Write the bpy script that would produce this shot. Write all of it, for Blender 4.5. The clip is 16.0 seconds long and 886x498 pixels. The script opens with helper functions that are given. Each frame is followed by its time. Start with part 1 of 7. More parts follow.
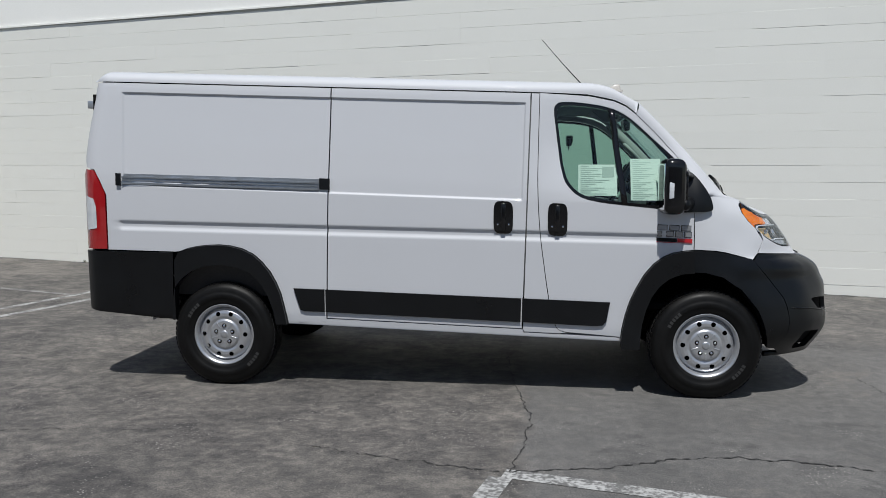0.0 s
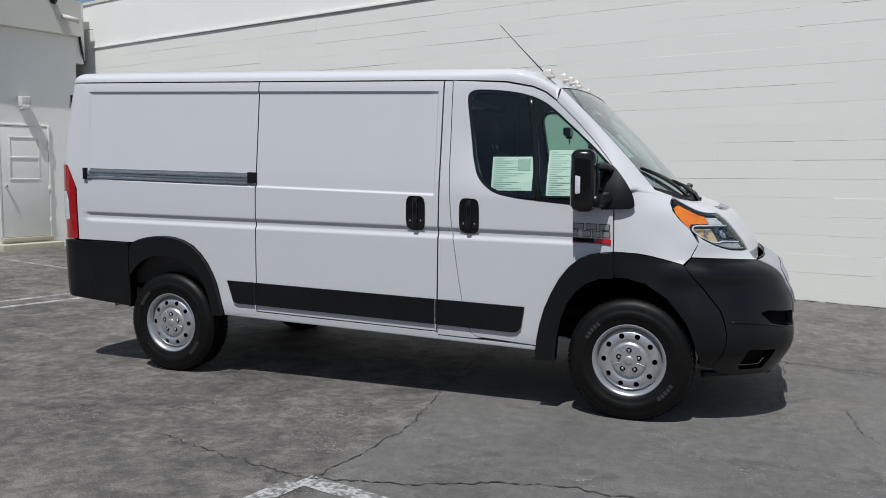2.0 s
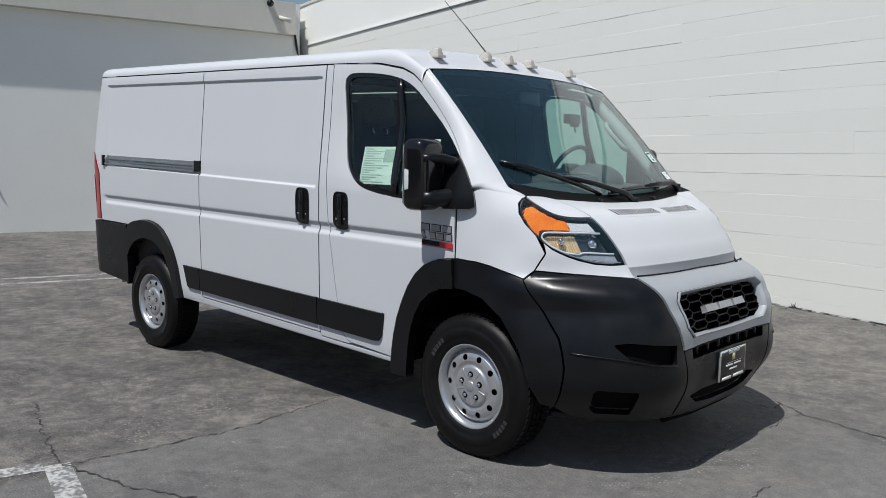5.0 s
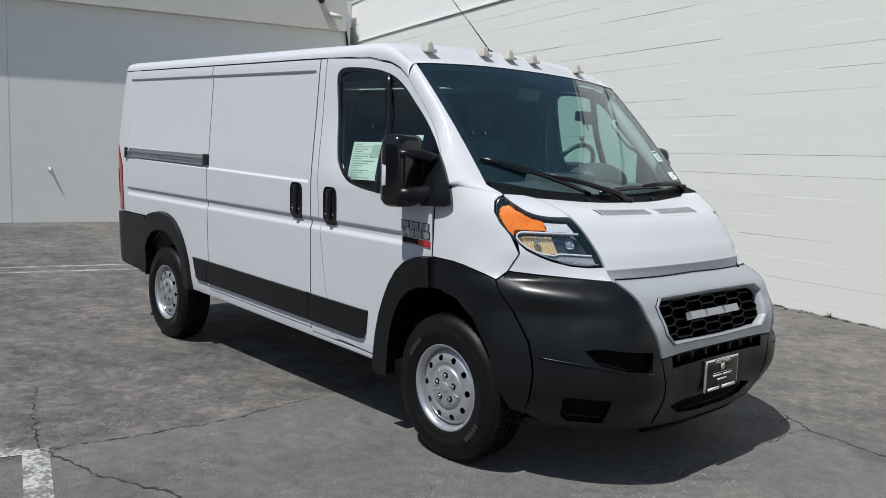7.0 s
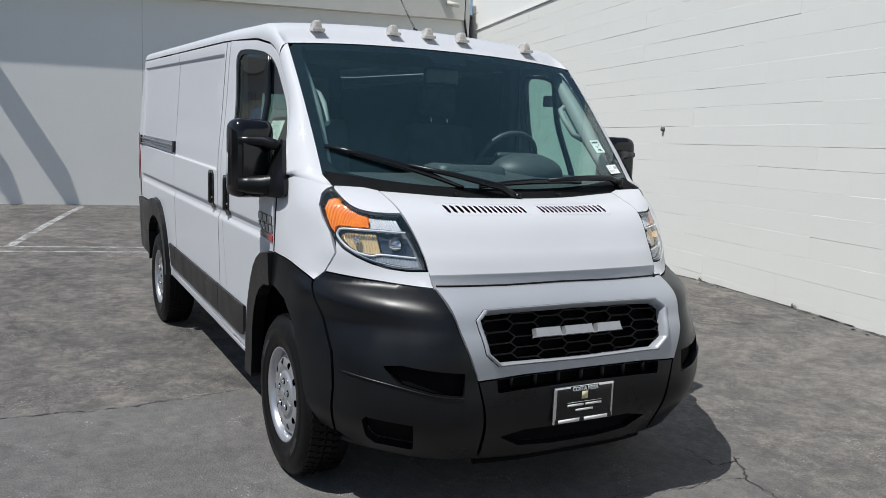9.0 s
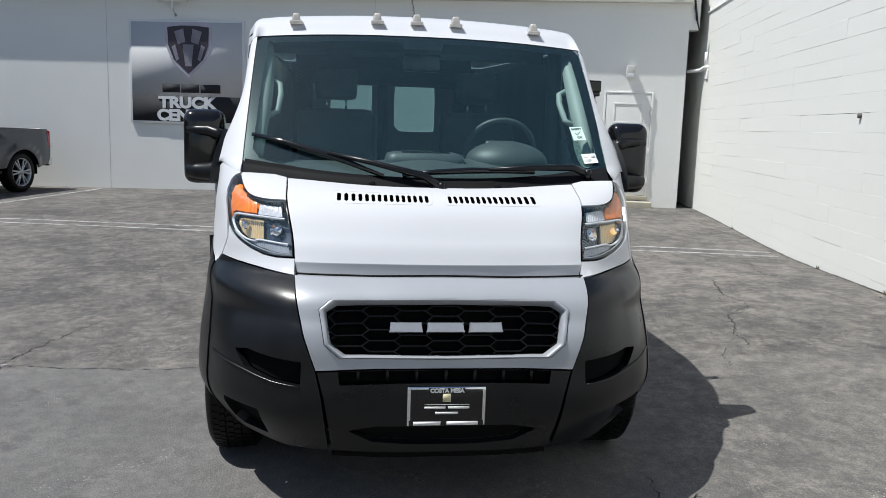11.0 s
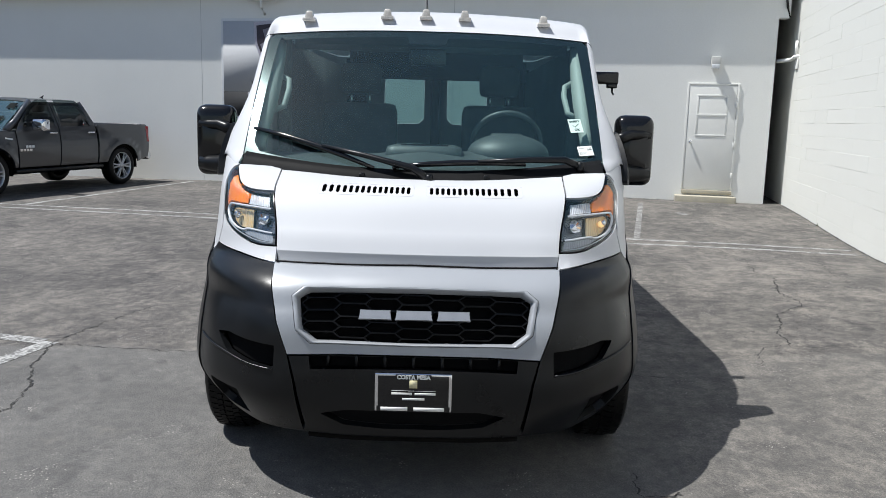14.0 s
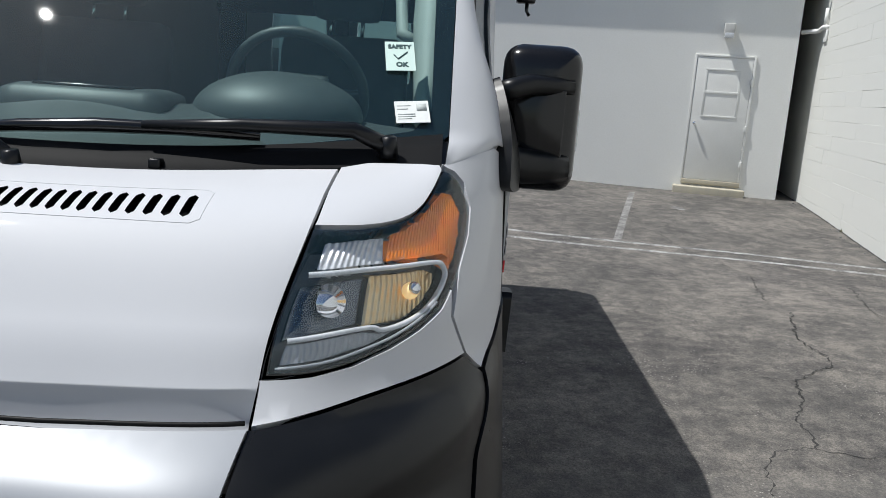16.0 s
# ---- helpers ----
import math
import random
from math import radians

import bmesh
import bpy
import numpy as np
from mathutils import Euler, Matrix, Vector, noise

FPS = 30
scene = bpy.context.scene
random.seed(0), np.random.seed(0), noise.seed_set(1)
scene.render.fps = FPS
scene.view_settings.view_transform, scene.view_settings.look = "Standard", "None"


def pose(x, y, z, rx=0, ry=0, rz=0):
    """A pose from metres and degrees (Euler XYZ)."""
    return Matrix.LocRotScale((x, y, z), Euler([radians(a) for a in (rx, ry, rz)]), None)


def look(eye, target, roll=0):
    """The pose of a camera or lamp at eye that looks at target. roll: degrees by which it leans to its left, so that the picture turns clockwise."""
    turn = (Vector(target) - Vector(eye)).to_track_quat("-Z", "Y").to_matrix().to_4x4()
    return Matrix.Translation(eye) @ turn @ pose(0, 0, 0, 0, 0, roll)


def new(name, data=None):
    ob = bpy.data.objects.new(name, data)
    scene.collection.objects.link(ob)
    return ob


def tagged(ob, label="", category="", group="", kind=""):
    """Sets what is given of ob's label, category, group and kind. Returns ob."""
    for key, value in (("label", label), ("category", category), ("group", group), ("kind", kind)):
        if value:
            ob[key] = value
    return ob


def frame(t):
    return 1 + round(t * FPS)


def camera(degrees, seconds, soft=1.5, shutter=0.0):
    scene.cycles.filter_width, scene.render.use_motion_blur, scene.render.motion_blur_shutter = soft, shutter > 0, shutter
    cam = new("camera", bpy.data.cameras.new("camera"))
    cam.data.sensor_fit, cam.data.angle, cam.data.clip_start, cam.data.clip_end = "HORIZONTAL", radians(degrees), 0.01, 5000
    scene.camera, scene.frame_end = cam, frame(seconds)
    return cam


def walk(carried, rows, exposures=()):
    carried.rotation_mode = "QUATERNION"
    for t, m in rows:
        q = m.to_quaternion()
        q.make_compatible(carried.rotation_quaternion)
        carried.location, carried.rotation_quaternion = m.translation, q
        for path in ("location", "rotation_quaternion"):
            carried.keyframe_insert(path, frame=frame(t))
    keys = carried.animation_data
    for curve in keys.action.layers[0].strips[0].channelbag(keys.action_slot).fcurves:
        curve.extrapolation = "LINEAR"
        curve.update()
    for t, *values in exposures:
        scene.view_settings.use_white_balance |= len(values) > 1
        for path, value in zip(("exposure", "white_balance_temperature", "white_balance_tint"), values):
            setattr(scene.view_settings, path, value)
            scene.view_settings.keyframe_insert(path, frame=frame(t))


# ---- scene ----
cam = camera(57.2, 16.0, soft=0.7)
PATH = [
    (0, (-1.239, -6.571, 1.507), (-1.443, -4.59, 1.327), 0.2),
    (0.5, (-0.868, -6.412, 1.506), (-1.16, -4.441, 1.331), 0.3),
    (1, (-0.361, -6.292, 1.5), (-0.781, -4.344, 1.327), 0.3),
    (1.5, (0.135, -6.065, 1.467), (-0.435, -4.156, 1.295), 0.3),
    (2, (0.656, -5.87, 1.466), (-0.059, -4.011, 1.286), 0.2),
    (2.5, (1.1, -5.622, 1.453), (0.251, -3.82, 1.266), 0.1),
    (3, (1.494, -5.334, 1.466), (0.523, -3.595, 1.277), 0.2),
    (3.5, (1.861, -5.015, 1.486), (0.774, -3.347, 1.291), 0.2),
    (4, (2.123, -4.623, 1.494), (0.925, -3.034, 1.294), 0.4),
    (4.5, (2.433, -4.279, 1.501), (1.135, -2.771, 1.294), 0.7),
    (7, (2.909, -3.68, 1.508), (1.431, -2.351, 1.286), 1.8),
    (7.5, (3.011, -3.442, 1.485), (1.489, -2.165, 1.259), 1.8),
    (8, (3.157, -3.03, 1.51), (1.572, -1.832, 1.276), 1.8),
    (8.5, (3.4, -2.6, 1.54), (1.738, -1.515, 1.294), 2.0),
    (9, (3.515, -2.113, 1.546), (1.772, -1.166, 1.288), 2.3),
    (9.5, (3.701, -1.637, 1.551), (1.879, -0.855, 1.285), 2.3),
    (9.7, (3.745, -1.456, 1.55), (1.896, -0.744, 1.278), 2.4),
    (11.8, (4.057, -0.071, 1.598), (2.08, 0.002, 1.304), 1.4),
    (12, (4.09, -0.034, 1.6), (2.112, 0.017, 1.309), 1.4),
    (12.5, (4.154, 0.002, 1.6), (2.175, 0.019, 1.311), 1.2),
    (13, (4.166, 0.01, 1.597), (2.187, 0.012, 1.306), 1.1),
    (13.5, (4.151, 0.021, 1.595), (2.174, 0.02, 1.292), 1.2),
    (14, (4.04, 0.102, 1.587), (2.065, 0.105, 1.267), 1.5),
    (14.5, (3.596, 0.263, 1.562), (1.624, 0.27, 1.229), 1.8),
    (15, (3.044, 0.485, 1.551), (1.075, 0.495, 1.201), 2.3),
    (15.5, (2.488, 0.688, 1.531), (0.522, 0.694, 1.161), 3.3),
    (16, (1.837, 0.879, 1.495), (-0.126, 0.875, 1.111), 4.1),
]
EXPOSURES = [(0.0, -0.04), (3.5, 0.05), (8.0, 0.14), (9.5, 0.2), (12.0, 0.46), (14.5, 0.42), (16.0, 0.12)]
walk(cam, [(t, look(eye, target, roll)) for t, eye, target, roll in PATH], EXPOSURES)

# ---------------------------------------------------------------- light
world = bpy.data.worlds.new("sky")
scene.world = world
world.use_nodes = True
wn = world.node_tree.nodes
sky = wn.new("ShaderNodeTexSky")
sky.sky_type, sky.sun_disc = "NISHITA", False
sky.sun_elevation, sky.sun_rotation = radians(63.4), radians(180)
sky.air_density, sky.dust_density, sky.ozone_density = 1.0, 0.6, 1.0
world.node_tree.links.new(sky.outputs[0], wn["Background"].inputs[0])
wn["Background"].inputs[1].default_value = 0.074
SUN_WAY = Vector((-0.03, 0.5, -1.0))
sun = new("sun", bpy.data.lights.new("sun", "SUN"))
sun.data.energy, sun.data.angle, sun.data.color = 4.5, radians(0.53), (0.968, 0.965, 0.94)
sun.matrix_world = look(-SUN_WAY * 40, (0, 0, 0))


# ---------------------------------------------------------------- materials
def material(name, color, rough=0.5, metal=0.0, coat=0.0, second=None, scale=6.0, fine=60.0, amount=0.3, bump=0.0,
             rough_vary=0.0, emit=None, vary=0.0):
    """A principled surface with colour varied at two scales, fine relief and a varying gloss."""
    mt = bpy.data.materials.new(name)
    mt.use_nodes = True
    nt = mt.node_tree
    n, l = nt.nodes, nt.links
    p = n["Principled BSDF"]
    p.inputs["Base Color"].default_value = (*color, 1)
    p.inputs["Roughness"].default_value = rough
    p.inputs["Metallic"].default_value = metal
    p.inputs["Coat Weight"].default_value = coat
    p.inputs["Coat Roughness"].default_value = 0.04
    co = n.new("ShaderNodeTexCoord")
    if second or bump or rough_vary:
        a, b = n.new("ShaderNodeTexNoise"), n.new("ShaderNodeTexNoise")
        a.inputs["Scale"].default_value, b.inputs["Scale"].default_value = scale, fine
        a.inputs["Detail"].default_value, b.inputs["Detail"].default_value = 5, 4
        for q in (a, b):
            l.new(co.outputs["Object"], q.inputs["Vector"])
    if second:
        add = n.new("ShaderNodeMath")
        add.operation = "ADD"
        l.new(a.outputs[0], add.inputs[0]), l.new(b.outputs[0], add.inputs[1])
        ramp = n.new("ShaderNodeMapRange")
        ramp.inputs[1].default_value, ramp.inputs[2].default_value = 1 - amount, 1 + amount
        l.new(add.outputs[0], ramp.inputs[0])
        mix = n.new("ShaderNodeMix")
        mix.data_type = "RGBA"
        mix.inputs[6].default_value, mix.inputs[7].default_value = (*color, 1), (*second, 1)
        l.new(ramp.outputs[0], mix.inputs[0])
        out = mix.outputs[2]
        if vary:
            info, hsv, rng = n.new("ShaderNodeObjectInfo"), n.new("ShaderNodeHueSaturation"), n.new("ShaderNodeMapRange")
            rng.inputs[3].default_value, rng.inputs[4].default_value = 1 - vary, 1 + vary
            l.new(info.outputs["Random"], rng.inputs[0]), l.new(rng.outputs[0], hsv.inputs["Value"])
            l.new(out, hsv.inputs["Color"])
            out = hsv.outputs[0]
        l.new(out, p.inputs["Base Color"])
    if rough_vary:
        r = n.new("ShaderNodeMapRange")
        r.inputs[1].default_value, r.inputs[2].default_value = 0.3, 0.7
        r.inputs[3].default_value, r.inputs[4].default_value = rough - rough_vary, rough + rough_vary
        l.new(a.outputs[0], r.inputs[0]), l.new(r.outputs[0], p.inputs["Roughness"])
    if bump:
        bp = n.new("ShaderNodeBump")
        bp.inputs["Strength"].default_value, bp.inputs["Distance"].default_value = min(1.0, bump), min(0.004, 0.14 / fine)
        l.new(b.outputs[0], bp.inputs["Height"]), l.new(bp.outputs[0], p.inputs["Normal"])
    if emit:
        p.inputs["Emission Color"].default_value, p.inputs["Emission Strength"].default_value = (*emit[0], 1), emit[1]
    return mt


def glass(name, tint, ior=1.5, sky_haze=0.0):
    """A thin pane: what is behind it, tinted, under a mirror that grows towards grazing."""
    mt = bpy.data.materials.new(name)
    mt.use_nodes = True
    n, l = mt.node_tree.nodes, mt.node_tree.links
    n.remove(n["Principled BSDF"])
    tr, gl, lw, pw, fr, mx = (n.new("ShaderNode" + k) for k in ("BsdfTransparent", "BsdfGlossy", "LayerWeight", "Math", "MapRange", "MixShader"))
    tr.inputs[0].default_value = (*tint, 1)
    gl.inputs["Roughness"].default_value = 0.01
    gl.inputs[0].default_value = (1, 1, 1, 1)
    r0 = ((ior - 1) / (ior + 1)) ** 2
    lw.inputs[0].default_value = 0.5
    pw.operation, pw.inputs[1].default_value = "POWER", 4.0
    fr.inputs[3].default_value, fr.inputs[4].default_value = r0, 1.0
    l.new(lw.outputs["Facing"], pw.inputs[0]), l.new(pw.outputs[0], fr.inputs[0])
    l.new(fr.outputs[0], mx.inputs[0]), l.new(tr.outputs[0], mx.inputs[1]), l.new(gl.outputs[0], mx.inputs[2])
    out = mx.outputs[0]
    # teal diffuse veil paints the hazy sky reflection onto the pane
    if sky_haze:
        df, m2, nz, rg = (n.new("ShaderNode" + k) for k in ("BsdfDiffuse", "MixShader", "TexNoise", "MapRange"))
        df.inputs[0].default_value = (0.20, 0.50, 0.62, 1)
        nz.inputs["Scale"].default_value, nz.inputs["Detail"].default_value = 3.0, 6
        rg.inputs[3].default_value, rg.inputs[4].default_value = sky_haze * 0.6, sky_haze * 1.4
        l.new(nz.outputs[0], rg.inputs[0]), l.new(rg.outputs[0], m2.inputs[0])
        l.new(out, m2.inputs[1]), l.new(df.outputs[0], m2.inputs[2])
        out = m2.outputs[0]
    l.new(out, n["Material Output"].inputs[0])
    return mt


M_PAINT = material("white_car_paint", (0.55, 0.56, 0.585), 0.55, coat=0.35, second=(0.535, 0.545, 0.57), scale=2, fine=900, amount=0.4)
M_SILVERWHITE = material("satin_white_plastic", (0.34, 0.355, 0.38), 0.4, metal=0.15, coat=0.2, second=(0.32, 0.335, 0.36), scale=3, fine=700)
M_BLACK = material("black_grained_plastic", (0.0038, 0.0042, 0.005), 0.33, second=(0.0058, 0.0064, 0.0075), scale=5, fine=500, bump=0.25, rough_vary=0.07)
M_BLACK.node_tree.nodes["Principled BSDF"].inputs["Specular IOR Level"].default_value = 0.33
M_COWL = material("dull_black_cowl_plastic", (0.004, 0.0042, 0.0048), 0.62, second=(0.008, 0.0083, 0.009), scale=14, fine=420, bump=0.5)
M_COWL.node_tree.nodes["Principled BSDF"].inputs["Specular IOR Level"].default_value = 0.12
M_GLOSS = material("gloss_black_plastic", (0.004, 0.004, 0.0045), 0.16, coat=0.0, second=(0.008, 0.008, 0.009), scale=5, fine=300)
# near-black that stands in for shade inside openings and behind holes
M_DEEP = material("shade_black", (0.003, 0.003, 0.0035), 0.85, second=(0.005, 0.005, 0.0055), scale=8, fine=80)
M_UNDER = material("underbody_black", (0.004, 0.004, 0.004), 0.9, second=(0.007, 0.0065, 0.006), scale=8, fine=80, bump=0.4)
M_RUBBER = material("tyre_rubber", (0.003, 0.003, 0.0032), 0.5, second=(0.006, 0.0058, 0.0056), scale=9, fine=160, bump=0.15, rough_vary=0.08)
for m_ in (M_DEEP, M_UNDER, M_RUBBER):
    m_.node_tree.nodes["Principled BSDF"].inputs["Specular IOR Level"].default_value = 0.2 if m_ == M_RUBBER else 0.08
M_TYREPRINT = material("faded_tyre_print", (0.028, 0.028, 0.028), 0.7, second=(0.018, 0.018, 0.018), scale=30, fine=200)
M_STEEL = material("silver_wheel_paint", (0.52, 0.53, 0.55), 0.3, metal=0.7, coat=0.2, second=(0.44, 0.45, 0.47), scale=20, fine=300)
M_CHROME = material("chrome", (0.82, 0.83, 0.85), 0.08, metal=1.0, second=(0.75, 0.76, 0.78), scale=12, fine=90)
M_ALU = material("bare_aluminium_rail", (0.45, 0.47, 0.49), 0.35, metal=0.8, second=(0.36, 0.37, 0.39), scale=30, fine=300)
M_LINER = material("grey_trim", (0.10, 0.105, 0.11), 0.75, second=(0.13, 0.135, 0.14), scale=20, fine=300, bump=0.2)
M_CARGO = material("grey_cargo_lining", (0.07, 0.07, 0.072), 0.8, second=(0.05, 0.05, 0.052), scale=4, fine=80)
M_DASH = material("dark_grey_dashboard", (0.05, 0.058, 0.06), 0.5, second=(0.065, 0.073, 0.075), scale=20, fine=400, bump=0.3)
M_FABRIC = material("charcoal_seat_cloth", (0.03, 0.033, 0.038), 0.9, second=(0.05, 0.053, 0.06), scale=12, fine=500, bump=0.4)
M_TRIM = material("light_grey_pillar_trim", (0.34, 0.36, 0.34), 0.6, second=(0.3, 0.32, 0.3), scale=15, fine=300)
M_GLASS = glass("tinted_side_glass", (0.52, 0.70, 0.62))
M_SCREEN = glass("windscreen_glass", (0.58, 0.77, 0.76), 1.55, 0.030)
M_REARGLASS = glass("tinted_rear_glass", (0.36, 0.48, 0.47))
M_LENS = glass("clear_lens", (0.95, 0.96, 0.98), 1.5, 0.022)
M_AMBER = material("amber_reflector", (0.78, 0.11, 0.002), 0.25, coat=0.15, second=(0.95, 0.30, 0.008), scale=24, fine=120, amount=0.4, bump=0.3)
M_RED = material("red_lens", (0.30, 0.006, 0.01), 0.14, coat=1.0, second=(0.36, 0.012, 0.014), scale=20, fine=120)
M_CLEAR = material("frosted_clear_lens", (0.68, 0.70, 0.72), 0.15, coat=1.0, second=(0.5, 0.52, 0.55), scale=25, fine=140)
M_PAPER = material("paper", (0.80, 0.82, 0.80), 0.8, second=(0.76, 0.78, 0.76), scale=5, fine=100)
M_INK = material("grey_print", (0.44, 0.48, 0.46), 0.8, second=(0.52, 0.55, 0.54), scale=50, fine=200)
M_REDBADGE = material("red_badge", (0.5, 0.02, 0.03), 0.25, coat=0.5, second=(0.42, 0.015, 0.02), scale=30, fine=90)
M_HOUSING = material("smoke_grey_lamp_housing", (0.12, 0.125, 0.135), 0.35, second=(0.17, 0.176, 0.188), scale=18, fine=120)
# chrome with the warm glow of its reflections put into the colour
M_REFLECT = material("glow_tinted_chrome", (0.92, 0.76, 0.48), 0.22, metal=0.5, second=(0.90, 0.60, 0.26), scale=25, fine=90)
M_CLEARGREY = material("grey_clear_plastic", (0.34, 0.36, 0.39), 0.2, coat=1.0, second=(0.24, 0.26, 0.28), scale=25, fine=120)
M_BLUECHROME = material("dark_blue_chrome", (0.15, 0.165, 0.19), 0.2, metal=0.8, second=(0.08, 0.09, 0.11), scale=20, fine=90)
M_EMBLEM = material("satin_silver_badge", (0.42, 0.43, 0.45), 0.38, metal=0.55, second=(0.36, 0.37, 0.39), scale=30, fine=200)
M_BADGE = material("bright_badge_plastic", (0.36, 0.37, 0.39), 0.22, metal=0.5, second=(0.30, 0.31, 0.33), scale=40, fine=200)
M_GRILLE = material("black_grille_plastic", (0.003, 0.003, 0.0034), 0.42, second=(0.005, 0.005, 0.0055), scale=9, fine=200)
M_GRILLE.node_tree.nodes["Principled BSDF"].inputs["Specular IOR Level"].default_value = 0.2
M_PAINT.node_tree.nodes["Principled BSDF"].inputs["Specular IOR Level"].default_value = 0.25
# weak emission imitates a warm glint on an unlit bulb
M_BULB = material("warm_glow_bulb", (0.9, 0.7, 0.4), 0.3, emit=((1.0, 0.62, 0.22), 0.5))

# ---------------------------------------------------------------- small mesh tools
def link_mesh(name, bm, mats, parent=None, label="", smooth=True):
    me = bpy.data.meshes.new(name)
    for f in bm.faces:
        f.smooth = smooth
    own = bm.verts.layers.float_vector.get("own_normal")
    normals = [tuple(v[own]) for v in bm.verts] if own else None
    bm.to_mesh(me)
    bm.free()
    if normals and smooth:
        me.normals_split_custom_set_from_vertices(normals)
    for mt in (mats if isinstance(mats, (list, tuple)) else [mats]):
        me.materials.append(mt)
    ob = new(name, me)
    if parent:
        ob.parent = parent
    if label:
        ob["label"] = label
    return ob


def part(name, bm, mats, parent, label="", smooth=True):
    return link_mesh(name, bm, mats, parent, label, smooth)


def thing(name, label, category, group="", at=(0, 0, 0), rz=0.0):
    ob = new(name)
    ob.matrix_world = pose(*at, 0, 0, rz)
    ob.empty_display_size = 0.1
    return tagged(ob, label, category, group)


def box(bm, lo, hi, m=None, bevel=0.0, seg=2):
    c = [(a + b) / 2 for a, b in zip(lo, hi)]
    d = [b - a for a, b in zip(lo, hi)]
    mx = Matrix.Translation(c) @ Matrix.Diagonal((*d, 1))
    got = bmesh.ops.create_cube(bm, size=1, matrix=(m @ mx) if m else mx)
    if bevel:
        es = {e for v in got["verts"] for e in v.link_edges}
        bmesh.ops.bevel(bm, geom=list(es), offset=bevel, segments=seg, affect="EDGES", profile=0.6)
    return bm


def cyl(bm, a, b, r, r2=None, seg=16, caps=True):
    a, b = Vector(a), Vector(b)
    d = b - a
    q = d.to_track_quat("Z", "Y").to_matrix().to_4x4()
    bmesh.ops.create_cone(bm, cap_ends=caps, segments=seg, radius1=r, radius2=r if r2 is None else r2, depth=d.length,
                          matrix=Matrix.Translation((a + b) / 2) @ q)
    return bm


def lathe(bm, prof, seg, axis_m=None, closed=False):
    """Turns a profile of (radius, height) about z."""
    rings = []
    for k in range(seg):
        c, s_ = math.cos(2 * math.pi * k / seg), math.sin(2 * math.pi * k / seg)
        rings.append([bm.verts.new((r * c, r * s_, h)) for r, h in prof])
    n = len(prof)
    for k in range(seg):
        a, b = rings[k], rings[(k + 1) % seg]
        for j in range(n if closed else n - 1):
            bm.faces.new((a[j], b[j], b[(j + 1) % n], a[(j + 1) % n]))
    if axis_m:
        bmesh.ops.transform(bm, matrix=axis_m, verts=[v for r in rings for v in r])
    return bm


def tube(bm, pts, r, seg=8, close=False):
    """A round bar through points."""
    pts = [Vector(p) for p in pts]
    n, rings = len(pts), []
    for i, p in enumerate(pts):
        a, b = pts[max(i - 1, 0)], pts[min(i + 1, n - 1)]
        if close:
            a, b = pts[(i - 1) % n], pts[(i + 1) % n]
        d = (b - a).normalized()
        u = d.cross(Vector((0, 0, 1)) if abs(d.z) < 0.95 else Vector((1, 0, 0))).normalized()
        w = d.cross(u)
        rr = r[i] if isinstance(r, (list, tuple)) else r
        rings.append([bm.verts.new(p + rr * (math.cos(2 * math.pi * k / seg) * u + math.sin(2 * math.pi * k / seg) * w)) for k in range(seg)])
    for i in range(n if close else n - 1):
        a, b = rings[i], rings[(i + 1) % n]
        for k in range(seg):
            bm.faces.new((a[k], a[(k + 1) % seg], b[(k + 1) % seg], b[k]))
    if not close:
        bm.faces.new(rings[0][::-1]), bm.faces.new(rings[-1])
    bmesh.ops.recalc_face_normals(bm, faces=bm.faces[:])
    return bm


def inside(p, poly):
    x, y = p
    hit = False
    j = len(poly) - 1
    for i in range(len(poly)):
        (xi, yi), (xj, yj) = poly[i], poly[j]
        if (yi > y) != (yj > y) and x < (xj - xi) * (y - yi) / (yj - yi) + xi:
            hit = not hit
        j = i
    return hit


def dense(poly, step):
    out = []
    for (x0, y0), (x1, y1) in zip(poly, poly[1:] + poly[:1]):
        n = max(1, int(math.hypot((x1 - x0) / step[0], (y1 - y0) / step[1])))
        out += [(x0 + (x1 - x0) * k / n, y0 + (y1 - y0) * k / n) for k in range(n)]
    return out


def curve2(pts, n=6):
    """Catmull-Rom through 2D points, open ends."""
    out = []
    for i in range(len(pts) - 1):
        p0, p1, p2, p3 = (np.array(pts[min(max(k, 0), len(pts) - 1)], float) for k in (i - 1, i, i + 1, i + 2))
        for t in np.linspace(0, 1, n, endpoint=False):
            q = 0.5 * (2 * p1 + (p2 - p0) * t + (2 * p0 - 5 * p1 + 4 * p2 - p3) * t * t + (-p0 + 3 * p1 - 3 * p2 + p3) * t ** 3)
            out.append((float(q[0]), float(q[1])))
    return out + [tuple(map(float, pts[-1]))]


VAN_MID = Vector((-1.8, 0, 1.1))


def drawn_in(poly, fn, d, edge):
    """The outline of a panel, moved inwards over the surface by a distance."""
    lp = dense(list(poly), edge)
    turn = sum(a[0] * c[1] - c[0] * a[1] for a, c in zip(lp, lp[1:] + lp[:1]))
    out, e, n = [], 0.004, len(lp)
    for i, (p, q) in enumerate(lp):
        su = max((Vector(fn(p + e, q)) - Vector(fn(p - e, q))).length / (2 * e), 1e-4)
        sv = max((Vector(fn(p, q + e)) - Vector(fn(p, q - e))).length / (2 * e), 1e-4)
        d0, d1 = lp[(i - 2) % n], lp[(i + 2) % n]
        t = Vector(((d1[0] - d0[0]) * su, (d1[1] - d0[1]) * sv))
        if t.length > 1e-9:
            t = t.normalized() * (1 if turn > 0 else -1)
            out.append((p - t.y * d / su, q + t.x * d / sv))
    return out[::2]


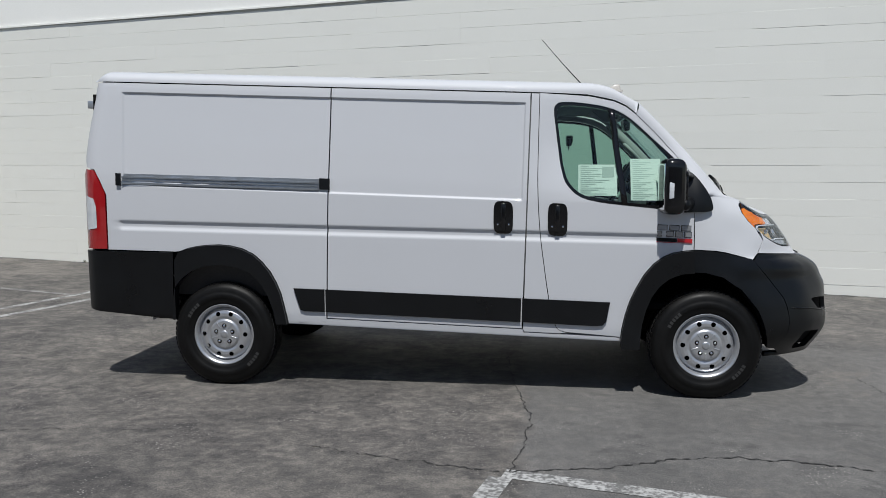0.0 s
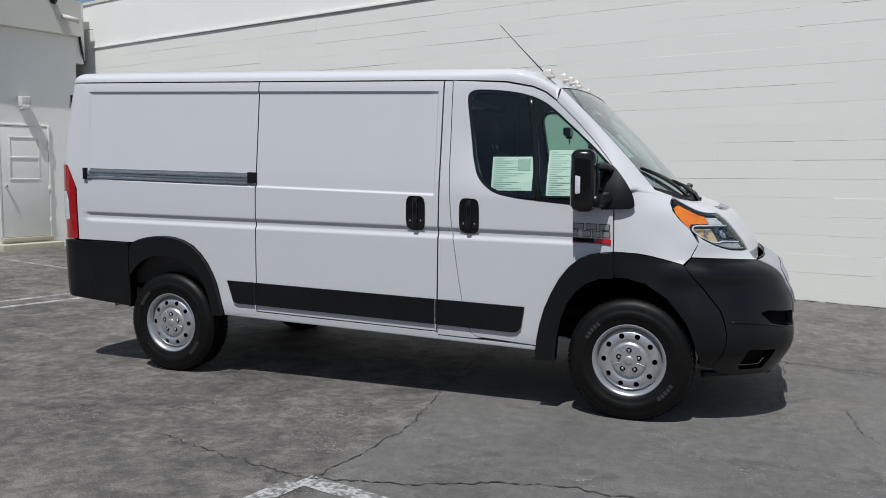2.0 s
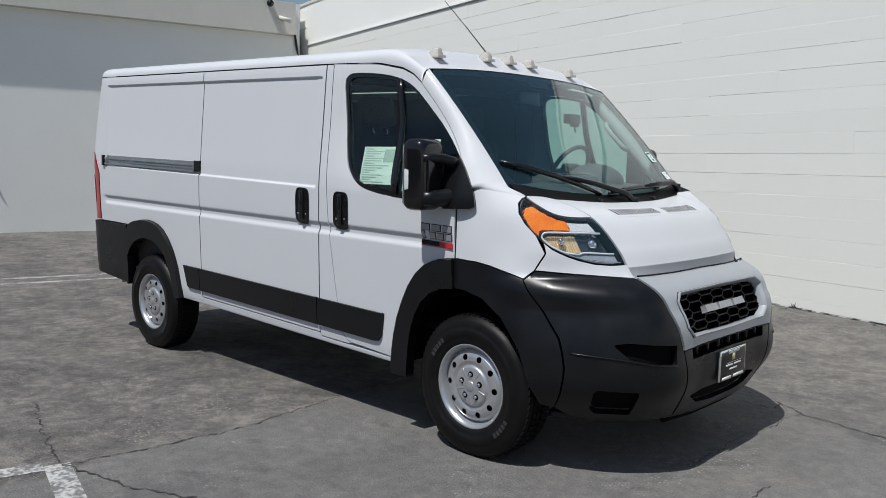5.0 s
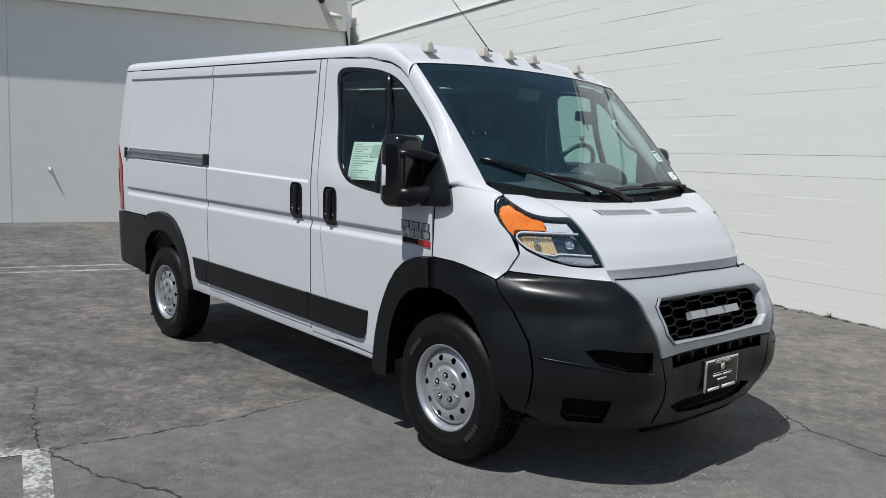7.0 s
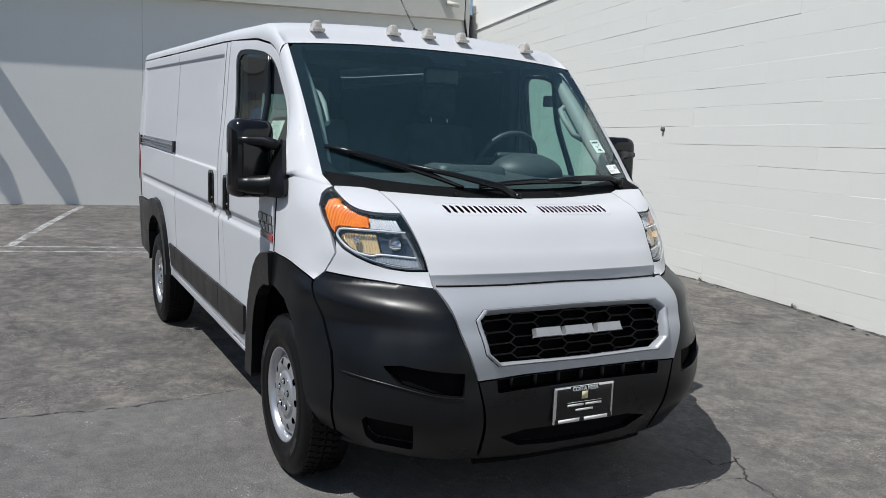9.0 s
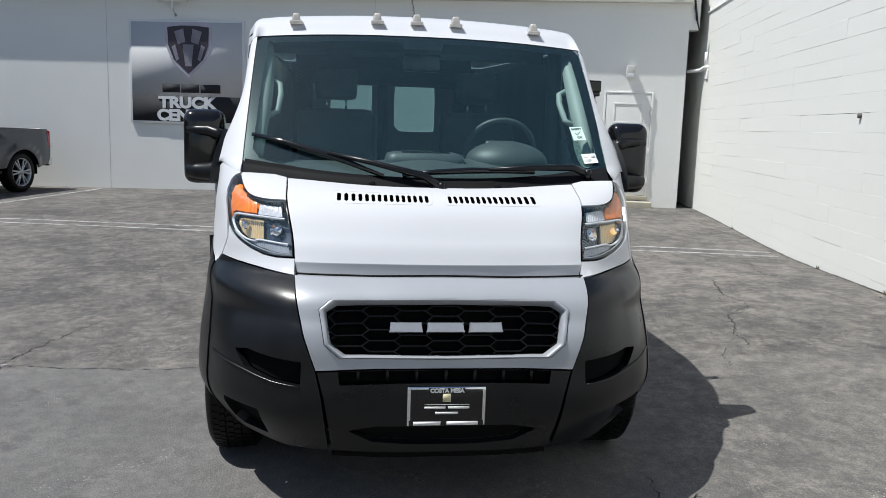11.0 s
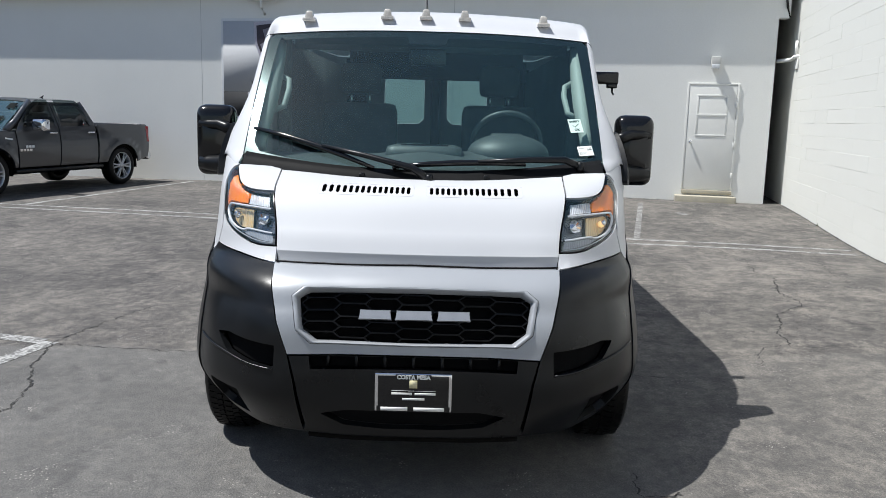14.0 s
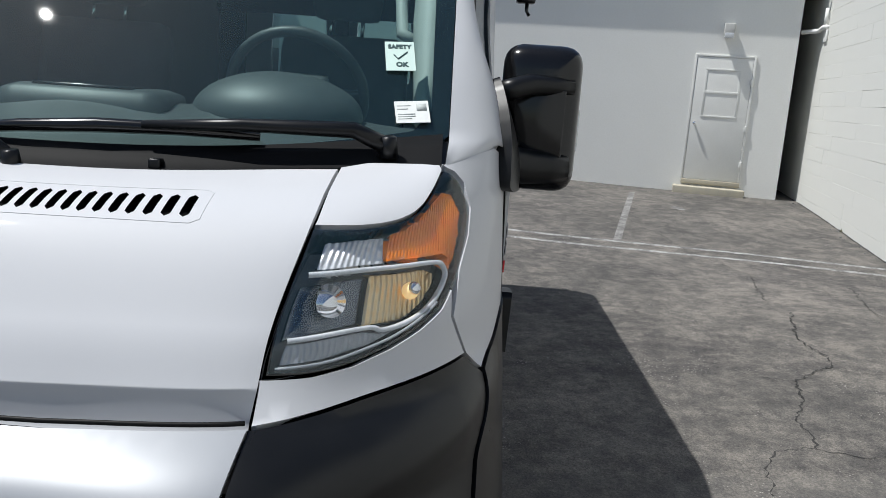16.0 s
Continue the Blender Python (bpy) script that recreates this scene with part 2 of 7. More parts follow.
def sheet(poly, fn, holes=(), step=(0.06, 0.06), edge=(0.02, 0.02), extra=(), gap=0.0025, flange=0.018, mid=VAN_MID, grid=True, aspect=1.0, hole_rims=True):
    """A panel: a polygon of parameters, laid over the surface fn, its edge drawn in by the gap and turned inwards."""
    from mathutils.geometry import delaunay_2d_cdt

    def slopes(p, q):
        e = 0.004
        a = (Vector(fn(p + e, q)) - Vector(fn(p - e, q))) / (2 * e)
        c = (Vector(fn(p, q + e)) - Vector(fn(p, q - e))) / (2 * e)
        return a, c

    loops = []
    for k, lp in enumerate([poly, *holes]):
        lp = dense(list(lp), edge)
        turn = sum(a[0] * c[1] - c[0] * a[1] for a, c in zip(lp, lp[1:] + lp[:1]))
        inward = (1 if turn > 0 else -1) * (-1 if k else 1)
        out = []
        for i, (p, q) in enumerate(lp):
            a, c = slopes(p, q)
            su, sv = max(a.length, 1e-4), max(c.length, 1e-4)
            d0, d1 = lp[i - 1], lp[(i + 1) % len(lp)]
            t = Vector(((d1[0] - d0[0]) * su, (d1[1] - d0[1]) * sv))
            if t.length < 1e-9:
                out.append((p, q))
                continue
            t.normalize()
            out.append((p - t.y * inward * gap / su, q + t.x * inward * gap / sv))
        loops.append(out)
    c0 = (sum(p[0] for p in loops[0]) / len(loops[0]), sum(p[1] for p in loops[0]) / len(loops[0]))
    a, c = slopes(*c0)
    su, sv = a.length, c.length * aspect
    pts, edges = [], []
    for lp in loops:
        k = len(pts)
        pts += lp
        edges += [(k + i, k + (i + 1) % len(lp)) for i in range(len(lp))]
    rim_n = len(pts)
    xs, ys = [p[0] for p in loops[0]], [p[1] for p in loops[0]]
    inner = [(x, y) for x in np.arange(min(xs) + step[0] / 2, max(xs), step[0]) for y in np.arange(min(ys) + step[1] / 2, max(ys), step[1])] if grid else []
    near = {(round(p[0] / edge[0]), round(p[1] / edge[1])) for p in pts}
    for x, y in inner + list(extra):
        if (round(x / edge[0]), round(y / edge[1])) in near:
            continue
        if inside((x, y), loops[0]) and not any(inside((x, y), h) for h in loops[1:]):
            pts.append((float(x), float(y)))
    vs, _, fs, orig, *_ = delaunay_2d_cdt([Vector((p[0] * su, p[1] * sv)) for p in pts], edges, [], 0, 1e-7)
    bm = bmesh.new()
    own = bm.verts.layers.float_vector.new("own_normal")
    uv = [(v[0] / su, v[1] / sv) for v in vs]
    vv, nn = [], []
    for p, q in uv:
        a, c = slopes(p, q)
        n = a.cross(c)
        nn.append(n.normalized() if n.length > 1e-12 else Vector((0, 0, 1)))
        vv.append(bm.verts.new(fn(p, q)))
    total = 0.0
    keep = []
    for f in fs:
        m_ = (sum(uv[i][0] for i in f) / len(f), sum(uv[i][1] for i in f) / len(f))
        if inside(m_, loops[0]) and not any(inside(m_, h) for h in loops[1:]):
            keep.append(f)
            total += (vv[f[0]].co - mid).dot(nn[f[0]])
    sgn = 1 if total > 0 else -1
    for v, n in zip(vv, nn):
        v[own] = n * sgn
    rim = {}
    for f in keep:
        fv = [vv[i] for i in f]
        n = (fv[1].co - fv[0].co).cross(fv[2].co - fv[0].co)
        idx = list(f)
        if n.dot(nn[f[0]] * sgn) < 0:
            fv.reverse(), idx.reverse()
        try:
            bm.faces.new(fv)
        except ValueError:
            continue
        for i, j in zip(idx, idx[1:] + idx[:1]):
            rim[(i, j)] = 1
    if flange:
        up, dn = {}, {}
        outer = len(loops[0])
        for i, j in [e for e in rim if (e[1], e[0]) not in rim]:
            if not hole_rims and not (orig[i] and min(orig[i]) < outer):
                continue
            side_n = (vv[j].co - vv[i].co).cross(nn[i] * sgn)
            side_n = side_n.normalized() if side_n.length > 1e-12 else nn[i] * sgn
            for k in (i, j):
                if k not in up:
                    up[k] = bm.verts.new(vv[k].co)
                    dn[k] = bm.verts.new(vv[k].co - nn[k] * sgn * flange)
                    up[k][own] = dn[k][own] = side_n
            bm.faces.new((up[j], up[i], dn[i], dn[j]))
    for v in [v for v in bm.verts if not v.link_faces]:
        bm.verts.remove(v)
    return bm


# ---------------------------------------------------------------- the place: lot, walls
LOT_TURN = -14.0
CORNER = Vector((-11.337, 6.66, 0))
LOT = Matrix.Translation(CORNER) @ pose(0, 0, 0, 0, 0, LOT_TURN)   # x along the block wall, y behind it


NORTH = LOT @ Matrix.Translation((0, -0.12, 0)) @ pose(0, 0, 0, 0, 0, 1.5)   # the block wall stands a little off square
NORTH_UP = NORTH @ Matrix.Translation((0, 0, 3.85)) @ pose(0, 0, 0, 0, -0.4, 0) @ Matrix.Translation((0, 0, -3.85))


def smooth_step(a):
    a = min(max(a, 0.0), 1.0)
    return a * a * (3 - 2 * a)


def ground_z(x, y):
    """The lot is level under the van, rises a little towards both walls and dips half-way along the block wall."""
    w = smooth_step((-4 - x) / 8)
    foot = float(np.interp(x, (-11.8, -9, -6.8, -5.5, -4.2, -2.9, -1.2, 0, 2), (-0.022, 0.006, 0.027, 0.052, 0.105, 0.150, 0.155, 0.138, 0.125)))
    return 0.13 * w * smooth_step((y + 9) / 9.5) + foot * smooth_step((y - 1.6) / 2.6)


def asphalt():
    mt = bpy.data.materials.new("worn_asphalt")
    mt.use_nodes = True
    n, l = mt.node_tree.nodes, mt.node_tree.links
    p = n["Principled BSDF"]
    co = n.new("ShaderNodeTexCoord")

    def noise_tex(scale, detail=6, rough=0.6):
        q = n.new("ShaderNodeTexNoise")
        q.inputs["Scale"].default_value, q.inputs["Detail"].default_value, q.inputs["Roughness"].default_value = scale, detail, rough
        l.new(co.outputs["Object"], q.inputs["Vector"])
        return q

    def ramp(src, a, b, c0, c1):
        r = n.new("ShaderNodeValToRGB")
        r.color_ramp.elements[0].position, r.color_ramp.elements[1].position = a, b
        r.color_ramp.elements[0].color, r.color_ramp.elements[1].color = (*c0, 1), (*c1, 1)
        l.new(src, r.inputs[0])
        return r.outputs[0]

    def mix(kind, f, a, b):
        m_ = n.new("ShaderNodeMix")
        m_.data_type, m_.blend_type = "RGBA", kind
        if isinstance(f, float):
            m_.inputs[0].default_value = f
        else:
            l.new(f, m_.inputs[0])
        l.new(a, m_.inputs[6])
        if isinstance(b, tuple):
            m_.inputs[7].default_value = (*b, 1)
        else:
            l.new(b, m_.inputs[7])
        return m_.outputs[2]

    # a newer, smoother lane lies east of a seam; west of it the surface is older and rougher
    sep, wob, sub, edge = n.new("ShaderNodeSeparateXYZ"), noise_tex(1.3, 8, 0.65), n.new("ShaderNodeMath"), n.new("ShaderNodeMapRange")
    l.new(co.outputs["Object"], sep.inputs[0])
    sub.operation, sub.inputs[1].default_value = "MULTIPLY_ADD", 0.55
    l.new(wob.outputs[0], sub.inputs[0]), l.new(sep.outputs["X"], sub.inputs[2])
    edge.inputs[1].default_value, edge.inputs[2].default_value = -1.03, -0.93
    l.new(sub.outputs[0], edge.inputs[0])
    north, both = n.new("ShaderNodeMapRange"), n.new("ShaderNodeMath")
    north.inputs[1].default_value, north.inputs[2].default_value, north.inputs[3].default_value, north.inputs[4].default_value = 0.5, 1.3, 1, 0.25
    l.new(sep.outputs["Y"], north.inputs[0])
    both.operation = "MULTIPLY"
    l.new(edge.outputs[0], both.inputs[0]), l.new(north.outputs[0], both.inputs[1])
    new_lane = both.outputs[0]

    big = ramp(noise_tex(0.5, 8, 0.62).outputs[0], 0.32, 0.68, (0.084, 0.081, 0.078), (0.160, 0.151, 0.141))
    mid = ramp(noise_tex(4.2, 12, 0.74).outputs[0], 0.41, 0.59, (0.66, 0.66, 0.67), (1.25, 1.23, 1.20))
    patch = ramp(noise_tex(13, 10, 0.75).outputs[0], 0.44, 0.57, (0.80, 0.80, 0.81), (1.16, 1.14, 1.12))
    grit = ramp(noise_tex(95, 4, 0.8).outputs[0], 0.36, 0.66, (0.52, 0.52, 0.52), (1.48, 1.47, 1.45))
    col = mix("MULTIPLY", 1.0, mix("MULTIPLY", 1.0, mix("MULTIPLY", 1.0, big, mid), patch), grit)
    # darker sealed patches with torn edges, and pale scuffed ones
    dark = ramp(noise_tex(0.8, 12, 0.74).outputs[0], 0.53, 0.565, (0, 0, 0), (1, 1, 1))
    col = mix("MIX", dark, col, mix("MULTIPLY", 1.0, col, (0.72, 0.72, 0.74)))
    pale = ramp(noise_tex(2.1, 14, 0.8).outputs[0], 0.58, 0.625, (0, 0, 0), (0.7, 0.7, 0.7))
    col = mix("MIX", pale, col, mix("MULTIPLY", 1.0, grit, (0.180, 0.165, 0.147)))
    lane = mix("MULTIPLY", 1.0, ramp(noise_tex(0.9, 10, 0.7).outputs[0], 0.33, 0.67, (0.094, 0.092, 0.090), (0.157, 0.153, 0.148)),
               ramp(noise_tex(110, 5, 0.82).outputs[0], 0.36, 0.66, (0.56, 0.56, 0.56), (1.46, 1.45, 1.43)))
    stain = ramp(noise_tex(1.7, 10, 0.72).outputs[0], 0.55, 0.60, (0, 0, 0), (0.9, 0.9, 0.9))
    lane = mix("MIX", stain, lane, mix("MULTIPLY", 1.0, lane, (0.72, 0.72, 0.73)))
    worn = ramp(noise_tex(1.25, 14, 0.78).outputs[0], 0.56, 0.61, (0, 0, 0), (0.65, 0.65, 0.65))
    lane = mix("MIX", worn, lane, mix("MULTIPLY", 1.0, grit, (0.165, 0.155, 0.143)))
    lane = mix("MULTIPLY", 0.6, lane, patch)
    col = mix("MIX", new_lane, col, lane)
    # slightly paler towards +y
    paler_north = n.new("ShaderNodeMapRange")
    paler_north.inputs[1].default_value, paler_north.inputs[2].default_value, paler_north.inputs[3].default_value, paler_north.inputs[4].default_value = 0.9, 2.4, 0, 1
    l.new(sep.outputs["Y"], paler_north.inputs[0])
    col = mix("MIX", paler_north.outputs[0], col, mix("MULTIPLY", 1.0, col, (1.08, 1.075, 1.06)))
    vor = n.new("ShaderNodeTexVoronoi")
    vor.inputs["Scale"].default_value = 24
    l.new(co.outputs["Object"], vor.inputs["Vector"])
    chip = ramp(vor.outputs["Distance"], 0.03, 0.07, (0.9, 0.9, 0.9), (0, 0, 0))
    col = mix("MIX", chip, col, (0.33, 0.32, 0.30))
    fine_v = n.new("ShaderNodeTexVoronoi")
    fine_v.inputs["Scale"].default_value = 52
    l.new(co.outputs["Object"], fine_v.inputs["Vector"])
    bare = ramp(noise_tex(1.6, 10, 0.76).outputs[0], 0.53, 0.60, (0, 0, 0), (1, 1, 1))
    specks = mix("MULTIPLY", 1.0, ramp(fine_v.outputs["Distance"], 0.15, 0.25, (1, 1, 1), (0, 0, 0)), bare)
    col = mix("MIX", specks, col, (0.38, 0.36, 0.33))
    l.new(col, p.inputs["Base Color"])
    p.inputs["Roughness"].default_value = 0.85
    bp = n.new("ShaderNodeBump")
    bp.inputs["Strength"].default_value, bp.inputs["Distance"].default_value = 0.7, 0.008
    l.new(noise_tex(70, 5, 0.75).outputs[0], bp.inputs["Height"]), l.new(bp.outputs[0], p.inputs["Normal"])
    return mt


M_ASPHALT = asphalt()
M_CRACK = material("crack_shadow", (0.02, 0.02, 0.02), 0.95, second=(0.045, 0.044, 0.042), scale=20, fine=90)
M_LINE = material("worn_white_line", (0.40, 0.40, 0.39), 0.85, second=(0.13, 0.128, 0.124), scale=7, fine=45, amount=0.12)
M_PALE = material("nearly_worn_off_line", (0.27, 0.265, 0.255), 0.85, second=(0.125, 0.122, 0.118), scale=6, fine=40, amount=0.12)
M_WALL = material("cream_white_wall_paint", (0.81, 0.81, 0.78), 0.75, second=(0.77, 0.77, 0.74), scale=1.2, fine=40, amount=0.35, bump=0.25)
M_BLOCK = material("cream_white_block_paint", (0.735, 0.735, 0.695), 0.6, second=(0.705, 0.705, 0.66), scale=1.5, fine=70, amount=0.35, bump=0.3, vary=0.006)
M_DOOR = material("white_door_paint", (0.78, 0.78, 0.75), 0.5, second=(0.72, 0.72, 0.69), scale=3, fine=60, amount=0.3)
M_STEP = material("yellowed_concrete", (0.45, 0.41, 0.31), 0.9, second=(0.36, 0.34, 0.29), scale=8, fine=60, bump=0.4)
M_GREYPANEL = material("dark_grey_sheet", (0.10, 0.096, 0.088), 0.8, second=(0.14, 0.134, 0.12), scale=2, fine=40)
M_JOINT = material("joint_shadow", (0.56, 0.56, 0.54), 0.9, second=(0.5, 0.5, 0.48), scale=5, fine=40)
M_FASCIA = material("cream_fascia", (0.62, 0.60, 0.54), 0.7, second=(0.57, 0.55, 0.5), scale=2, fine=40)

bm = bmesh.new()
NX = [-300, -60, -30] + list(np.arange(-20, 8.01, 0.8)) + [15, 40, 300]
NY = [-300, -60, -30] + list(np.arange(-14, 10.01, 0.8)) + [15, 40, 300]
gv = [[bm.verts.new((x, y, ground_z(x, y) if -20 <= x <= 8 else (ground_z(-20, y) if x < 0 else ground_z(8, y)))) for y in NY] for x in NX]
for i in range(len(NX) - 1):
    for j in range(len(NY) - 1):
        bm.faces.new((gv[i][j], gv[i + 1][j], gv[i + 1][j + 1], gv[i][j + 1]))
ground = tagged(link_mesh("ground", bm, M_ASPHALT), "worn grey asphalt of a car park with cracks and stains", "ground", kind="structure")


def ribbon(name, pts, width_, mt, label, jitter=0.0, lift=0.004, taper=False, seed=1, step=0.06):
    """A strip on the ground along a line of points; a crack wanders and changes width."""
    rnd = random.Random(seed)
    path = []
    for a, b in zip(pts, pts[1:]):
        n = max(1, int(math.dist(a, b) / step))
        path += [(a[0] + (b[0] - a[0]) * k / n, a[1] + (b[1] - a[1]) * k / n) for k in range(n)]
    path.append(pts[-1])
    bm = bmesh.new()
    prev, drift = None, 0.0
    for i, p in enumerate(path):
        q0, q1 = path[max(i - 1, 0)], path[min(i + 1, len(path) - 1)]
        d = Vector((q1[0] - q0[0], q1[1] - q0[1])).normalized()
        nrm = Vector((-d.y, d.x))
        drift = 0.6 * drift + rnd.uniform(-jitter, jitter)
        c = Vector(p) + nrm * drift
        w = width_ * (rnd.uniform(0.12, 1.5) if jitter else 1.0) * (math.sin(math.pi * min(1, (i + 1) / 4)) if taper and i < 2 else 1.0) / 2
        vs = [bm.verts.new((*(c + nrm * s_ * w), ground_z(*(c + nrm * s_ * w)) + lift)) for s_ in (-1, 1)]
        if prev:
            bm.faces.new((prev[0], vs[0], vs[1], prev[1]))
        prev = vs
    bmesh.ops.recalc_face_normals(bm, faces=bm.faces[:])
    if sum(f.normal.z for f in bm.faces) < 0:
        bmesh.ops.reverse_faces(bm, faces=bm.faces[:])
    return tagged(link_mesh(name, bm, mt, smooth=False), label, "crack" if jitter else "road marking", kind="structure")


CRACKS = [
    ([(-1.32, -2.53), (-1.24, -2.21), (-1.19, -1.63), (-1.31, -0.75), (-1.4, 0.3)], 0.012),
    ([(-1.34, -2.53), (-0.88, -2.45), (-0.46, -2.25), (-0.13, -2.17), (0.2, -2.22), (0.6, -2.33), (1.3, -2.5)], 0.02),
    ([(-2.42, -2.26), (-1.85, -2.42), (-1.33, -2.53)], 0.012),
    ([(1.24, -0.28), (1.26, -0.76), (1.5, -1.2)], 0.008),
    ([(-5.23, 3.63), (-4.67, 3.45), (-4.23, 3.38)], 0.012),
    ([(-3.88, 3.42), (-3.34, 3.22), (-3.07, 3.17), (-2.81, 3.21), (-2.63, 3.10), (-2.40, 2.84), (-2.14, 2.76), (-1.96, 2.66), (-1.55, 2.58)], 0.017),
    ([(-1.55, 2.58), (-1.53, 2.40), (-1.33, 2.29), (-1.12, 2.25)], 0.013),
    ([(-2.61, 2.53), (-2.46, 2.68), (-2.40, 2.84)], 0.008),
    ([(-2.62, 3.12), (-2.45, 3.34), (-2.30, 3.60), (-2.2, 4.0)], 0.008),
    ([(-1.55, 2.58), (-1.48, 2.75), (-1.49, 2.92), (-1.35, 3.10), (-1.2, 3.5)], 0.009),
    ([(-5.08, 4.39), (-4.19, 4.12), (-3.58, 4.01), (-3.61, 4.32)], 0.012),
    ([(-3.93, 3.50), (-3.88, 3.79), (-3.58, 4.01)], 0.007),
    ([(-2.09, 1.69), (-2.28, 1.95)], 0.006),
    ([(-0.94, 1.30), (-0.89, 1.51), (-0.92, 1.66), (-0.78, 1.79), (-0.69, 1.92)], 0.013),
    ([(0.53, 1.0), (0.67, 0.98), (0.79, 0.99), (0.73, 1.17)], 0.012),
    ([(0.72, 1.17), (0.93, 1.01), (1.18, 0.95), (1.6, 0.85)], 0.014),
    ([(0.93, 1.01), (0.86, 0.30), (0.86, -0.32)], 0.008),
    ([(-5.45, -2.45), (-3.99, -2.11), (-3.31, -2.05)], 0.008),
    ([(-7.2, 3.3), (-6.4, 3.35), (-5.4, 3.6)], 0.01),
    ([(-6.9, -3.4), (-6.0, -3.1), (-5.2, -3.3)], 0.008),
]
for k, (pts, w_) in enumerate(CRACKS):
    ribbon("crack", pts, w_ * 0.62, M_CRACK, "thin dark crack running through the asphalt", jitter=0.015, seed=k + 3, step=0.022)


def on_lot(u, v):
    p = LOT @ Vector((u, v, 0))
    return (p.x, p.y)


for u0, v0, u1, v1, w_ in ((5.47, -14.5, 5.47, -0.1, 0.09), (5.84, -14.5, 5.84, -0.1, 0.09), (1.0, -2.72, 5.5, -2.72, 0.085), (0.3, -7.65, 5.5, -7.65, 0.11), (0.3, -12.4, 5.5, -12.4, 0.11),
                           (11.93, -6.52, 15.5, -6.52, 0.12), (11.93, -6.58, 11.93, -9.5, 0.12)):
    ribbon("parking_line", [on_lot(u0, v0), on_lot(u1, v1)], w_, M_PALE if v0 == -2.72 else M_LINE, "worn white parking bay line", step=0.4, lift=0.003)

for cx, cy, rx_, ry_, sd in ((-1.24, 1.72, 0.075, 0.03, 2), (-9.46, 4.08, 0.20, 0.10, 5), (-2.7, 1.55, 0.05, 0.03, 9)):
    rnd = random.Random(sd)
    bm = bmesh.new()
    bm.faces.new([bm.verts.new((cx + rx_ * rnd.uniform(0.7, 1.15) * math.cos(a), cy + ry_ * rnd.uniform(0.6, 1.2) * math.sin(a), ground_z(cx, cy) + 0.004)) for a in np.linspace(0, 2 * math.pi, 14, endpoint=False)])
    tagged(link_mesh("paint_splash", bm, M_PALE, smooth=False), "small worn splash of pale paint on the asphalt", "stain", kind="structure")


def on_north(u, y):
    q = NORTH @ Vector((u, y, 0))
    return (q.x, q.y)


# open joint full of dirt along the wall's foot, with a few weeds in it
for k, u0 in enumerate(np.arange(0.2, 15.2, 1.5)):
    ribbon("crack", [on_north(u0, -0.016), on_north(u0 + 1.5, -0.016)], 0.022, M_CRACK, "dark dirt-filled joint along the wall foot", jitter=0.006, seed=60 + k, step=0.05)
M_WEED = material("dry_weed_green", (0.045, 0.06, 0.02), 0.8, second=(0.09, 0.08, 0.035), scale=60, fine=200)
rnd = random.Random(21)
for u in (8.62, 10.15, 11.4, 6.9, 3.1):
    bm = bmesh.new()
    for k in range(11):
        a, hgt, lean = rnd.uniform(0, 6.28), rnd.uniform(0.02, 0.055), rnd.uniform(0.006, 0.03)
        b0 = Vector((rnd.uniform(-0.02, 0.02), rnd.uniform(-0.012, 0.006), 0))
        tip = b0 + Vector((math.cos(a) * lean, math.sin(a) * lean * 0.6, hgt))
        sd = Vector((-math.sin(a), math.cos(a), 0)) * 0.003
        bm.faces.new([bm.verts.new(q) for q in (b0 - sd, b0 + sd, b0.lerp(tip, 0.6) + sd * 0.8 + Vector((0, 0, 0.004)), tip, b0.lerp(tip, 0.6) - sd * 0.8 + Vector((0, 0, 0.004)))])
    x_, y_ = on_north(u, -0.02)
    bmesh.ops.translate(bm, vec=(x_, y_, ground_z(x_, y_) + 0.002), verts=bm.verts[:])
    tagged(link_mesh("weed", bm, M_WEED, smooth=False), "small dry weed growing at the wall foot", "weed", "weeds along the wall")

# block wall: backing, courses of blocks, plaster band, drip edge
WALL_TOP, LEDGE, EAVE, OUT = 4.70, 3.88, 4.04, 0.204
bm = box(bmesh.new(), (0.09, 0.025, -0.3), (40, 0.35, WALL_TOP), NORTH)
wall_north = tagged(link_mesh("wall_north", bm, M_BLOCK, smooth=False), "cream white painted concrete block wall behind the van", "wall", kind="structure")
bm = box(bmesh.new(), (0.07, -0.004, LEDGE), (40, 0.025, WALL_TOP), NORTH_UP)
tagged(link_mesh("wall_north_upper", bm, M_WALL, smooth=False), "smooth cream plaster band above the block wall", "wall", kind="structure")
bm = box(bmesh.new(), (-0.32, 0.0, 4.24), (0.069, 0.3, WALL_TOP), NORTH)
tagged(link_mesh("wall_north_corner", bm, M_WALL, smooth=False), "cream plaster corner above the dark gap", "wall", kind="structure")
bm = box(bmesh.new(), (0.07, -0.026, LEDGE - 0.012), (40, -0.0045, LEDGE + 0.014), NORTH_UP)
tagged(link_mesh("trim_ledge", bm, M_WALL, smooth=False), "thin white painted metal drip edge on the wall", "trim", kind="structure")
bm = box(bmesh.new(), (-0.3, -0.35, WALL_TOP), (40, 0.4, WALL_TOP + 0.05), NORTH_UP @ Matrix.Translation((0, 0.33, 0)))
tagged(link_mesh("trim_coping", bm, M_FASCIA, smooth=False), "pale metal coping on the wall top", "trim", kind="structure")

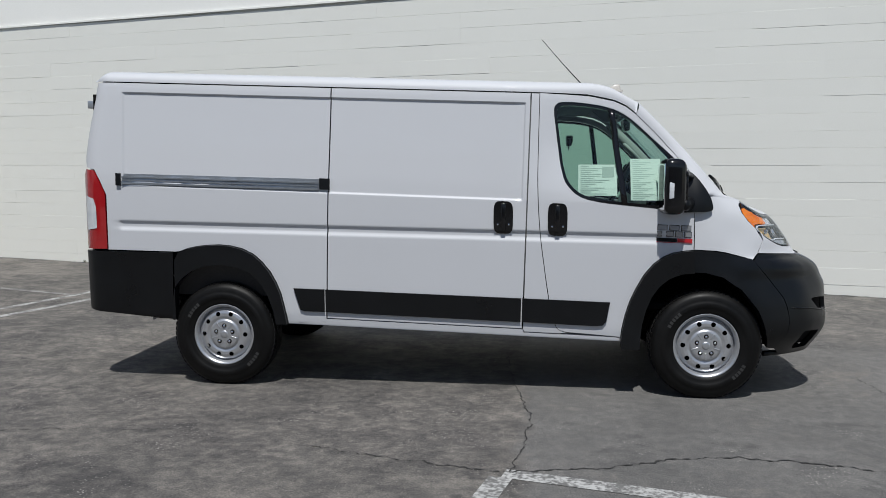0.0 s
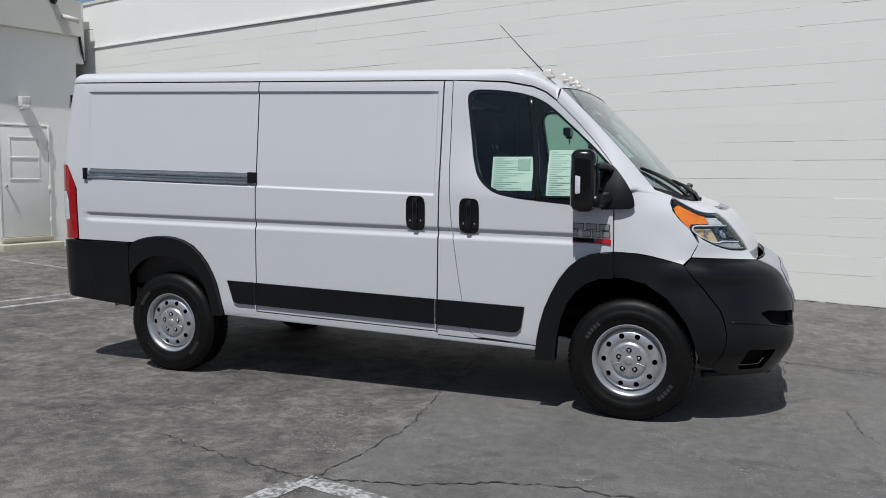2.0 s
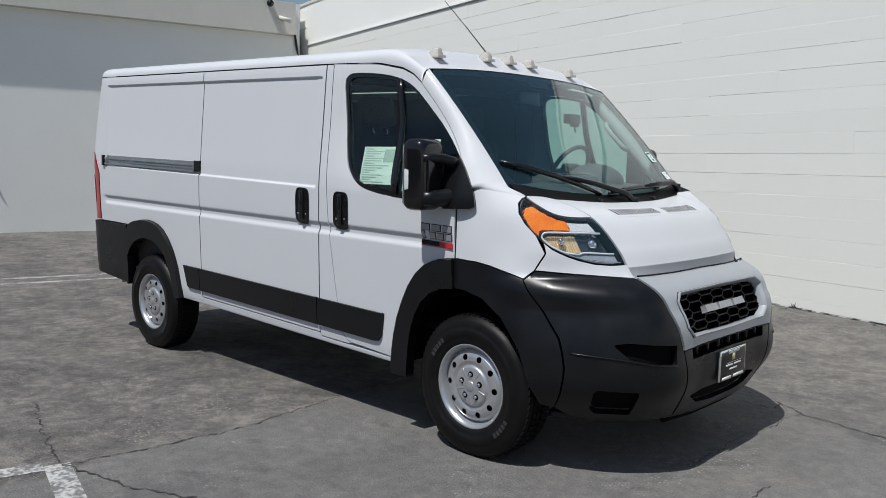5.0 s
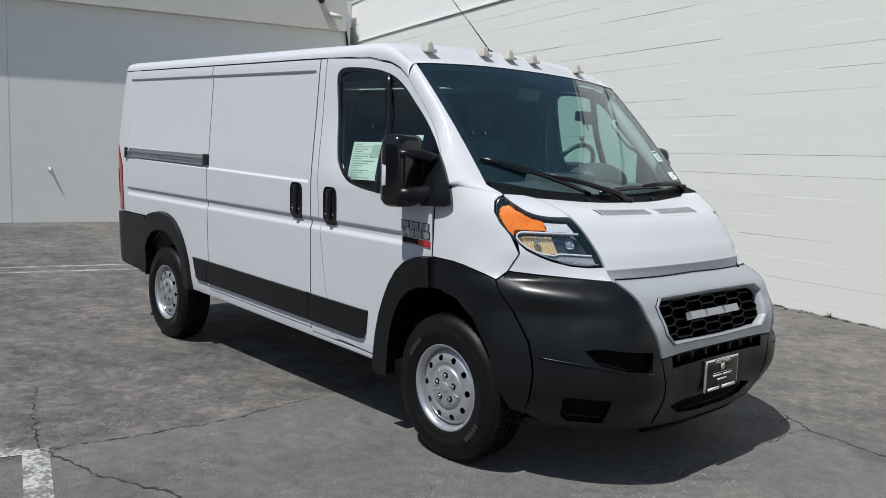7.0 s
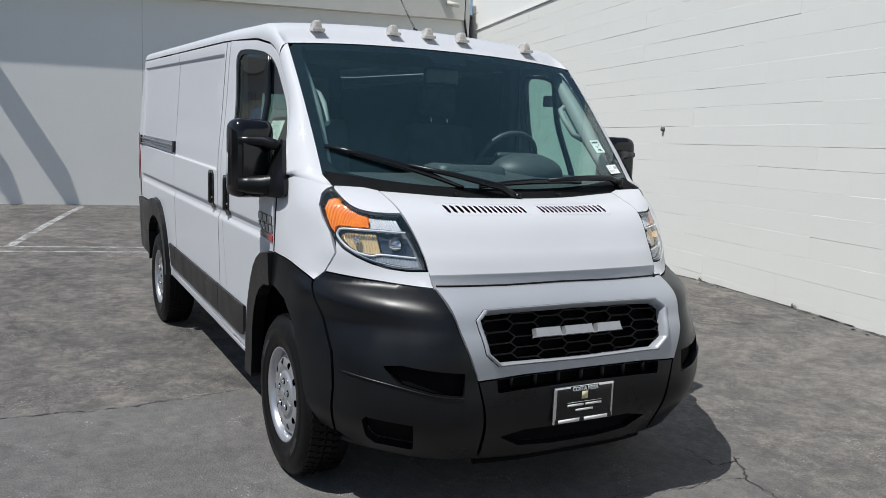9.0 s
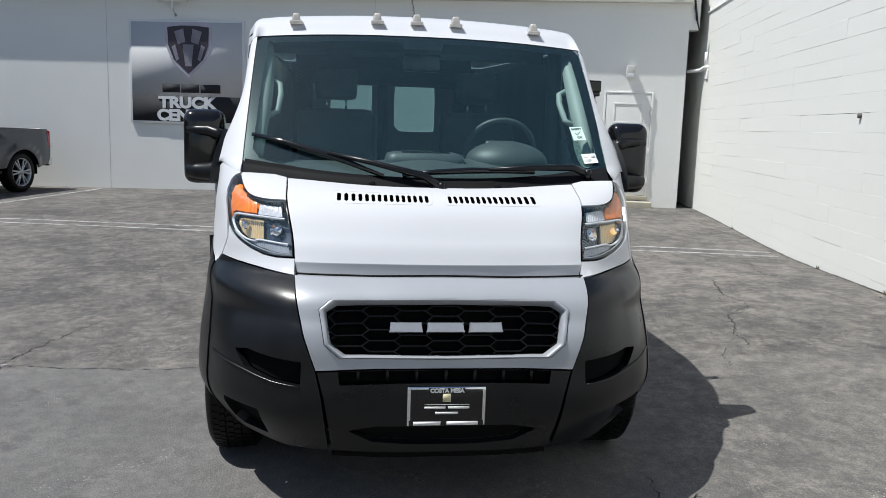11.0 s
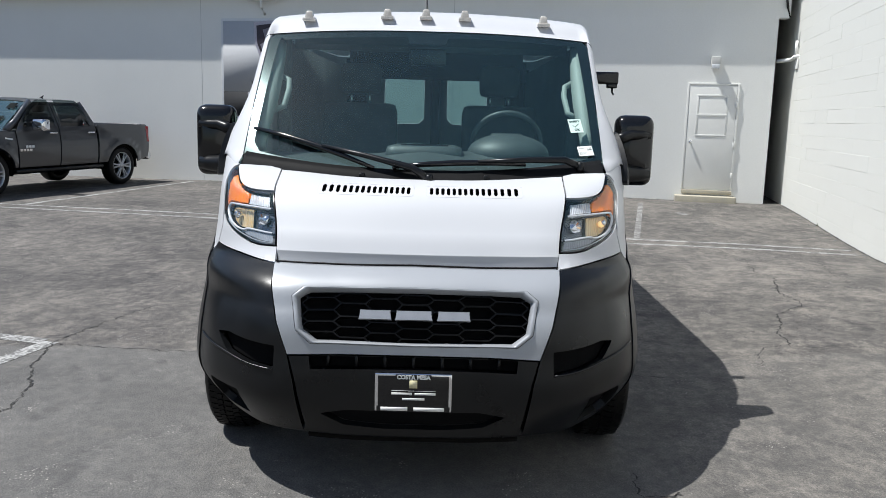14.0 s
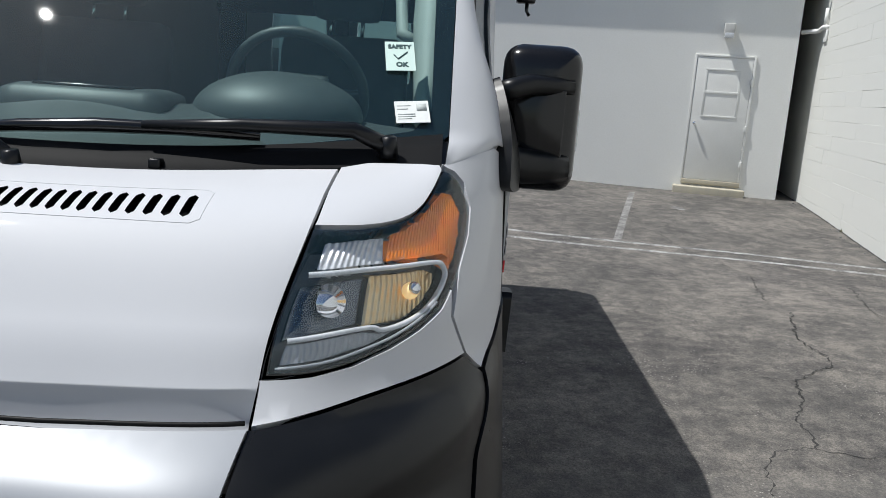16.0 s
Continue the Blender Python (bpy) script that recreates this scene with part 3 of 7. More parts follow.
bm = box(bmesh.new(), (-2.6, -45, -0.4), (0, -0.46, WALL_TOP), LOT)
wall_west = tagged(link_mesh("wall_west", bm, M_WALL, smooth=False), "cream white plastered building wall with a shaded top", "wall", kind="structure")
bm = box(bmesh.new(), (0.001, -45, EAVE), (OUT, -0.44, WALL_TOP - 0.02), LOT)
tagged(link_mesh("trim_fascia", bm, M_FASCIA, smooth=False), "cream painted fascia projecting over the wall", "trim", kind="structure")
bm = box(bmesh.new(), (-2.6, 0.0, -0.3), (0.088, 0.35, 4.23), NORTH)
tagged(link_mesh("wall_alley", bm, M_BLOCK, smooth=False), "cream block wall running on into the dark gap", "wall", kind="structure")
# added end panel and cover block the sky, so the gap stays dark
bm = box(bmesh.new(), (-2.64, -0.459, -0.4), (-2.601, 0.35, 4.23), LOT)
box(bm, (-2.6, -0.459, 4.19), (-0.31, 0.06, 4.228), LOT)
tagged(link_mesh("wall_gap", bm, M_GREYPANEL, smooth=False), "added dark grey end and cover that keep the wall gap in shade", "wall", kind="structure")
bm = box(bmesh.new(), (-0.3, -0.459, 3.56), (-0.004, -0.27, WALL_TOP), LOT)
tagged(link_mesh("wall_west_upper", bm, M_WALL, smooth=False), "cream plaster return above the dark gap", "wall", kind="structure")
conduit = thing("corner_conduit", "thin black conduit running down the wall corner", "conduit")
part("pipe", tube(bmesh.new(), [LOT @ Vector(q) for q in ((0.03, -0.40, 4.6), (0.03, -0.39, 4.1), (0.02, -0.33, 3.75), (-0.02, -0.27, 3.56))], 0.022), M_GLOSS, conduit)
for v in (-6.62, -12.33, -18.5):
    bm = box(bmesh.new(), (0.0, v - 0.005, 0.0), (0.002, v + 0.005, EAVE), LOT)
    tagged(link_mesh("trim_joint", bm, M_JOINT, smooth=False), "thin vertical joint in the plaster", "trim", kind="structure")


# unseen wall added to cut sky light and reflections on the van's side
M_FAR = material("dull_grey_render", (0.17, 0.165, 0.155), 0.85, second=(0.13, 0.125, 0.12), scale=1.5, fine=30)
bm = box(bmesh.new(), (-0.3, -25.4, -0.4), (45, -25, 4.6), LOT)
tagged(link_mesh("wall_south", bm, M_FAR, smooth=False), "added unseen grey wall that darkens reflections in the van's side", "wall", kind="structure")


def on_wall(u, v, z):
    """West wall frame: x out of the wall, y to the right, z up."""
    return LOT @ Matrix.Translation((u, v, z))


# service door with its frame and step
door = thing("service_door", "white painted steel service door, shut, with a louvred upper panel", "door")
W = on_wall(0, 0, 0)
part("frame", box(box(box(bmesh.new(), (0.002, -1.99, 0.33), (0.026, -1.955, 2.36), W, bevel=0.004), (0.002, -1.08, 0.33), (0.026, -1.045, 2.36), W, bevel=0.004), (0.002, -1.955, 2.325), (0.026, -1.08, 2.36), W, bevel=0.004), M_DOOR, door)
leaf = part("leaf", box(bmesh.new(), (0.002, -1.95, 0.34), (0.02, -1.085, 2.32), W, bevel=0.003), M_DOOR, door)
for z0, z1 in ((1.36, 1.39), (1.74, 1.78), (2.11, 2.14)):
    part("moulding", box(bmesh.new(), (0.02, -1.80, z0), (0.028, -1.24, z1), W, bevel=0.003), M_DOOR, leaf)
for y0 in (-1.80, -1.27):
    part("moulding", box(bmesh.new(), (0.02, y0, 1.39), (0.027, y0 + 0.03, 2.11), W, bevel=0.003), M_DOOR, leaf)
for z in (0.62, 1.2, 1.95):
    part("hinge", box(bmesh.new(), (0.02, -1.10, z - 0.05), (0.042, -1.06, z + 0.05), W, bevel=0.003), M_DOOR, door)
bm = bmesh.new()
bmesh.ops.create_uvsphere(bm, u_segments=14, v_segments=10, radius=0.032, matrix=W @ Matrix.Translation((0.075, -1.88, 1.25)))
cyl(bm, W @ Vector((0.02, -1.88, 1.25)), W @ Vector((0.06, -1.88, 1.25)), 0.015)
part("knob", bm, M_CHROME, leaf, "round steel knob")
part("sill", box(bmesh.new(), (0.002, -1.98, 0.255), (0.06, -1.05, 0.33), W, bevel=0.008), M_STEP, door, "yellowed concrete sill")
stp = tagged(link_mesh("door_step", box(bmesh.new(), (0.002, -2.10, 0.0), (0.28, -0.98, 0.225), W, bevel=0.012), M_STEP), "low yellowed concrete step below the door", "step")

# box lamp above the door
lampw = thing("wall_lamp", "small grey box lamp on the wall over the door", "lamp")
part("body", box(bmesh.new(), (0.002, -1.60, 2.66), (0.16, -1.44, 2.85), W, bevel=0.012), M_JOINT, lampw)
part("lens", box(bmesh.new(), (0.03, -1.59, 2.62), (0.165, -1.45, 2.70), W, bevel=0.01), M_CLEAR, lampw)

# cameras under the eave
def camera_box(v, z, dark):
    c_ = thing("security_camera", "small bullet camera on a wall bracket", "camera", "wall cameras")
    part("bracket", cyl(bmesh.new(), W @ Vector((OUT, v, z)), W @ Vector((OUT + 0.16, v + 0.03, z - 0.02)), 0.022), M_FASCIA if not dark else M_GLOSS, c_)
    part("body", cyl(bmesh.new(), W @ Vector((OUT + 0.14, v - 0.06, z - 0.02)), W @ Vector((OUT + 0.22, v + 0.16, z - 0.07)), 0.045, seg=16), M_FASCIA if not dark else M_GLOSS, c_)
    part("plate", cyl(bmesh.new(), W @ Vector((OUT, v, z)), W @ Vector((OUT + 0.012, v, z)), 0.05), M_FASCIA if not dark else M_GLOSS, c_)


camera_box(-0.78, 4.34, False)
eye_ = thing("dome_camera", "black dome camera on the fascia", "camera")
bm = bmesh.new()
bmesh.ops.create_uvsphere(bm, u_segments=16, v_segments=10, radius=0.07, matrix=W @ Matrix.Translation((OUT + 0.05, -1.0, 4.60)))
part("dome", bm, M_GLOSS, eye_)
part("mount", cyl(bmesh.new(), W @ Vector((OUT, -1.0, 4.62)), W @ Vector((OUT + 0.05, -1.0, 4.62)), 0.03), M_FASCIA, eye_)

# tap on the wall
tap = thing("wall_tap", "small pale hose tap on the wall", "tap")
part("body", cyl(bmesh.new(), W @ Vector((0.002, -5.99, 1.09)), W @ Vector((0.04, -5.99, 1.09)), 0.022), M_FASCIA, tap)
part("spout", cyl(bmesh.new(), W @ Vector((0.035, -5.99, 1.10)), W @ Vector((0.05, -5.97, 1.03)), 0.015), M_FASCIA, tap)
part("flange", cyl(bmesh.new(), W @ Vector((0.002, -5.99, 1.09)), W @ Vector((0.008, -5.99, 1.09)), 0.035), M_FASCIA, tap)

# pipe across the corner
pipe = thing("corner_pipe", "short white pipe bracket between two walls", "pipe")
part("arm", tube(bmesh.new(), [LOT @ Vector((-0.1, -0.42, 2.78)), LOT @ Vector((0.05, -0.2, 2.80)), NORTH @ Vector((0.3, -0.06, 2.84)), NORTH @ Vector((0.36, 0.02, 2.84))], 0.035), M_WALL, pipe)
part("riser", cyl(bmesh.new(), NORTH @ Vector((0.3, -0.05, 2.84)), NORTH @ Vector((0.3, -0.05, 3.12)), 0.025), M_WALL, pipe)
part("plate", box(bmesh.new(), (0.2, -0.03, 2.62), (0.40, -0.008, 2.80), NORTH, bevel=0.004), M_WALL, pipe)

# floodlight pair on its bracket
flood = thing("floodlight_bracket", "white steel bracket with two black floodlights over the sign", "floodlight")
part("bracket", tube(bmesh.new(), [W @ Vector(p) for p in ((0.16, -11.2, 4.30), (0.16, -11.2, 4.02), (0.16, -11.12, 3.95), (0.16, -10.5, 3.95), (0.16, -10.42, 4.02), (0.16, -10.42, 4.30))], 0.03), M_WALL, flood)
part("stem", tube(bmesh.new(), [W @ Vector(p) for p in ((0.16, -10.81, 4.10), (0.16, -10.81, 3.80), (0.02, -10.79, 3.66))], 0.026), M_WALL, flood)
part("brace", cyl(bmesh.new(), W @ Vector((0.16, -11.18, 4.06)), W @ Vector((0.16, -10.44, 4.06)), 0.014), M_WALL, flood)
for v in (-11.3, -10.32):
    fl = part("lamp_head", box(bmesh.new(), (0.0, -0.15, 4.28), (0.84, 0.15, 4.40), W @ Matrix.Translation((0, v, 0)) @ pose(0, 0, 0, 0, 0, 40), bevel=0.03), M_GLOSS, flood, "black floodlight head")
    part("lamp_glass", box(bmesh.new(), (0.16, -0.12, 4.268), (0.78, 0.12, 4.279), W @ Matrix.Translation((0, v, 0)) @ pose(0, 0, 0, 0, 0, 40), bevel=0.004), M_CLEAR, fl)

# sign board on the wall
sign = thing("wall_sign", "grey and black dealership sign board with a silver shield", "sign")
M_SIGN = material("silver_grey_board", (0.50, 0.51, 0.53), 0.85, second=(0.56, 0.57, 0.59), scale=0.8, fine=30, amount=0.5)
M_SIGNB = material("black_board", (0.012, 0.013, 0.016), 0.8, second=(0.018, 0.019, 0.022), scale=3, fine=40)
M_SIGNW = material("white_board_edge", (0.72, 0.73, 0.74), 0.5, second=(0.68, 0.69, 0.7), scale=3, fine=40)
SL, SR, SB, ST = -11.82, -9.32, 1.45, 3.58
part("border", box(bmesh.new(), (0.004, SL, SB), (0.045, SR, ST), W, bevel=0.006), M_SIGNW, sign, "white sign border")
part("board", box(bmesh.new(), (0.02, SL + 0.05, 2.03), (0.05, SR - 0.05, ST - 0.05), W), M_SIGN, sign, "silver grey panel")
part("board", box(bmesh.new(), (0.02, SL + 0.05, SB + 0.05), (0.052, SR - 0.05, 2.028), W), M_SIGNB, sign, "black panel")


def shield(scale, depth, mt, label):
    o = [(-0.56, 0.56), (-0.2, 0.6), (0.2, 0.6), (0.56, 0.56), (0.54, 0.1), (0.40, -0.25), (0, -0.62), (-0.40, -0.25), (-0.54, 0.1)]
    bm = bmesh.new()
    f = bm.faces.new([bm.verts.new(W @ Vector((depth, -10.52 + p * scale, 2.98 + q * scale))) for p, q in o])
    r = bmesh.ops.extrude_face_region(bm, geom=[f])
    bmesh.ops.translate(bm, vec=LOT.to_3x3() @ Vector((0.012, 0, 0)), verts=[v for v in r["geom"] if isinstance(v, bmesh.types.BMVert)])
    bmesh.ops.recalc_face_normals(bm, faces=bm.faces[:])
    part("shield", bm, mt, sign, label, smooth=False)


M_PLUM = material("dark_plum_print", (0.03, 0.022, 0.035), 0.5, second=(0.05, 0.04, 0.055), scale=4, fine=30)
M_PALEP = material("pale_lilac_print", (0.52, 0.50, 0.56), 0.4, second=(0.4, 0.38, 0.46), scale=5, fine=30)
shield(0.92, 0.048, M_PALEP, "silver shield edge"), shield(0.80, 0.056, M_PLUM, "dark shield field")
for pts in (((-0.30, 0.36), (-0.1, 0.42), (-0.06, 0.15), (-0.22, 0.1)), ((0.30, 0.36), (0.1, 0.42), (0.06, 0.15), (0.22, 0.1)), ((-0.12, 0.1), (0.12, 0.1), (0.07, -0.34), (-0.07, -0.34)), ((-0.36, 0.05), (-0.28, 0.1), (-0.2, -0.2), (-0.26, -0.24)), ((0.36, 0.05), (0.28, 0.1), (0.2, -0.2), (0.26, -0.24))):
    bm = bmesh.new()
    bm.faces.new([bm.verts.new(W @ Vector((0.071, -10.52 + p, 2.98 + q))) for p, q in pts])
    bmesh.ops.solidify(bm, geom=bm.faces[:], thickness=0.004)
    part("shield_facet", bm, M_PALEP, sign, "pale facet", smooth=False)
for v0, v1 in ((-11.10, -10.72), (-10.69, -10.30), (-10.27, -9.84)):
    part("name_block", box(bmesh.new(), (0.05, v0, 2.10), (0.058, v1, 2.27), W), M_SIGNB, sign, "plain black name block")


def lettering(name, text, size, m, mt, parent, depth=0.0008, bold=0.0, wide=1.0):
    cu = bpy.data.curves.new(name, "FONT")
    cu.body, cu.size, cu.extrude, cu.offset = text, size, depth, bold
    cu.align_x, cu.align_y = "CENTER", "CENTER"
    tmp = bpy.data.objects.new(name, cu)
    me = bpy.data.meshes.new_from_object(tmp)
    bpy.data.objects.remove(tmp)
    me.transform(m @ Matrix.Diagonal((wide, 1, 1, 1)))
    me.materials.append(mt)
    ob = new(name, me)
    ob.parent = parent
    return ob


SIGN_FACE = lambda v, z: W @ Matrix.Translation((0.056, v, z)) @ pose(0, 0, 0, 90, 0, 90)
lettering("sign_text", "TRUCK", 0.31, SIGN_FACE(-10.57, 1.885), M_SIGNW, sign, 0.004, 0.016, 1.2)
lettering("sign_text", "CENTER", 0.31, SIGN_FACE(-10.57, 1.62), M_SIGNW, sign, 0.004, 0.016, 1.14)

# ---------------------------------------------------------------- the van's surfaces
RAKE = 0.0315


def zb(x, z):
    return z + RAKE * (x + 2.0)


def zw(x, b):
    return b - RAKE * (x + 2.0)


def st(a):
    a = min(max(a, 0.0), 1.0)
    return a * a * (3 - 2 * a)


BASE = ((0.30, 0.94), (0.40, 0.975), (0.43, 0.99), (0.50, 1.0), (0.80, 1.012), (1.06, 1.022), (1.2, 1.026), (1.37, 1.028), (1.45, 1.026), (2.0, 0.993),
        (2.06, 0.988), (2.10, 0.982), (2.13, 0.97), (2.16, 0.948), (2.185, 0.91), (2.20, 0.86))


def rear_x(b):
    return -4.455 + 0.11 * st((b - 1.35) / 0.9) ** 1.3


def crease(x):
    return 1.083 + 0.016 * (x + 4.135)


def seam_x(b):
    return -1.221 - 0.0254 * (2.09 - b)


def width(x, b):
    w = float(np.interp(b, [p[0] for p in BASE], [p[1] for p in BASE]))
    c = b - crease(x)
    w -= 0.013 * st((0.036 - c) / 0.03) * st((c + 0.045) / 0.035) * st((x + 4.17) / 0.05) * st((-0.12 - x) / 0.25)
    w -= 0.011 * st((b - 1.360) / 0.014) * st((2.024 - b) / 0.009) * st((x + 4.115) / 0.025) * st((seam_x(b) - 0.028 - x) / 0.012)
    w -= 0.10 * st((x + 1.35) / 0.85) * st((b - 1.35) / 0.45)
    d = (rear_x(b) + 0.17) - x
    if d > 0:
        w -= 0.17 * (1 - math.sqrt(max(0.0, 1 - min(1.0, d / 0.17) ** 2)))
    return w


def side(sign, off=0.0):
    return lambda x, b: (x, sign * (width(x, b) + off), zw(x, b))


def side_rows(x0, x1):
    """Parameter points in columns, closer on the lines where the side panel bends."""
    out = []
    cols = sorted(set(np.arange(x0 + 0.02, x1, 0.055).round(4)) | {x for x in (-4.122, -4.115, -4.108, -4.10, -4.092) if x0 < x < x1})
    fixed = (0.44, 0.47, 0.5, 0.55, 0.6, 0.66, 0.72, 0.78, 0.84, 0.9, 0.96, 1.0, 1.18, 1.25, 1.31, 1.345, 1.357, 1.361, 1.365, 1.369, 1.373, 1.379, 1.42, 1.5, 1.58, 1.66, 1.74, 1.82, 1.9, 1.96, 2.0,
             2.012, 2.0155, 2.018, 2.021, 2.024, 2.028, 2.05, 2.07, 2.085)

    def column(xf, lines=fixed):
        for d in (-0.05, -0.042, -0.03, -0.018, -0.008, 0.002, 0.008, 0.016, 0.026, 0.034, 0.042):
            b = crease(xf(1.1)) + d
            out.append((xf(b), b))
        out.extend((xf(b), b) for b in lines)

    for x in cols:
        column(lambda b, x=x: x)
    out = [(x, b) for x, b in out if x > rear_x(b) + 0.185 and not seam_x(b) - 0.062 < x < seam_x(b) - 0.016]
    close = sorted(set(np.arange(1.335, 2.086, 0.009).round(4)) | {b for b in fixed if not 1.33 < b < 2.086})
    if x0 < -4.3:
        for d in (0.02, 0.03, 0.042, 0.056, 0.072, 0.09, 0.11, 0.135, 0.165):
            column(lambda b, d=d: rear_x(b) + d, close)
    if x0 < -1.3 < x1:
        for d in (0.056, 0.048, 0.044, 0.041, 0.038, 0.035, 0.032, 0.029, 0.026, 0.02):
            column(lambda b, d=d: seam_x(b) - d, close)
    return out


NOSE_Z = (0.285, 0.45, 0.62, 0.80, 0.97, 1.10, 1.25)
NOSE_X = ((0.85, 0.84, 0.77, 0.60, 0.43, 0.25, 0.03, -0.15), (0.895, 0.888, 0.879, 0.72, 0.535, 0.30, 0.03, -0.15), (0.893, 0.888, 0.879, 0.73, 0.54, 0.30, 0.03, -0.15),
          (0.852, 0.848, 0.841, 0.67, 0.475, 0.25, 0.02, -0.15), (0.705, 0.695, 0.66, 0.53, 0.385, 0.20, 0.0, -0.15), (0.625, 0.615, 0.575, 0.475, 0.355, 0.17, 0.0, -0.15),
          (0.49, 0.475, 0.435, 0.37, 0.28, 0.13, -0.02, -0.15))
NOSE_Y = ((0, 0.3, 0.59, 0.765, 0.875, 0.945, 0.99, 1.0), (0, 0.3, 0.59, 0.82, 0.95, 1.03, 1.045, 1.045), (0, 0.3, 0.59, 0.82, 0.95, 1.03, 1.045, 1.045),
          (0, 0.3, 0.595, 0.80, 0.93, 1.01, 1.035, 1.035), (0, 0.3, 0.6, 0.775, 0.90, 0.985, 1.02, 1.025), (0, 0.3, 0.605, 0.77, 0.895, 0.97, 1.012, 1.02),
          (0, 0.3, 0.635, 0.78, 0.885, 0.96, 1.0, 1.015))
COWL = ((0.26, 0, 1.305), (0.245, 0.3, 1.31), (0.19, 0.63, 1.335), (0.185, 0.8, 1.345), (0.185, 0.872, 1.35), (0.06, 0.94, 1.37), (-0.04, 0.985, 1.38), (-0.15, 1.005, 1.385))
NOSE = np.array([[(x, y, z) for x, y in zip(xs, ys)] for xs, ys, z in zip(NOSE_X, NOSE_Y, NOSE_Z)] + [list(COWL)])


def spline(p0, p1, p2, p3, t):
    return 0.5 * (2 * p1 + (p2 - p0) * t + (2 * p0 - 5 * p1 + 4 * p2 - p3) * t * t + (-p0 + 3 * p1 - 3 * p2 + p3) * t ** 3)


def nose_row(k, s):
    r, a = NOSE[min(max(k, 0), 7)], abs(s)
    i = min(int(a), 6)

    def g(j):
        return r[j] if 0 <= j < 8 else (r[-j] * np.array((1, -1, 1)) if j < 0 else 2 * r[7] - r[6])

    return spline(g(i - 1), g(i), g(i + 1), g(i + 2), a - i) * np.array((1, 1 if s >= 0 else -1, 1))


def nose_at(s, v):
    v = min(max(v, 0.0), 7.0)
    j = min(int(v), 6)
    p = spline(*(nose_row(j + k, s) for k in (-1, 0, 1, 2)), v - j)
    if j == 3:
        # the bumper's shoulder stands out under the hood's edge
        u, a = v - 3, abs(s)
        k = u ** 2.2 * (1 - u) ** 1.4 / 0.0903
        p = p + k * np.array((0.045 * float(np.interp(a, (0, 3, 4.5), (1, 1, 0))), math.copysign(0.03 * float(np.interp(a, (2, 3, 4, 5.5), (0, 0.8, 1, 0))), s), 0))
    return p


def nose_normal(s, v):
    a = nose_at(s + 0.02, v) - nose_at(s - 0.02, v)
    b = nose_at(s, min(v + 0.02, 7)) - nose_at(s, max(v - 0.02, 0))
    n = np.cross(a, b)
    n = n / np.linalg.norm(n)
    p = nose_at(s, v)
    return n if n @ (p - np.array((-0.6, 0, 0.75))) > 0 else -n


def nose(off=0.0, mirror=1):
    if not off:
        return lambda s, v: tuple(nose_at(s * mirror, v))
    return lambda s, v: tuple(nose_at(s * mirror, v) + off * nose_normal(s * mirror, v))


def cab(v, u):
    """The windscreen: u across, from -1 to 1; v up, from 0 to 1."""
    e = abs(u) ** 2.4
    lo = Vector((0.245 - 0.155 * e, 0.872 * u, 1.298 + 0.082 * e))
    hi = Vector((-0.447 - 0.045 * e, 0.858 * u, 2.036 - 0.031 * e))
    p = lo.lerp(hi, v)
    return p + Vector((0.75, 0, 0.62)) * 0.028 * 4 * v * (1 - v) * 0.5


# ---------------------------------------------------------------- the van
van = thing("cargo_van", "white low roof cargo van with black lower trim and steel wheels", "van")
NOSE_STEP, NOSE_EDGE = (0.16, 0.14), (0.05, 0.05)

REAR_ARCH = [(-3.70, 0.961), (-3.64, 0.984), (-3.572, 0.999), (-3.49, 1.009), (-3.405, 1.013), (-3.32, 1.006), (-3.24, 0.987), (-3.16, 0.950), (-3.097, 0.896),
             (-3.04, 0.826), (-2.997, 0.749), (-2.965, 0.67), (-2.945, 0.588), (-2.928, 0.51), (-2.919, 0.450)]
FRONT_ARCH = [(-0.594, 0.381), (-0.585, 0.47), (-0.568, 0.558), (-0.538, 0.66), (-0.497, 0.754), (-0.447, 0.845), (-0.389, 0.917), (-0.327, 0.967), (-0.261, 0.996), (-0.19, 1.01), (-0.122, 1.016)]
WINDOW = curve2([(-1.017, 1.592), (-1.045, 1.80), (-1.062, 1.945), (-1.045, 1.99), (-0.994, 2.004), (-0.85, 1.996), (-0.695, 1.968), (-0.563, 1.906), (-0.393, 1.757), (-0.242, 1.615), (-0.15, 1.52)], 5) + \
    curve2([(-0.135, 1.44), (-0.140, 1.285)], 3) + curve2([(-0.362, 1.291), (-0.586, 1.313), (-0.756, 1.334), (-0.888, 1.372), (-0.977, 1.459), (-1.012, 1.57)], 5)
B = lambda pts: [(x, zb(x, z)) for x, z in pts]   # heights over the ground to heights on the body
SEAM1, SEAM2 = [(-2.597, 2.1065), (-2.644, 0.47)], [(-1.221, 2.066), (-1.277, 0.47)]
SEAM3 = curve2([(-1.161, 2.067), (-1.166, 1.75), (-1.167, 1.439), (-1.15, 1.15), (-1.115, 0.88), (-1.078, 0.645), (-1.05, 0.53), (-1.015, 0.455), (-0.95, 0.434)], 5)
ROOF_B = 2.09

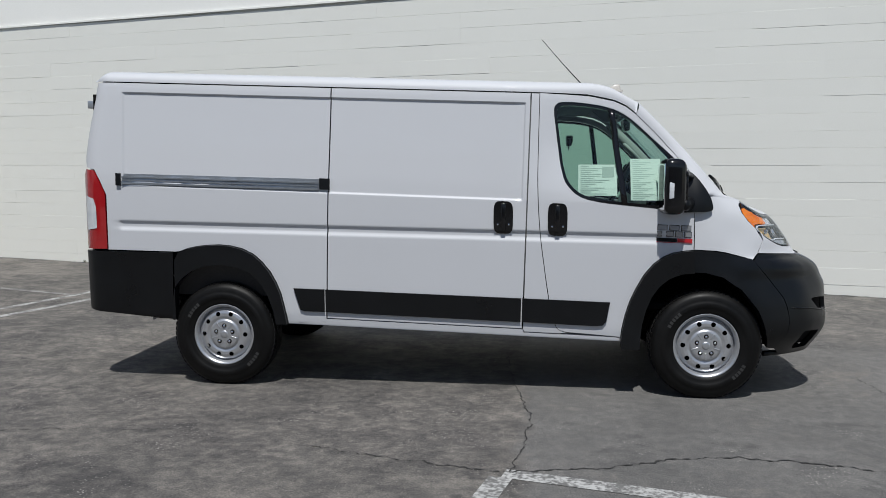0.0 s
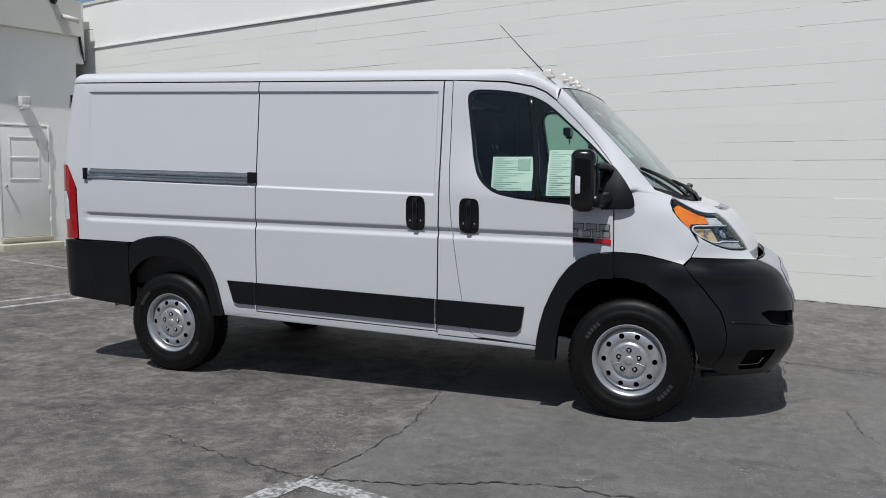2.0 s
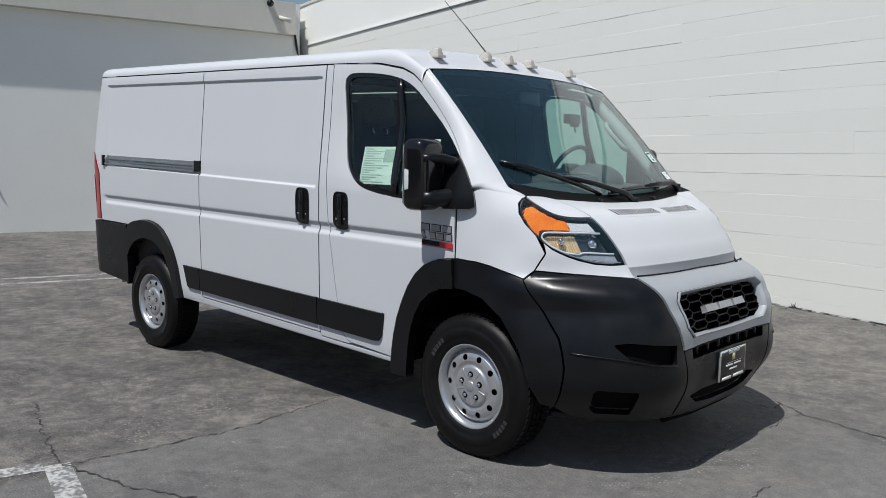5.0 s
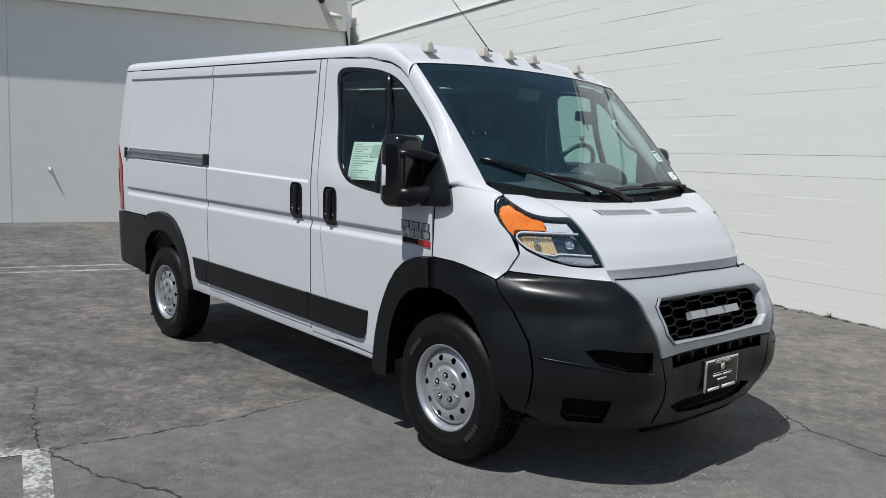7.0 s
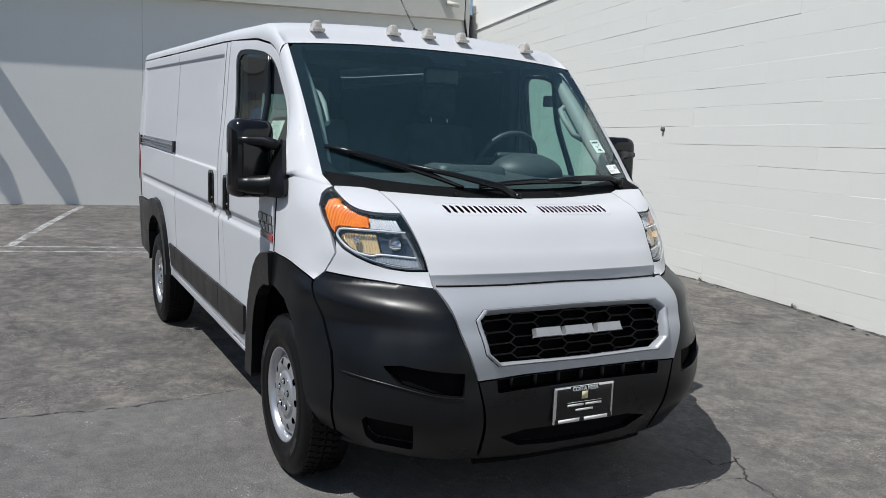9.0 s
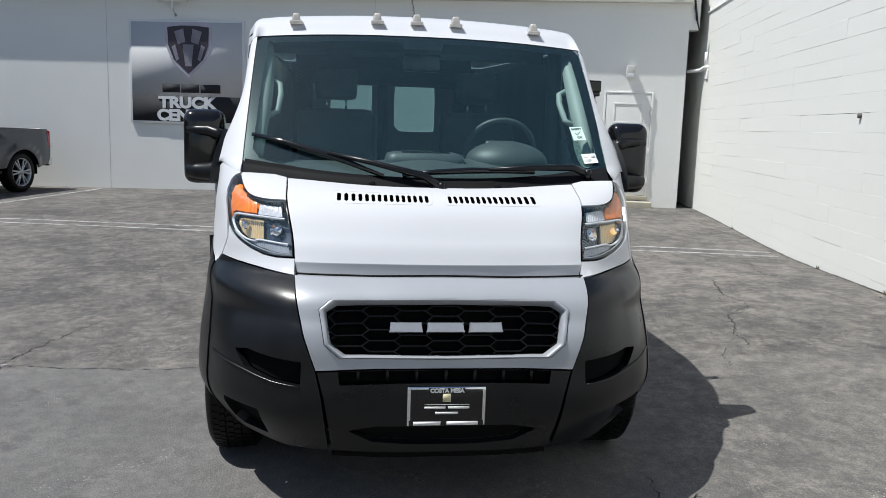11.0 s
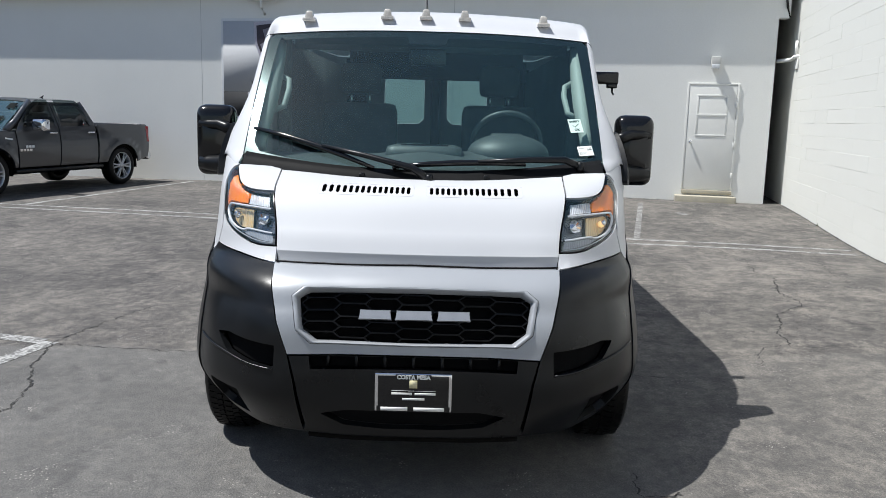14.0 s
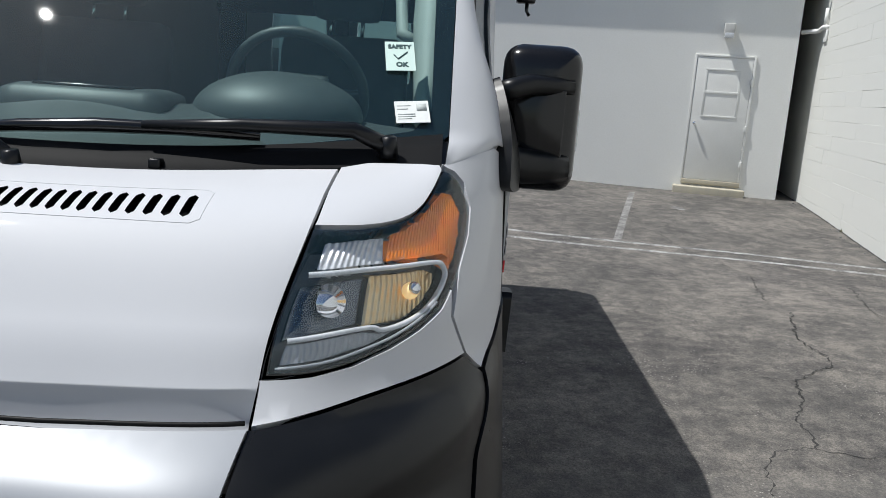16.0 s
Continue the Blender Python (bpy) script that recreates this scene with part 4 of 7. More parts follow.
for sg, tag in ((-1, "right"), (1, "left")):
    f = side(sg)
    quarter = [(-2.597, ROOF_B), (-2.640, 0.45)] + B(REAR_ARCH[::-1]) + B([(-3.73, 0.957), (-4.236, 0.966), (-4.234, 1.361), (-4.283, 1.47), (-4.322, 1.542), (-4.40, 1.555)]) + \
        [(rear_x(1.6) + 0.010, 1.6), (rear_x(1.75) + 0.010, 1.75), (rear_x(1.9) + 0.010, 1.9), (rear_x(2.05) + 0.010, 2.05), (rear_x(ROOF_B) + 0.010, ROOF_B)]
    part("quarter_panel", sheet(quarter, f, step=(0.09, 0.07), edge=(0.02, 0.010), grid=False, aspect=3.0, extra=side_rows(-4.45, -2.6)), M_PAINT, van)
    if sg < 0:
        slide = [(-2.593, ROOF_B), (-1.221, ROOF_B), (-1.262, 0.478), (-2.636, 0.478)]
        door2 = part("sliding_door", sheet(slide, f, step=(0.09, 0.07), edge=(0.02, 0.010), grid=False, aspect=3.0, extra=side_rows(-2.6, -1.2)), M_PAINT, van)
        sill = [(-2.912, 0.422), (-2.912, 0.448), (-2.644, 0.448), (-2.644, 0.474), (-1.258, 0.474), (-1.25, 0.452), (-1.0, 0.452), (-0.595, 0.452), (-0.595, 0.422)]
    else:
        slide = [(-2.593, ROOF_B), (-1.225, ROOF_B), (-1.265, 0.45), (-2.636, 0.45)]
        part("side_panel", sheet(slide, f, step=(0.09, 0.07), edge=(0.02, 0.010), grid=False, aspect=3.0, extra=side_rows(-2.6, -1.2)), M_PAINT, van)
        sill = [(-2.912, 0.422), (-2.912, 0.448), (-0.595, 0.448), (-0.595, 0.422)]
    part("sill", sheet(sill, f, edge=(0.04, 0.006), flange=0.05, grid=False, aspect=4.0, extra=[(x, b) for x in np.arange(-2.88, -0.6, 0.04) for b in (0.427, 0.432, 0.437, 0.442, 0.4455)]), M_PAINT, van)
    post = [(-1.217, ROOF_B), (-1.161, ROOF_B)] + B(SEAM3) + [(-1.0, 0.456), (-1.25, 0.456), (-1.257, 0.478)]
    part("door_post", sheet(post, f, step=(0.05, 0.07), edge=(0.02, 0.010), grid=False, aspect=3.0, extra=side_rows(-1.22, -1.0)), M_PAINT, van)
    door = B(SEAM3[::-1]) + [(-1.0, ROOF_B)] + B([(-0.83, 2.049), (-0.659, 2.015), (-0.58, 1.98), (-0.508, 1.925), (-0.375, 1.795), (-0.243, 1.648), (-0.17, 1.56), (-0.123, 1.48),
                                                    (-0.128, 1.264), (-0.128, 1.12)]) + B(FRONT_ARCH[::-1]) + B([(-0.594, 0.41), (-0.80, 0.425)])
    front_door = part("front_door", sheet(door, f, [B(WINDOW)], step=(0.07, 0.06), edge=(0.018, 0.010), grid=False, aspect=3.0, extra=side_rows(-1.15, -0.15)), M_PAINT, van)

    # window: black frame, two panes, divider
    inner = [(x * 0.955 - 0.029, 1.65 + (z - 1.65) * 0.94) for x, z in WINDOW]
    part("window_frame", sheet(B(WINDOW), side(sg, -0.006), [B(inner)], step=(0.05, 0.05), edge=(0.015, 0.015), gap=0, flange=0.03), M_GLOSS, front_door, "gloss black window surround")
    pane = part("window_pane", sheet(B(inner), side(sg, -0.012), step=(0.08, 0.08), edge=(0.02, 0.02), gap=0, flange=0), M_GLASS, front_door, "green tinted door glass")
    pane.visible_shadow = False
    bm = bmesh.new()
    for (x0, z0), (x1, z1) in (((-0.676, 1.962), (-0.586, 1.318)),):
        for k in range(8):
            a, b2 = k / 8, (k + 1) / 8
            q = [(x0 + (x1 - x0) * a, z0 + (z1 - z0) * a), (x0 + (x1 - x0) * b2, z0 + (z1 - z0) * b2)]
            w_ = 0.019
            vs = [bm.verts.new(side(sg, 0.004)(x + dx, zb(x, z))) for (x, z), dx in ((q[0], -w_), (q[0], w_), (q[1], w_), (q[1], -w_))]
            bm.faces.new(vs if sg > 0 else vs[::-1])
    bmesh.ops.remove_doubles(bm, verts=bm.verts[:], dist=0.0005)
    bmesh.ops.solidify(bm, geom=bm.faces[:], thickness=0.02)
    part("window_divider", bm, M_GLOSS, front_door)

    # fender, bumper corner and lamps on the nose surface
    n0 = nose(mirror=sg)
    fender = [(7.0, 4.36), (6.5, 4.34), (5.9, 4.30), (5.55, 4.22), (5.05, 4.03), (4.65, 3.88), (4.38, 4.15), (4.08, 4.82), (4.2, 5.38), (4.42, 5.75), (4.5, 6.1), (4.38, 6.49), (4.16, 6.73), (3.94, 6.86), (3.80, 6.985),
              (4.0, 7.0), (4.8, 7.0), (5.6, 7.0), (6.25, 6.72), (6.2, 6.3), (7.0, 6.22)]
    part("front_fender", sheet(fender, n0, step=NOSE_STEP, edge=NOSE_EDGE), M_PAINT, van)
    # thin black bar draws the shaded gap between door and fender
    part("door_seal", tube(bmesh.new(), [nose(0.0015, sg)(6.83, v) for v in np.linspace(4.38, 6.2, 12)], 0.0032, 6), M_RUBBER, van, "black strip standing in for the shade of the door gap")
    lamp_top = curve2([(2.06, 5.94), (2.7, 5.95), (3.1, 6.01), (3.4, 6.16), (3.62, 6.42), (3.78, 6.66), (3.86, 6.8)], 5)
    brow = [(p_, q_ + 0.03) for p_, q_ in lamp_top] + [(3.76, 6.99), (2.4, 6.99), (2.12, 6.84), (2.075, 6.4)]
    part("headlamp_brow", sheet(brow, n0, step=NOSE_STEP, edge=NOSE_EDGE), M_PAINT, van)
    under = [(2.0, 4.42), (2.4, 4.40), (2.8, 4.44), (3.2, 4.58), (3.55, 4.76), (3.87, 4.97), (4.06, 5.2), (4.06, 4.82), (4.36, 4.16), (3.25, 4.08), (2.0, 3.97)]
    part("lamp_underpanel", sheet(under, n0, step=NOSE_STEP, edge=NOSE_EDGE), M_PAINT, van)

    lamp_out = curve2([(2.04, 4.45), (2.4, 4.43), (2.8, 4.47), (3.2, 4.61), (3.55, 4.79), (3.87, 5.0), (4.17, 5.3), (4.4, 5.75), (4.47, 6.1), (4.34, 6.46), (4.12, 6.7), (3.9, 6.82)], 6) + lamp_top[::-1]
    lamp = part("headlamp", sheet(lamp_out, nose(-0.07, sg), step=(0.15, 0.12), edge=NOSE_EDGE, gap=0, flange=0), M_HOUSING, van, "headlamp with amber corner and clear lens")
    part("lamp_bezel", sheet(lamp_out, nose(-0.004, sg), [[q for q in drawn_in(lamp_out, n0, 0.006, (0.06, 0.06)) if q[1] < 6.7]], step=(0.15, 0.12), edge=NOSE_EDGE, gap=0.001, flange=0.05), M_GLOSS, lamp, "gloss black lamp edge")
    lens = part("lens", sheet(lamp_out, nose(0.002, sg), step=(0.15, 0.12), edge=NOSE_EDGE, gap=0.003, flange=0), M_LENS, lamp, "clear plastic lens")
    lens.visible_shadow = False

    def fluted(depth, pitch, amp):
        return lambda s_, v: tuple(nose_at(s_ * sg, v) + nose_normal(s_ * sg, v) * (depth + amp * abs(((s_ / pitch) % 1.0) * 2 - 1)))
    amber = [(3.05, 5.90), (3.28, 5.97), (3.48, 6.1), (3.68, 6.3), (3.95, 6.46), (4.21, 6.38), (4.40, 6.08), (4.35, 5.77), (4.24, 5.52), (4.14, 5.40), (4.1, 5.54), (3.98, 5.6), (3.08, 5.6)]
    part("indicator", sheet(amber, fluted(-0.02, 0.05, 0.0035), step=(0.025, 0.06), edge=(0.045, 0.05), gap=0, flange=0.03), M_AMBER, lamp, "amber indicator")
    clear = [(2.2, 5.86), (2.99, 5.88), (3.04, 5.58), (2.22, 5.57)]
    part("upper_reflector", sheet(clear, fluted(-0.026, 0.08, 0.005), step=(0.04, 0.08), edge=(0.04, 0.05), gap=0, flange=0.03), M_CLEAR, lamp, "clear upper reflector")
    bowl = [(2.97, 5.47), (3.8, 5.46), (3.97, 5.39), (3.97, 5.28), (3.78, 5.09), (3.45, 4.93), (2.97, 4.93)]
    part("main_reflector", sheet(bowl, fluted(-0.045, 0.075, 0.006), step=(0.0375, 0.08), edge=(0.0375, 0.06), gap=0, flange=0.02), M_REFLECT, lamp, "fluted main beam reflector")
    inner_b = [(2.14, 5.46), (2.94, 5.46), (2.94, 4.98), (2.14, 4.94)]
    part("inner_bowl", sheet(inner_b, fluted(-0.055, 0.4, 0.004), step=(0.05, 0.06), edge=(0.05, 0.05), gap=0, flange=0.02), M_BLUECHROME, lamp, "dark chromed inner bowl")
    lowr = [(2.16, 4.81), (2.92, 4.84), (3.12, 4.78), (3.35, 4.82), (3.0, 4.66), (2.5, 4.58), (2.14, 4.58)]
    part("lower_reflector", sheet(lowr, fluted(-0.022, 0.06, 0.003), step=(0.03, 0.06), edge=(0.03, 0.05), gap=0, flange=0.02), M_CLEARGREY, lamp, "fluted grey lower reflector")
    bm = bmesh.new()
    bmesh.ops.create_uvsphere(bm, u_segments=16, v_segments=10, radius=0.016, matrix=Matrix.Translation(nose(-0.026, sg)(3.5, 5.25)))
    # left bulb only: added glow in place of warm sun reflections
    part("bulb", bm, M_BULB if sg > 0 else M_CHROME, lamp, "bulb with a faint warm glow added" if sg > 0 else "unlit bulb")
    part("bulb_shield", cyl(bmesh.new(), nose(-0.014, sg)(3.5, 5.27), nose(-0.006, sg)(3.5, 5.27), 0.013, 0.009, 14), M_CHROME, lamp)
    bm = bmesh.new()
    guide = curve2([(2.16, 5.51), (3.0, 5.52), (3.82, 5.52), (4.03, 5.43), (4.04, 5.29), (3.82, 5.07), (3.48, 4.89), (3.14, 4.83), (2.95, 4.89), (2.16, 4.86)], 5)
    gp = [Vector(nose(-0.014, sg)(*q)) for q in guide]
    prev = None
    for k, q in enumerate(guide):
        t_ = (gp[min(k + 1, len(gp) - 1)] - gp[max(k - 1, 0)]).normalized()
        nn_ = Vector(nose_normal(q[0] * sg, q[1]))
        sd = t_.cross(nn_).normalized() * 0.0042
        ring = [bm.verts.new(v_) for v_ in (gp[k] - sd - nn_ * 0.008, gp[k] - sd, gp[k] + nn_ * 0.002, gp[k] + sd, gp[k] + sd - nn_ * 0.008)]
        if prev:
            for m in range(4):
                bm.faces.new((prev[m], prev[m + 1], ring[m + 1], ring[m]))
        prev = ring
    bmesh.ops.recalc_face_normals(bm, faces=bm.faces[:])
    part("light_guide", bm, M_CLEAR, lamp, "pale light guide strip")
    bm = bmesh.new()
    tube(bm, [nose(-0.010, sg)(*q) for q in curve2([(2.1, 4.53), (2.6, 4.54), (3.1, 4.66), (3.5, 4.84), (3.85, 5.06)], 4)], 0.003, 6)
    part("lower_strip", bm, M_CLEARGREY, lamp)
    bm = bmesh.new()
    cyl(bm, nose(-0.05, sg)(2.5, 5.25), nose(-0.03, sg)(2.5, 5.25), 0.026, 0.030, 20)
    part("projector", bm, M_CHROME, lamp, "small round projector")

    corner_b = [(1.99, 3.955), (3.25, 4.068), (4.36, 4.147), (4.64, 3.84), (4.35, 3.05), (4.15, 2.4), (4.1, 1.6), (4.12, 0.9), (4.15, 0.42), (3.7, 0.12), (3.2, 0.0), (1.5, 0.0), (1.62, 1.45), (1.7, 2.06), (1.86, 2.8), (1.97, 3.6)]
    fog = [(1.90, 2.24), (2.4, 2.29), (2.8, 2.35), (3.08, 2.30), (2.8, 1.95), (2.35, 1.80), (1.92, 1.74)]
    low = [(2.52, 0.30), (3.2, 0.32), (3.38, 0.5), (3.44, 0.95), (3.38, 1.06), (2.6, 0.98)]
    bcorner = part("bumper_corner", sheet(corner_b, n0, [fog, low], step=NOSE_STEP, edge=NOSE_EDGE, flange=0.03), M_BLACK, van, "black grained bumper corner")
    # recess floors are near-black, so their shade is in the colour
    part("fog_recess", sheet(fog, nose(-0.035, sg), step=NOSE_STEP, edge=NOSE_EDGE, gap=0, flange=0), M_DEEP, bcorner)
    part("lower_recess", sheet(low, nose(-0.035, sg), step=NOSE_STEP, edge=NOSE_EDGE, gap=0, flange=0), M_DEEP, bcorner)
    bm = tube(bmesh.new(), [nose(0.002, sg)(*q) for q in curve2([(4.0, 2.05), (3.3, 1.98), (2.85, 1.90), (2.35, 1.76), (1.92, 1.70)], 4)], [0.002] + [0.005] * 15 + [0.004], 6)
    part("fog_lip", bm, M_BLACK, bcorner)

    # arch trims
    def arch_side(x, b, sg=sg):
        return (x, sg * (max(width(x, b), 1.0) + 0.032), zw(x, b))
    front_outer = FRONT_ARCH
    front_in = [(-0.115, 0.86), (-0.20, 0.852), (-0.28, 0.82), (-0.345, 0.765), (-0.395, 0.69), (-0.43, 0.60), (-0.452, 0.50), (-0.462, 0.40), (-0.465, 0.33), (-0.59, 0.33)]
    part("front_arch_trim", sheet(B(front_outer + front_in), arch_side, step=(0.05, 0.05), edge=(0.02, 0.02), flange=0.06), M_BLACK, van, "black wheel arch trim")
    nose_arch = [(7.0, 4.34), (6.5, 4.32), (5.9, 4.28), (5.55, 4.2), (5.05, 4.01), (4.66, 3.86), (4.38, 3.05), (4.18, 2.4), (4.12, 1.6), (4.14, 0.9), (4.17, 0.44), (4.5, 0.5), (4.75, 1.0), (5.0, 2.0), (5.3, 2.75), (5.75, 3.2), (6.3, 3.36), (7.0, 3.38)]
    part("fender_arch_trim", sheet(nose_arch, nose(0.005, sg), step=NOSE_STEP, edge=NOSE_EDGE, gap=0.001, flange=0.06), M_BLACK, van, "black wheel arch trim")
    rear_in = [(-3.0, 0.448), (-3.02, 0.55), (-3.06, 0.66), (-3.115, 0.75), (-3.19, 0.815), (-3.29, 0.855), (-3.40, 0.868), (-3.51, 0.858), (-3.60, 0.826), (-3.68, 0.77), (-3.735, 0.70), (-3.755, 0.60), (-3.755, 0.47), (-3.74, 0.47), (-3.735, 0.90)]
    part("rear_arch_trim", sheet(B(REAR_ARCH + rear_in), arch_side, step=(0.05, 0.05), edge=(0.02, 0.02), flange=0.07), M_BLACK, van, "black wheel arch trim")
    rb = B([(-3.742, 0.955), (-3.758, 0.466), (-4.2, 0.505), (-4.32, 0.515)]) + [(rear_x(0.5) + 0.012, 0.455), (rear_x(0.8) + 0.003, 0.7), (rear_x(0.9) + 0.003, 0.882)]
    part("rear_bumper_end", sheet(rb, side(sg, 0.022), step=(0.08, 0.08), edge=(0.03, 0.03), flange=0.05), M_BLACK, van, "black grained rear bumper")

    # strips, tail lamp, handles, rail
    def strip(pts):
        return sheet(pts, side(sg, 0.014), step=(0.15, 0.04), edge=(0.03, 0.02), gap=0.001, flange=0.02)
    part("side_moulding", strip([(-2.872, 0.683), (-2.649, 0.685), (-2.649, 0.523), (-2.79, 0.521), (-2.825, 0.53)]), M_BLACK, van, "black plastic side moulding")
    part("side_moulding", strip([(-2.643, 0.685), (-1.269, 0.692), (-1.272, 0.525), (-2.643, 0.523)]), M_BLACK, van, "black plastic side moulding")
    part("side_moulding", strip([(-1.263, 0.692), (-0.668, 0.695), (-0.69, 0.56), (-0.715, 0.53), (-0.76, 0.524), (-1.266, 0.525)]), M_BLACK, van, "black plastic side moulding")
    tail = B([(-4.238, 0.972), (-4.238, 1.358), (-4.287, 1.468), (-4.326, 1.538), (-4.40, 1.548)]) + [(rear_x(1.4) + 0.006, 1.4), (rear_x(1.0) + 0.006, 1.0), (rear_x(0.9) + 0.006, 0.89)]
    tl = part("tail_lamp", sheet(tail, side(sg, 0.006), step=(0.05, 0.05), edge=(0.015, 0.015), flange=0.03), M_RED, van, "red tail lamp with clear centre")
    clear_t = [(-4.31, 1.05), (-4.31, 1.20), (-4.33, 1.26), (-4.41, 1.28), (-4.41, 1.03)]
    part("reversing_lens", sheet(clear_t, side(sg, 0.009), step=(0.05, 0.05), edge=(0.015, 0.015), gap=0, flange=0), M_CLEAR, tl, "clear reversing lens")

# side rail and handles, right side has the sliding door
for sg in (-1, 1):
    if sg < 0:
        bm = sheet([(-4.147, 1.447), (-2.607, 1.459), (-2.607, 1.392), (-2.66, 1.378), (-4.147, 1.360)], side(sg, 0.002), step=(0.2, 0.02), edge=(0.05, 0.02), gap=0, flange=0.02)
        rail = part("door_rail", bm, M_ALU, van, "bare metal sliding door rail")
        bm = bmesh.new()
        for b0, b1, h in ((1.372, 1.386, 0.014), (1.398, 1.406, 0.010), (1.418, 1.428, 0.014)):
            for k in range(24):
                x0, x1 = -4.11 + 1.43 * k / 24, -4.11 + 1.43 * (k + 1) / 24
                lift = lambda x: 0.008 * (x + 4.11) / 1.43
                v = [bm.verts.new(side(sg, o)(x, b + lift(x))) for o in (0.003, h) for x, b in ((x0, b0), (x1, b0), (x1, b1), (x0, b1))]
                for q in ((4, 5, 6, 7), (0, 1, 5, 4), (3, 7, 6, 2)):
                    bm.faces.new([v[i] for i in q])
        bmesh.ops.remove_doubles(bm, verts=bm.verts[:], dist=0.0004)
        bmesh.ops.recalc_face_normals(bm, faces=bm.faces[:])
        part("rail_ribs", bm, M_ALU, rail, smooth=False)
        for x0, x1, b0, b1 in ((-4.152, -4.118, 1.362, 1.449), (-2.675, -2.604, 1.388, 1.464)):
            part("rail_end", sheet([(x0, b0), (x1, b0), (x1, b1), (x0, b1)], side(sg, 0.016), step=(0.03, 0.03), edge=(0.02, 0.02), gap=0, flange=0.02), M_BLACK, rail, "black plastic rail end")
    for xc, bc in (((-1.398, 1.243), (-1.031, 1.243)) if sg < 0 else ((-1.031, 1.243),)):
        cup = [(xc + 0.066 * math.copysign(abs(math.cos(a)) ** 0.45, math.cos(a)), bc + 0.111 * math.copysign(abs(math.sin(a)) ** 0.5, math.sin(a))) for a in np.linspace(0, 2 * math.pi, 40, endpoint=False)]
        h = part("door_handle", sheet(cup, side(sg, 0.007), step=(0.02, 0.02), edge=(0.012, 0.012), gap=0, flange=0.012), M_GLOSS, van, "black recessed pull handle")
        bm = bmesh.new()
        y = sg * (width(xc, bc) + 0.02)
        box(bm, (xc - 0.017, min(y, y - sg * 0.03), zw(xc, bc) - 0.085), (xc + 0.017, max(y, y - sg * 0.03), zw(xc, bc) + 0.098), bevel=0.008)
        part("grip", bm, M_GLOSS, h)
        for dx in (-0.036, 0.036):
            bm = bmesh.new()
            cyl(bm, (xc + dx, sg * (width(xc, bc) + 0.004), zw(xc, bc) - 0.048), (xc + dx, sg * (width(xc, bc) + 0.009), zw(xc, bc) - 0.048), 0.007, seg=10)
            part("screw", bm, M_CHROME, h)

# roof: one crowned skin over both side seams, drawn down to the windscreen's top edge
SIDE_TOP = [(-4.35, ROOF_B), (-2.6, ROOF_B), (-1.22, ROOF_B), (-1.0, zb(-1.0, 2.059)), (-0.83, zb(-0.83, 2.052)), (-0.659, zb(-0.659, 2.018)), (-0.58, zb(-0.58, 1.983)), (-0.508, zb(-0.508, 1.928))]


def roof(x, c):
    """c runs from -1 at the right seam over the crown to 1 at the left seam."""
    sg, a = (1 if c >= 0 else -1), abs(c)
    back = st((x + 4.40) / 0.17)
    b_side = float(np.interp(x, [p[0] for p in SIDE_TOP], [p[1] for p in SIDE_TOP]))
    front = st((-0.36 - x) / 0.52)
    crown = 2.222 - (1 - front) ** 1.6 * 0.16 - (1 - back) * 0.075
    ws = width(max(x, -4.335), b_side)
    # from the crown outwards to the rounded shoulder and down to the seam
    k = min(1.0, a / 0.86)
    y1, z1 = 0.86 * k, crown - 0.042 * k * k - 0.004 * max(0, k - 0.9) * 10
    if a <= 0.86:
        return (x, sg * y1, zw(x, z1))
    t = (a - 0.86) / 0.14
    z0 = crown - 0.046
    p0, p1, p2 = (0.86, z0), (ws + 0.004, z0 - 0.014), (ws, b_side + 0.006)
    y = (1 - t) ** 2 * p0[0] + 2 * t * (1 - t) * p1[0] + t * t * p2[0]
    z = (1 - t) ** 2 * p0[1] + 2 * t * (1 - t) * p1[1] + t * t * p2[1]
    return (x, sg * y, zw(x, z))


bm = bmesh.new()
xs = list(np.linspace(-4.352, -4.2, 10)) + list(np.linspace(-4.15, -1.0, 40)) + list(np.linspace(-0.95, -0.44, 20))
cs = [c for c in np.linspace(-1, -0.86, 9)] + list(np.linspace(-0.82, 0.82, 33)) + [c for c in np.linspace(0.86, 1, 9)]
gridv = []
for x in xs:
    line = []
    for c in cs:
        p = Vector(roof(min(x, -0.492 - 0.016 * (abs(c) - 0.86) / 0.14) if abs(c) > 0.86 else x, c))
        if x > -0.66:
            t = st((x + 0.66) / 0.22)
            tgt = cab(1.0, max(-1, min(1, p.y / 0.862))) + Vector((0.0, 0, 0.004))
            if abs(c) <= 0.86:
                p = p.lerp(Vector((p.x + (tgt.x - (-0.44)) * t, p.y, p.z * (1 - t) + tgt.z * t)), 1.0)
        line.append(bm.verts.new(p))
    gridv.append(line)
LINING = [[v.co.copy() for v, c in zip(line, cs) if abs(c) <= 0.86] for line, x in zip(gridv, xs) if x > -4.3]
for a, b in zip(gridv, gridv[1:]):
    for k in range(len(cs) - 1):
        bm.faces.new((a[k], a[k + 1], b[k + 1], b[k]))
bmesh.ops.recalc_face_normals(bm, faces=bm.faces[:])
if sum(f.normal.z for f in bm.faces) < 0:
    bmesh.ops.reverse_faces(bm, faces=bm.faces[:])
roof_ob = part("roof", bm, M_PAINT, van)
bm = bmesh.new()
lining = [[bm.verts.new(p - Vector((0.012, 0, 0.02))) for p in line] for line in LINING]
for a, b in zip(lining, lining[1:]):
    for k in range(len(a) - 1):
        bm.faces.new((a[k + 1], a[k], b[k], b[k + 1]))
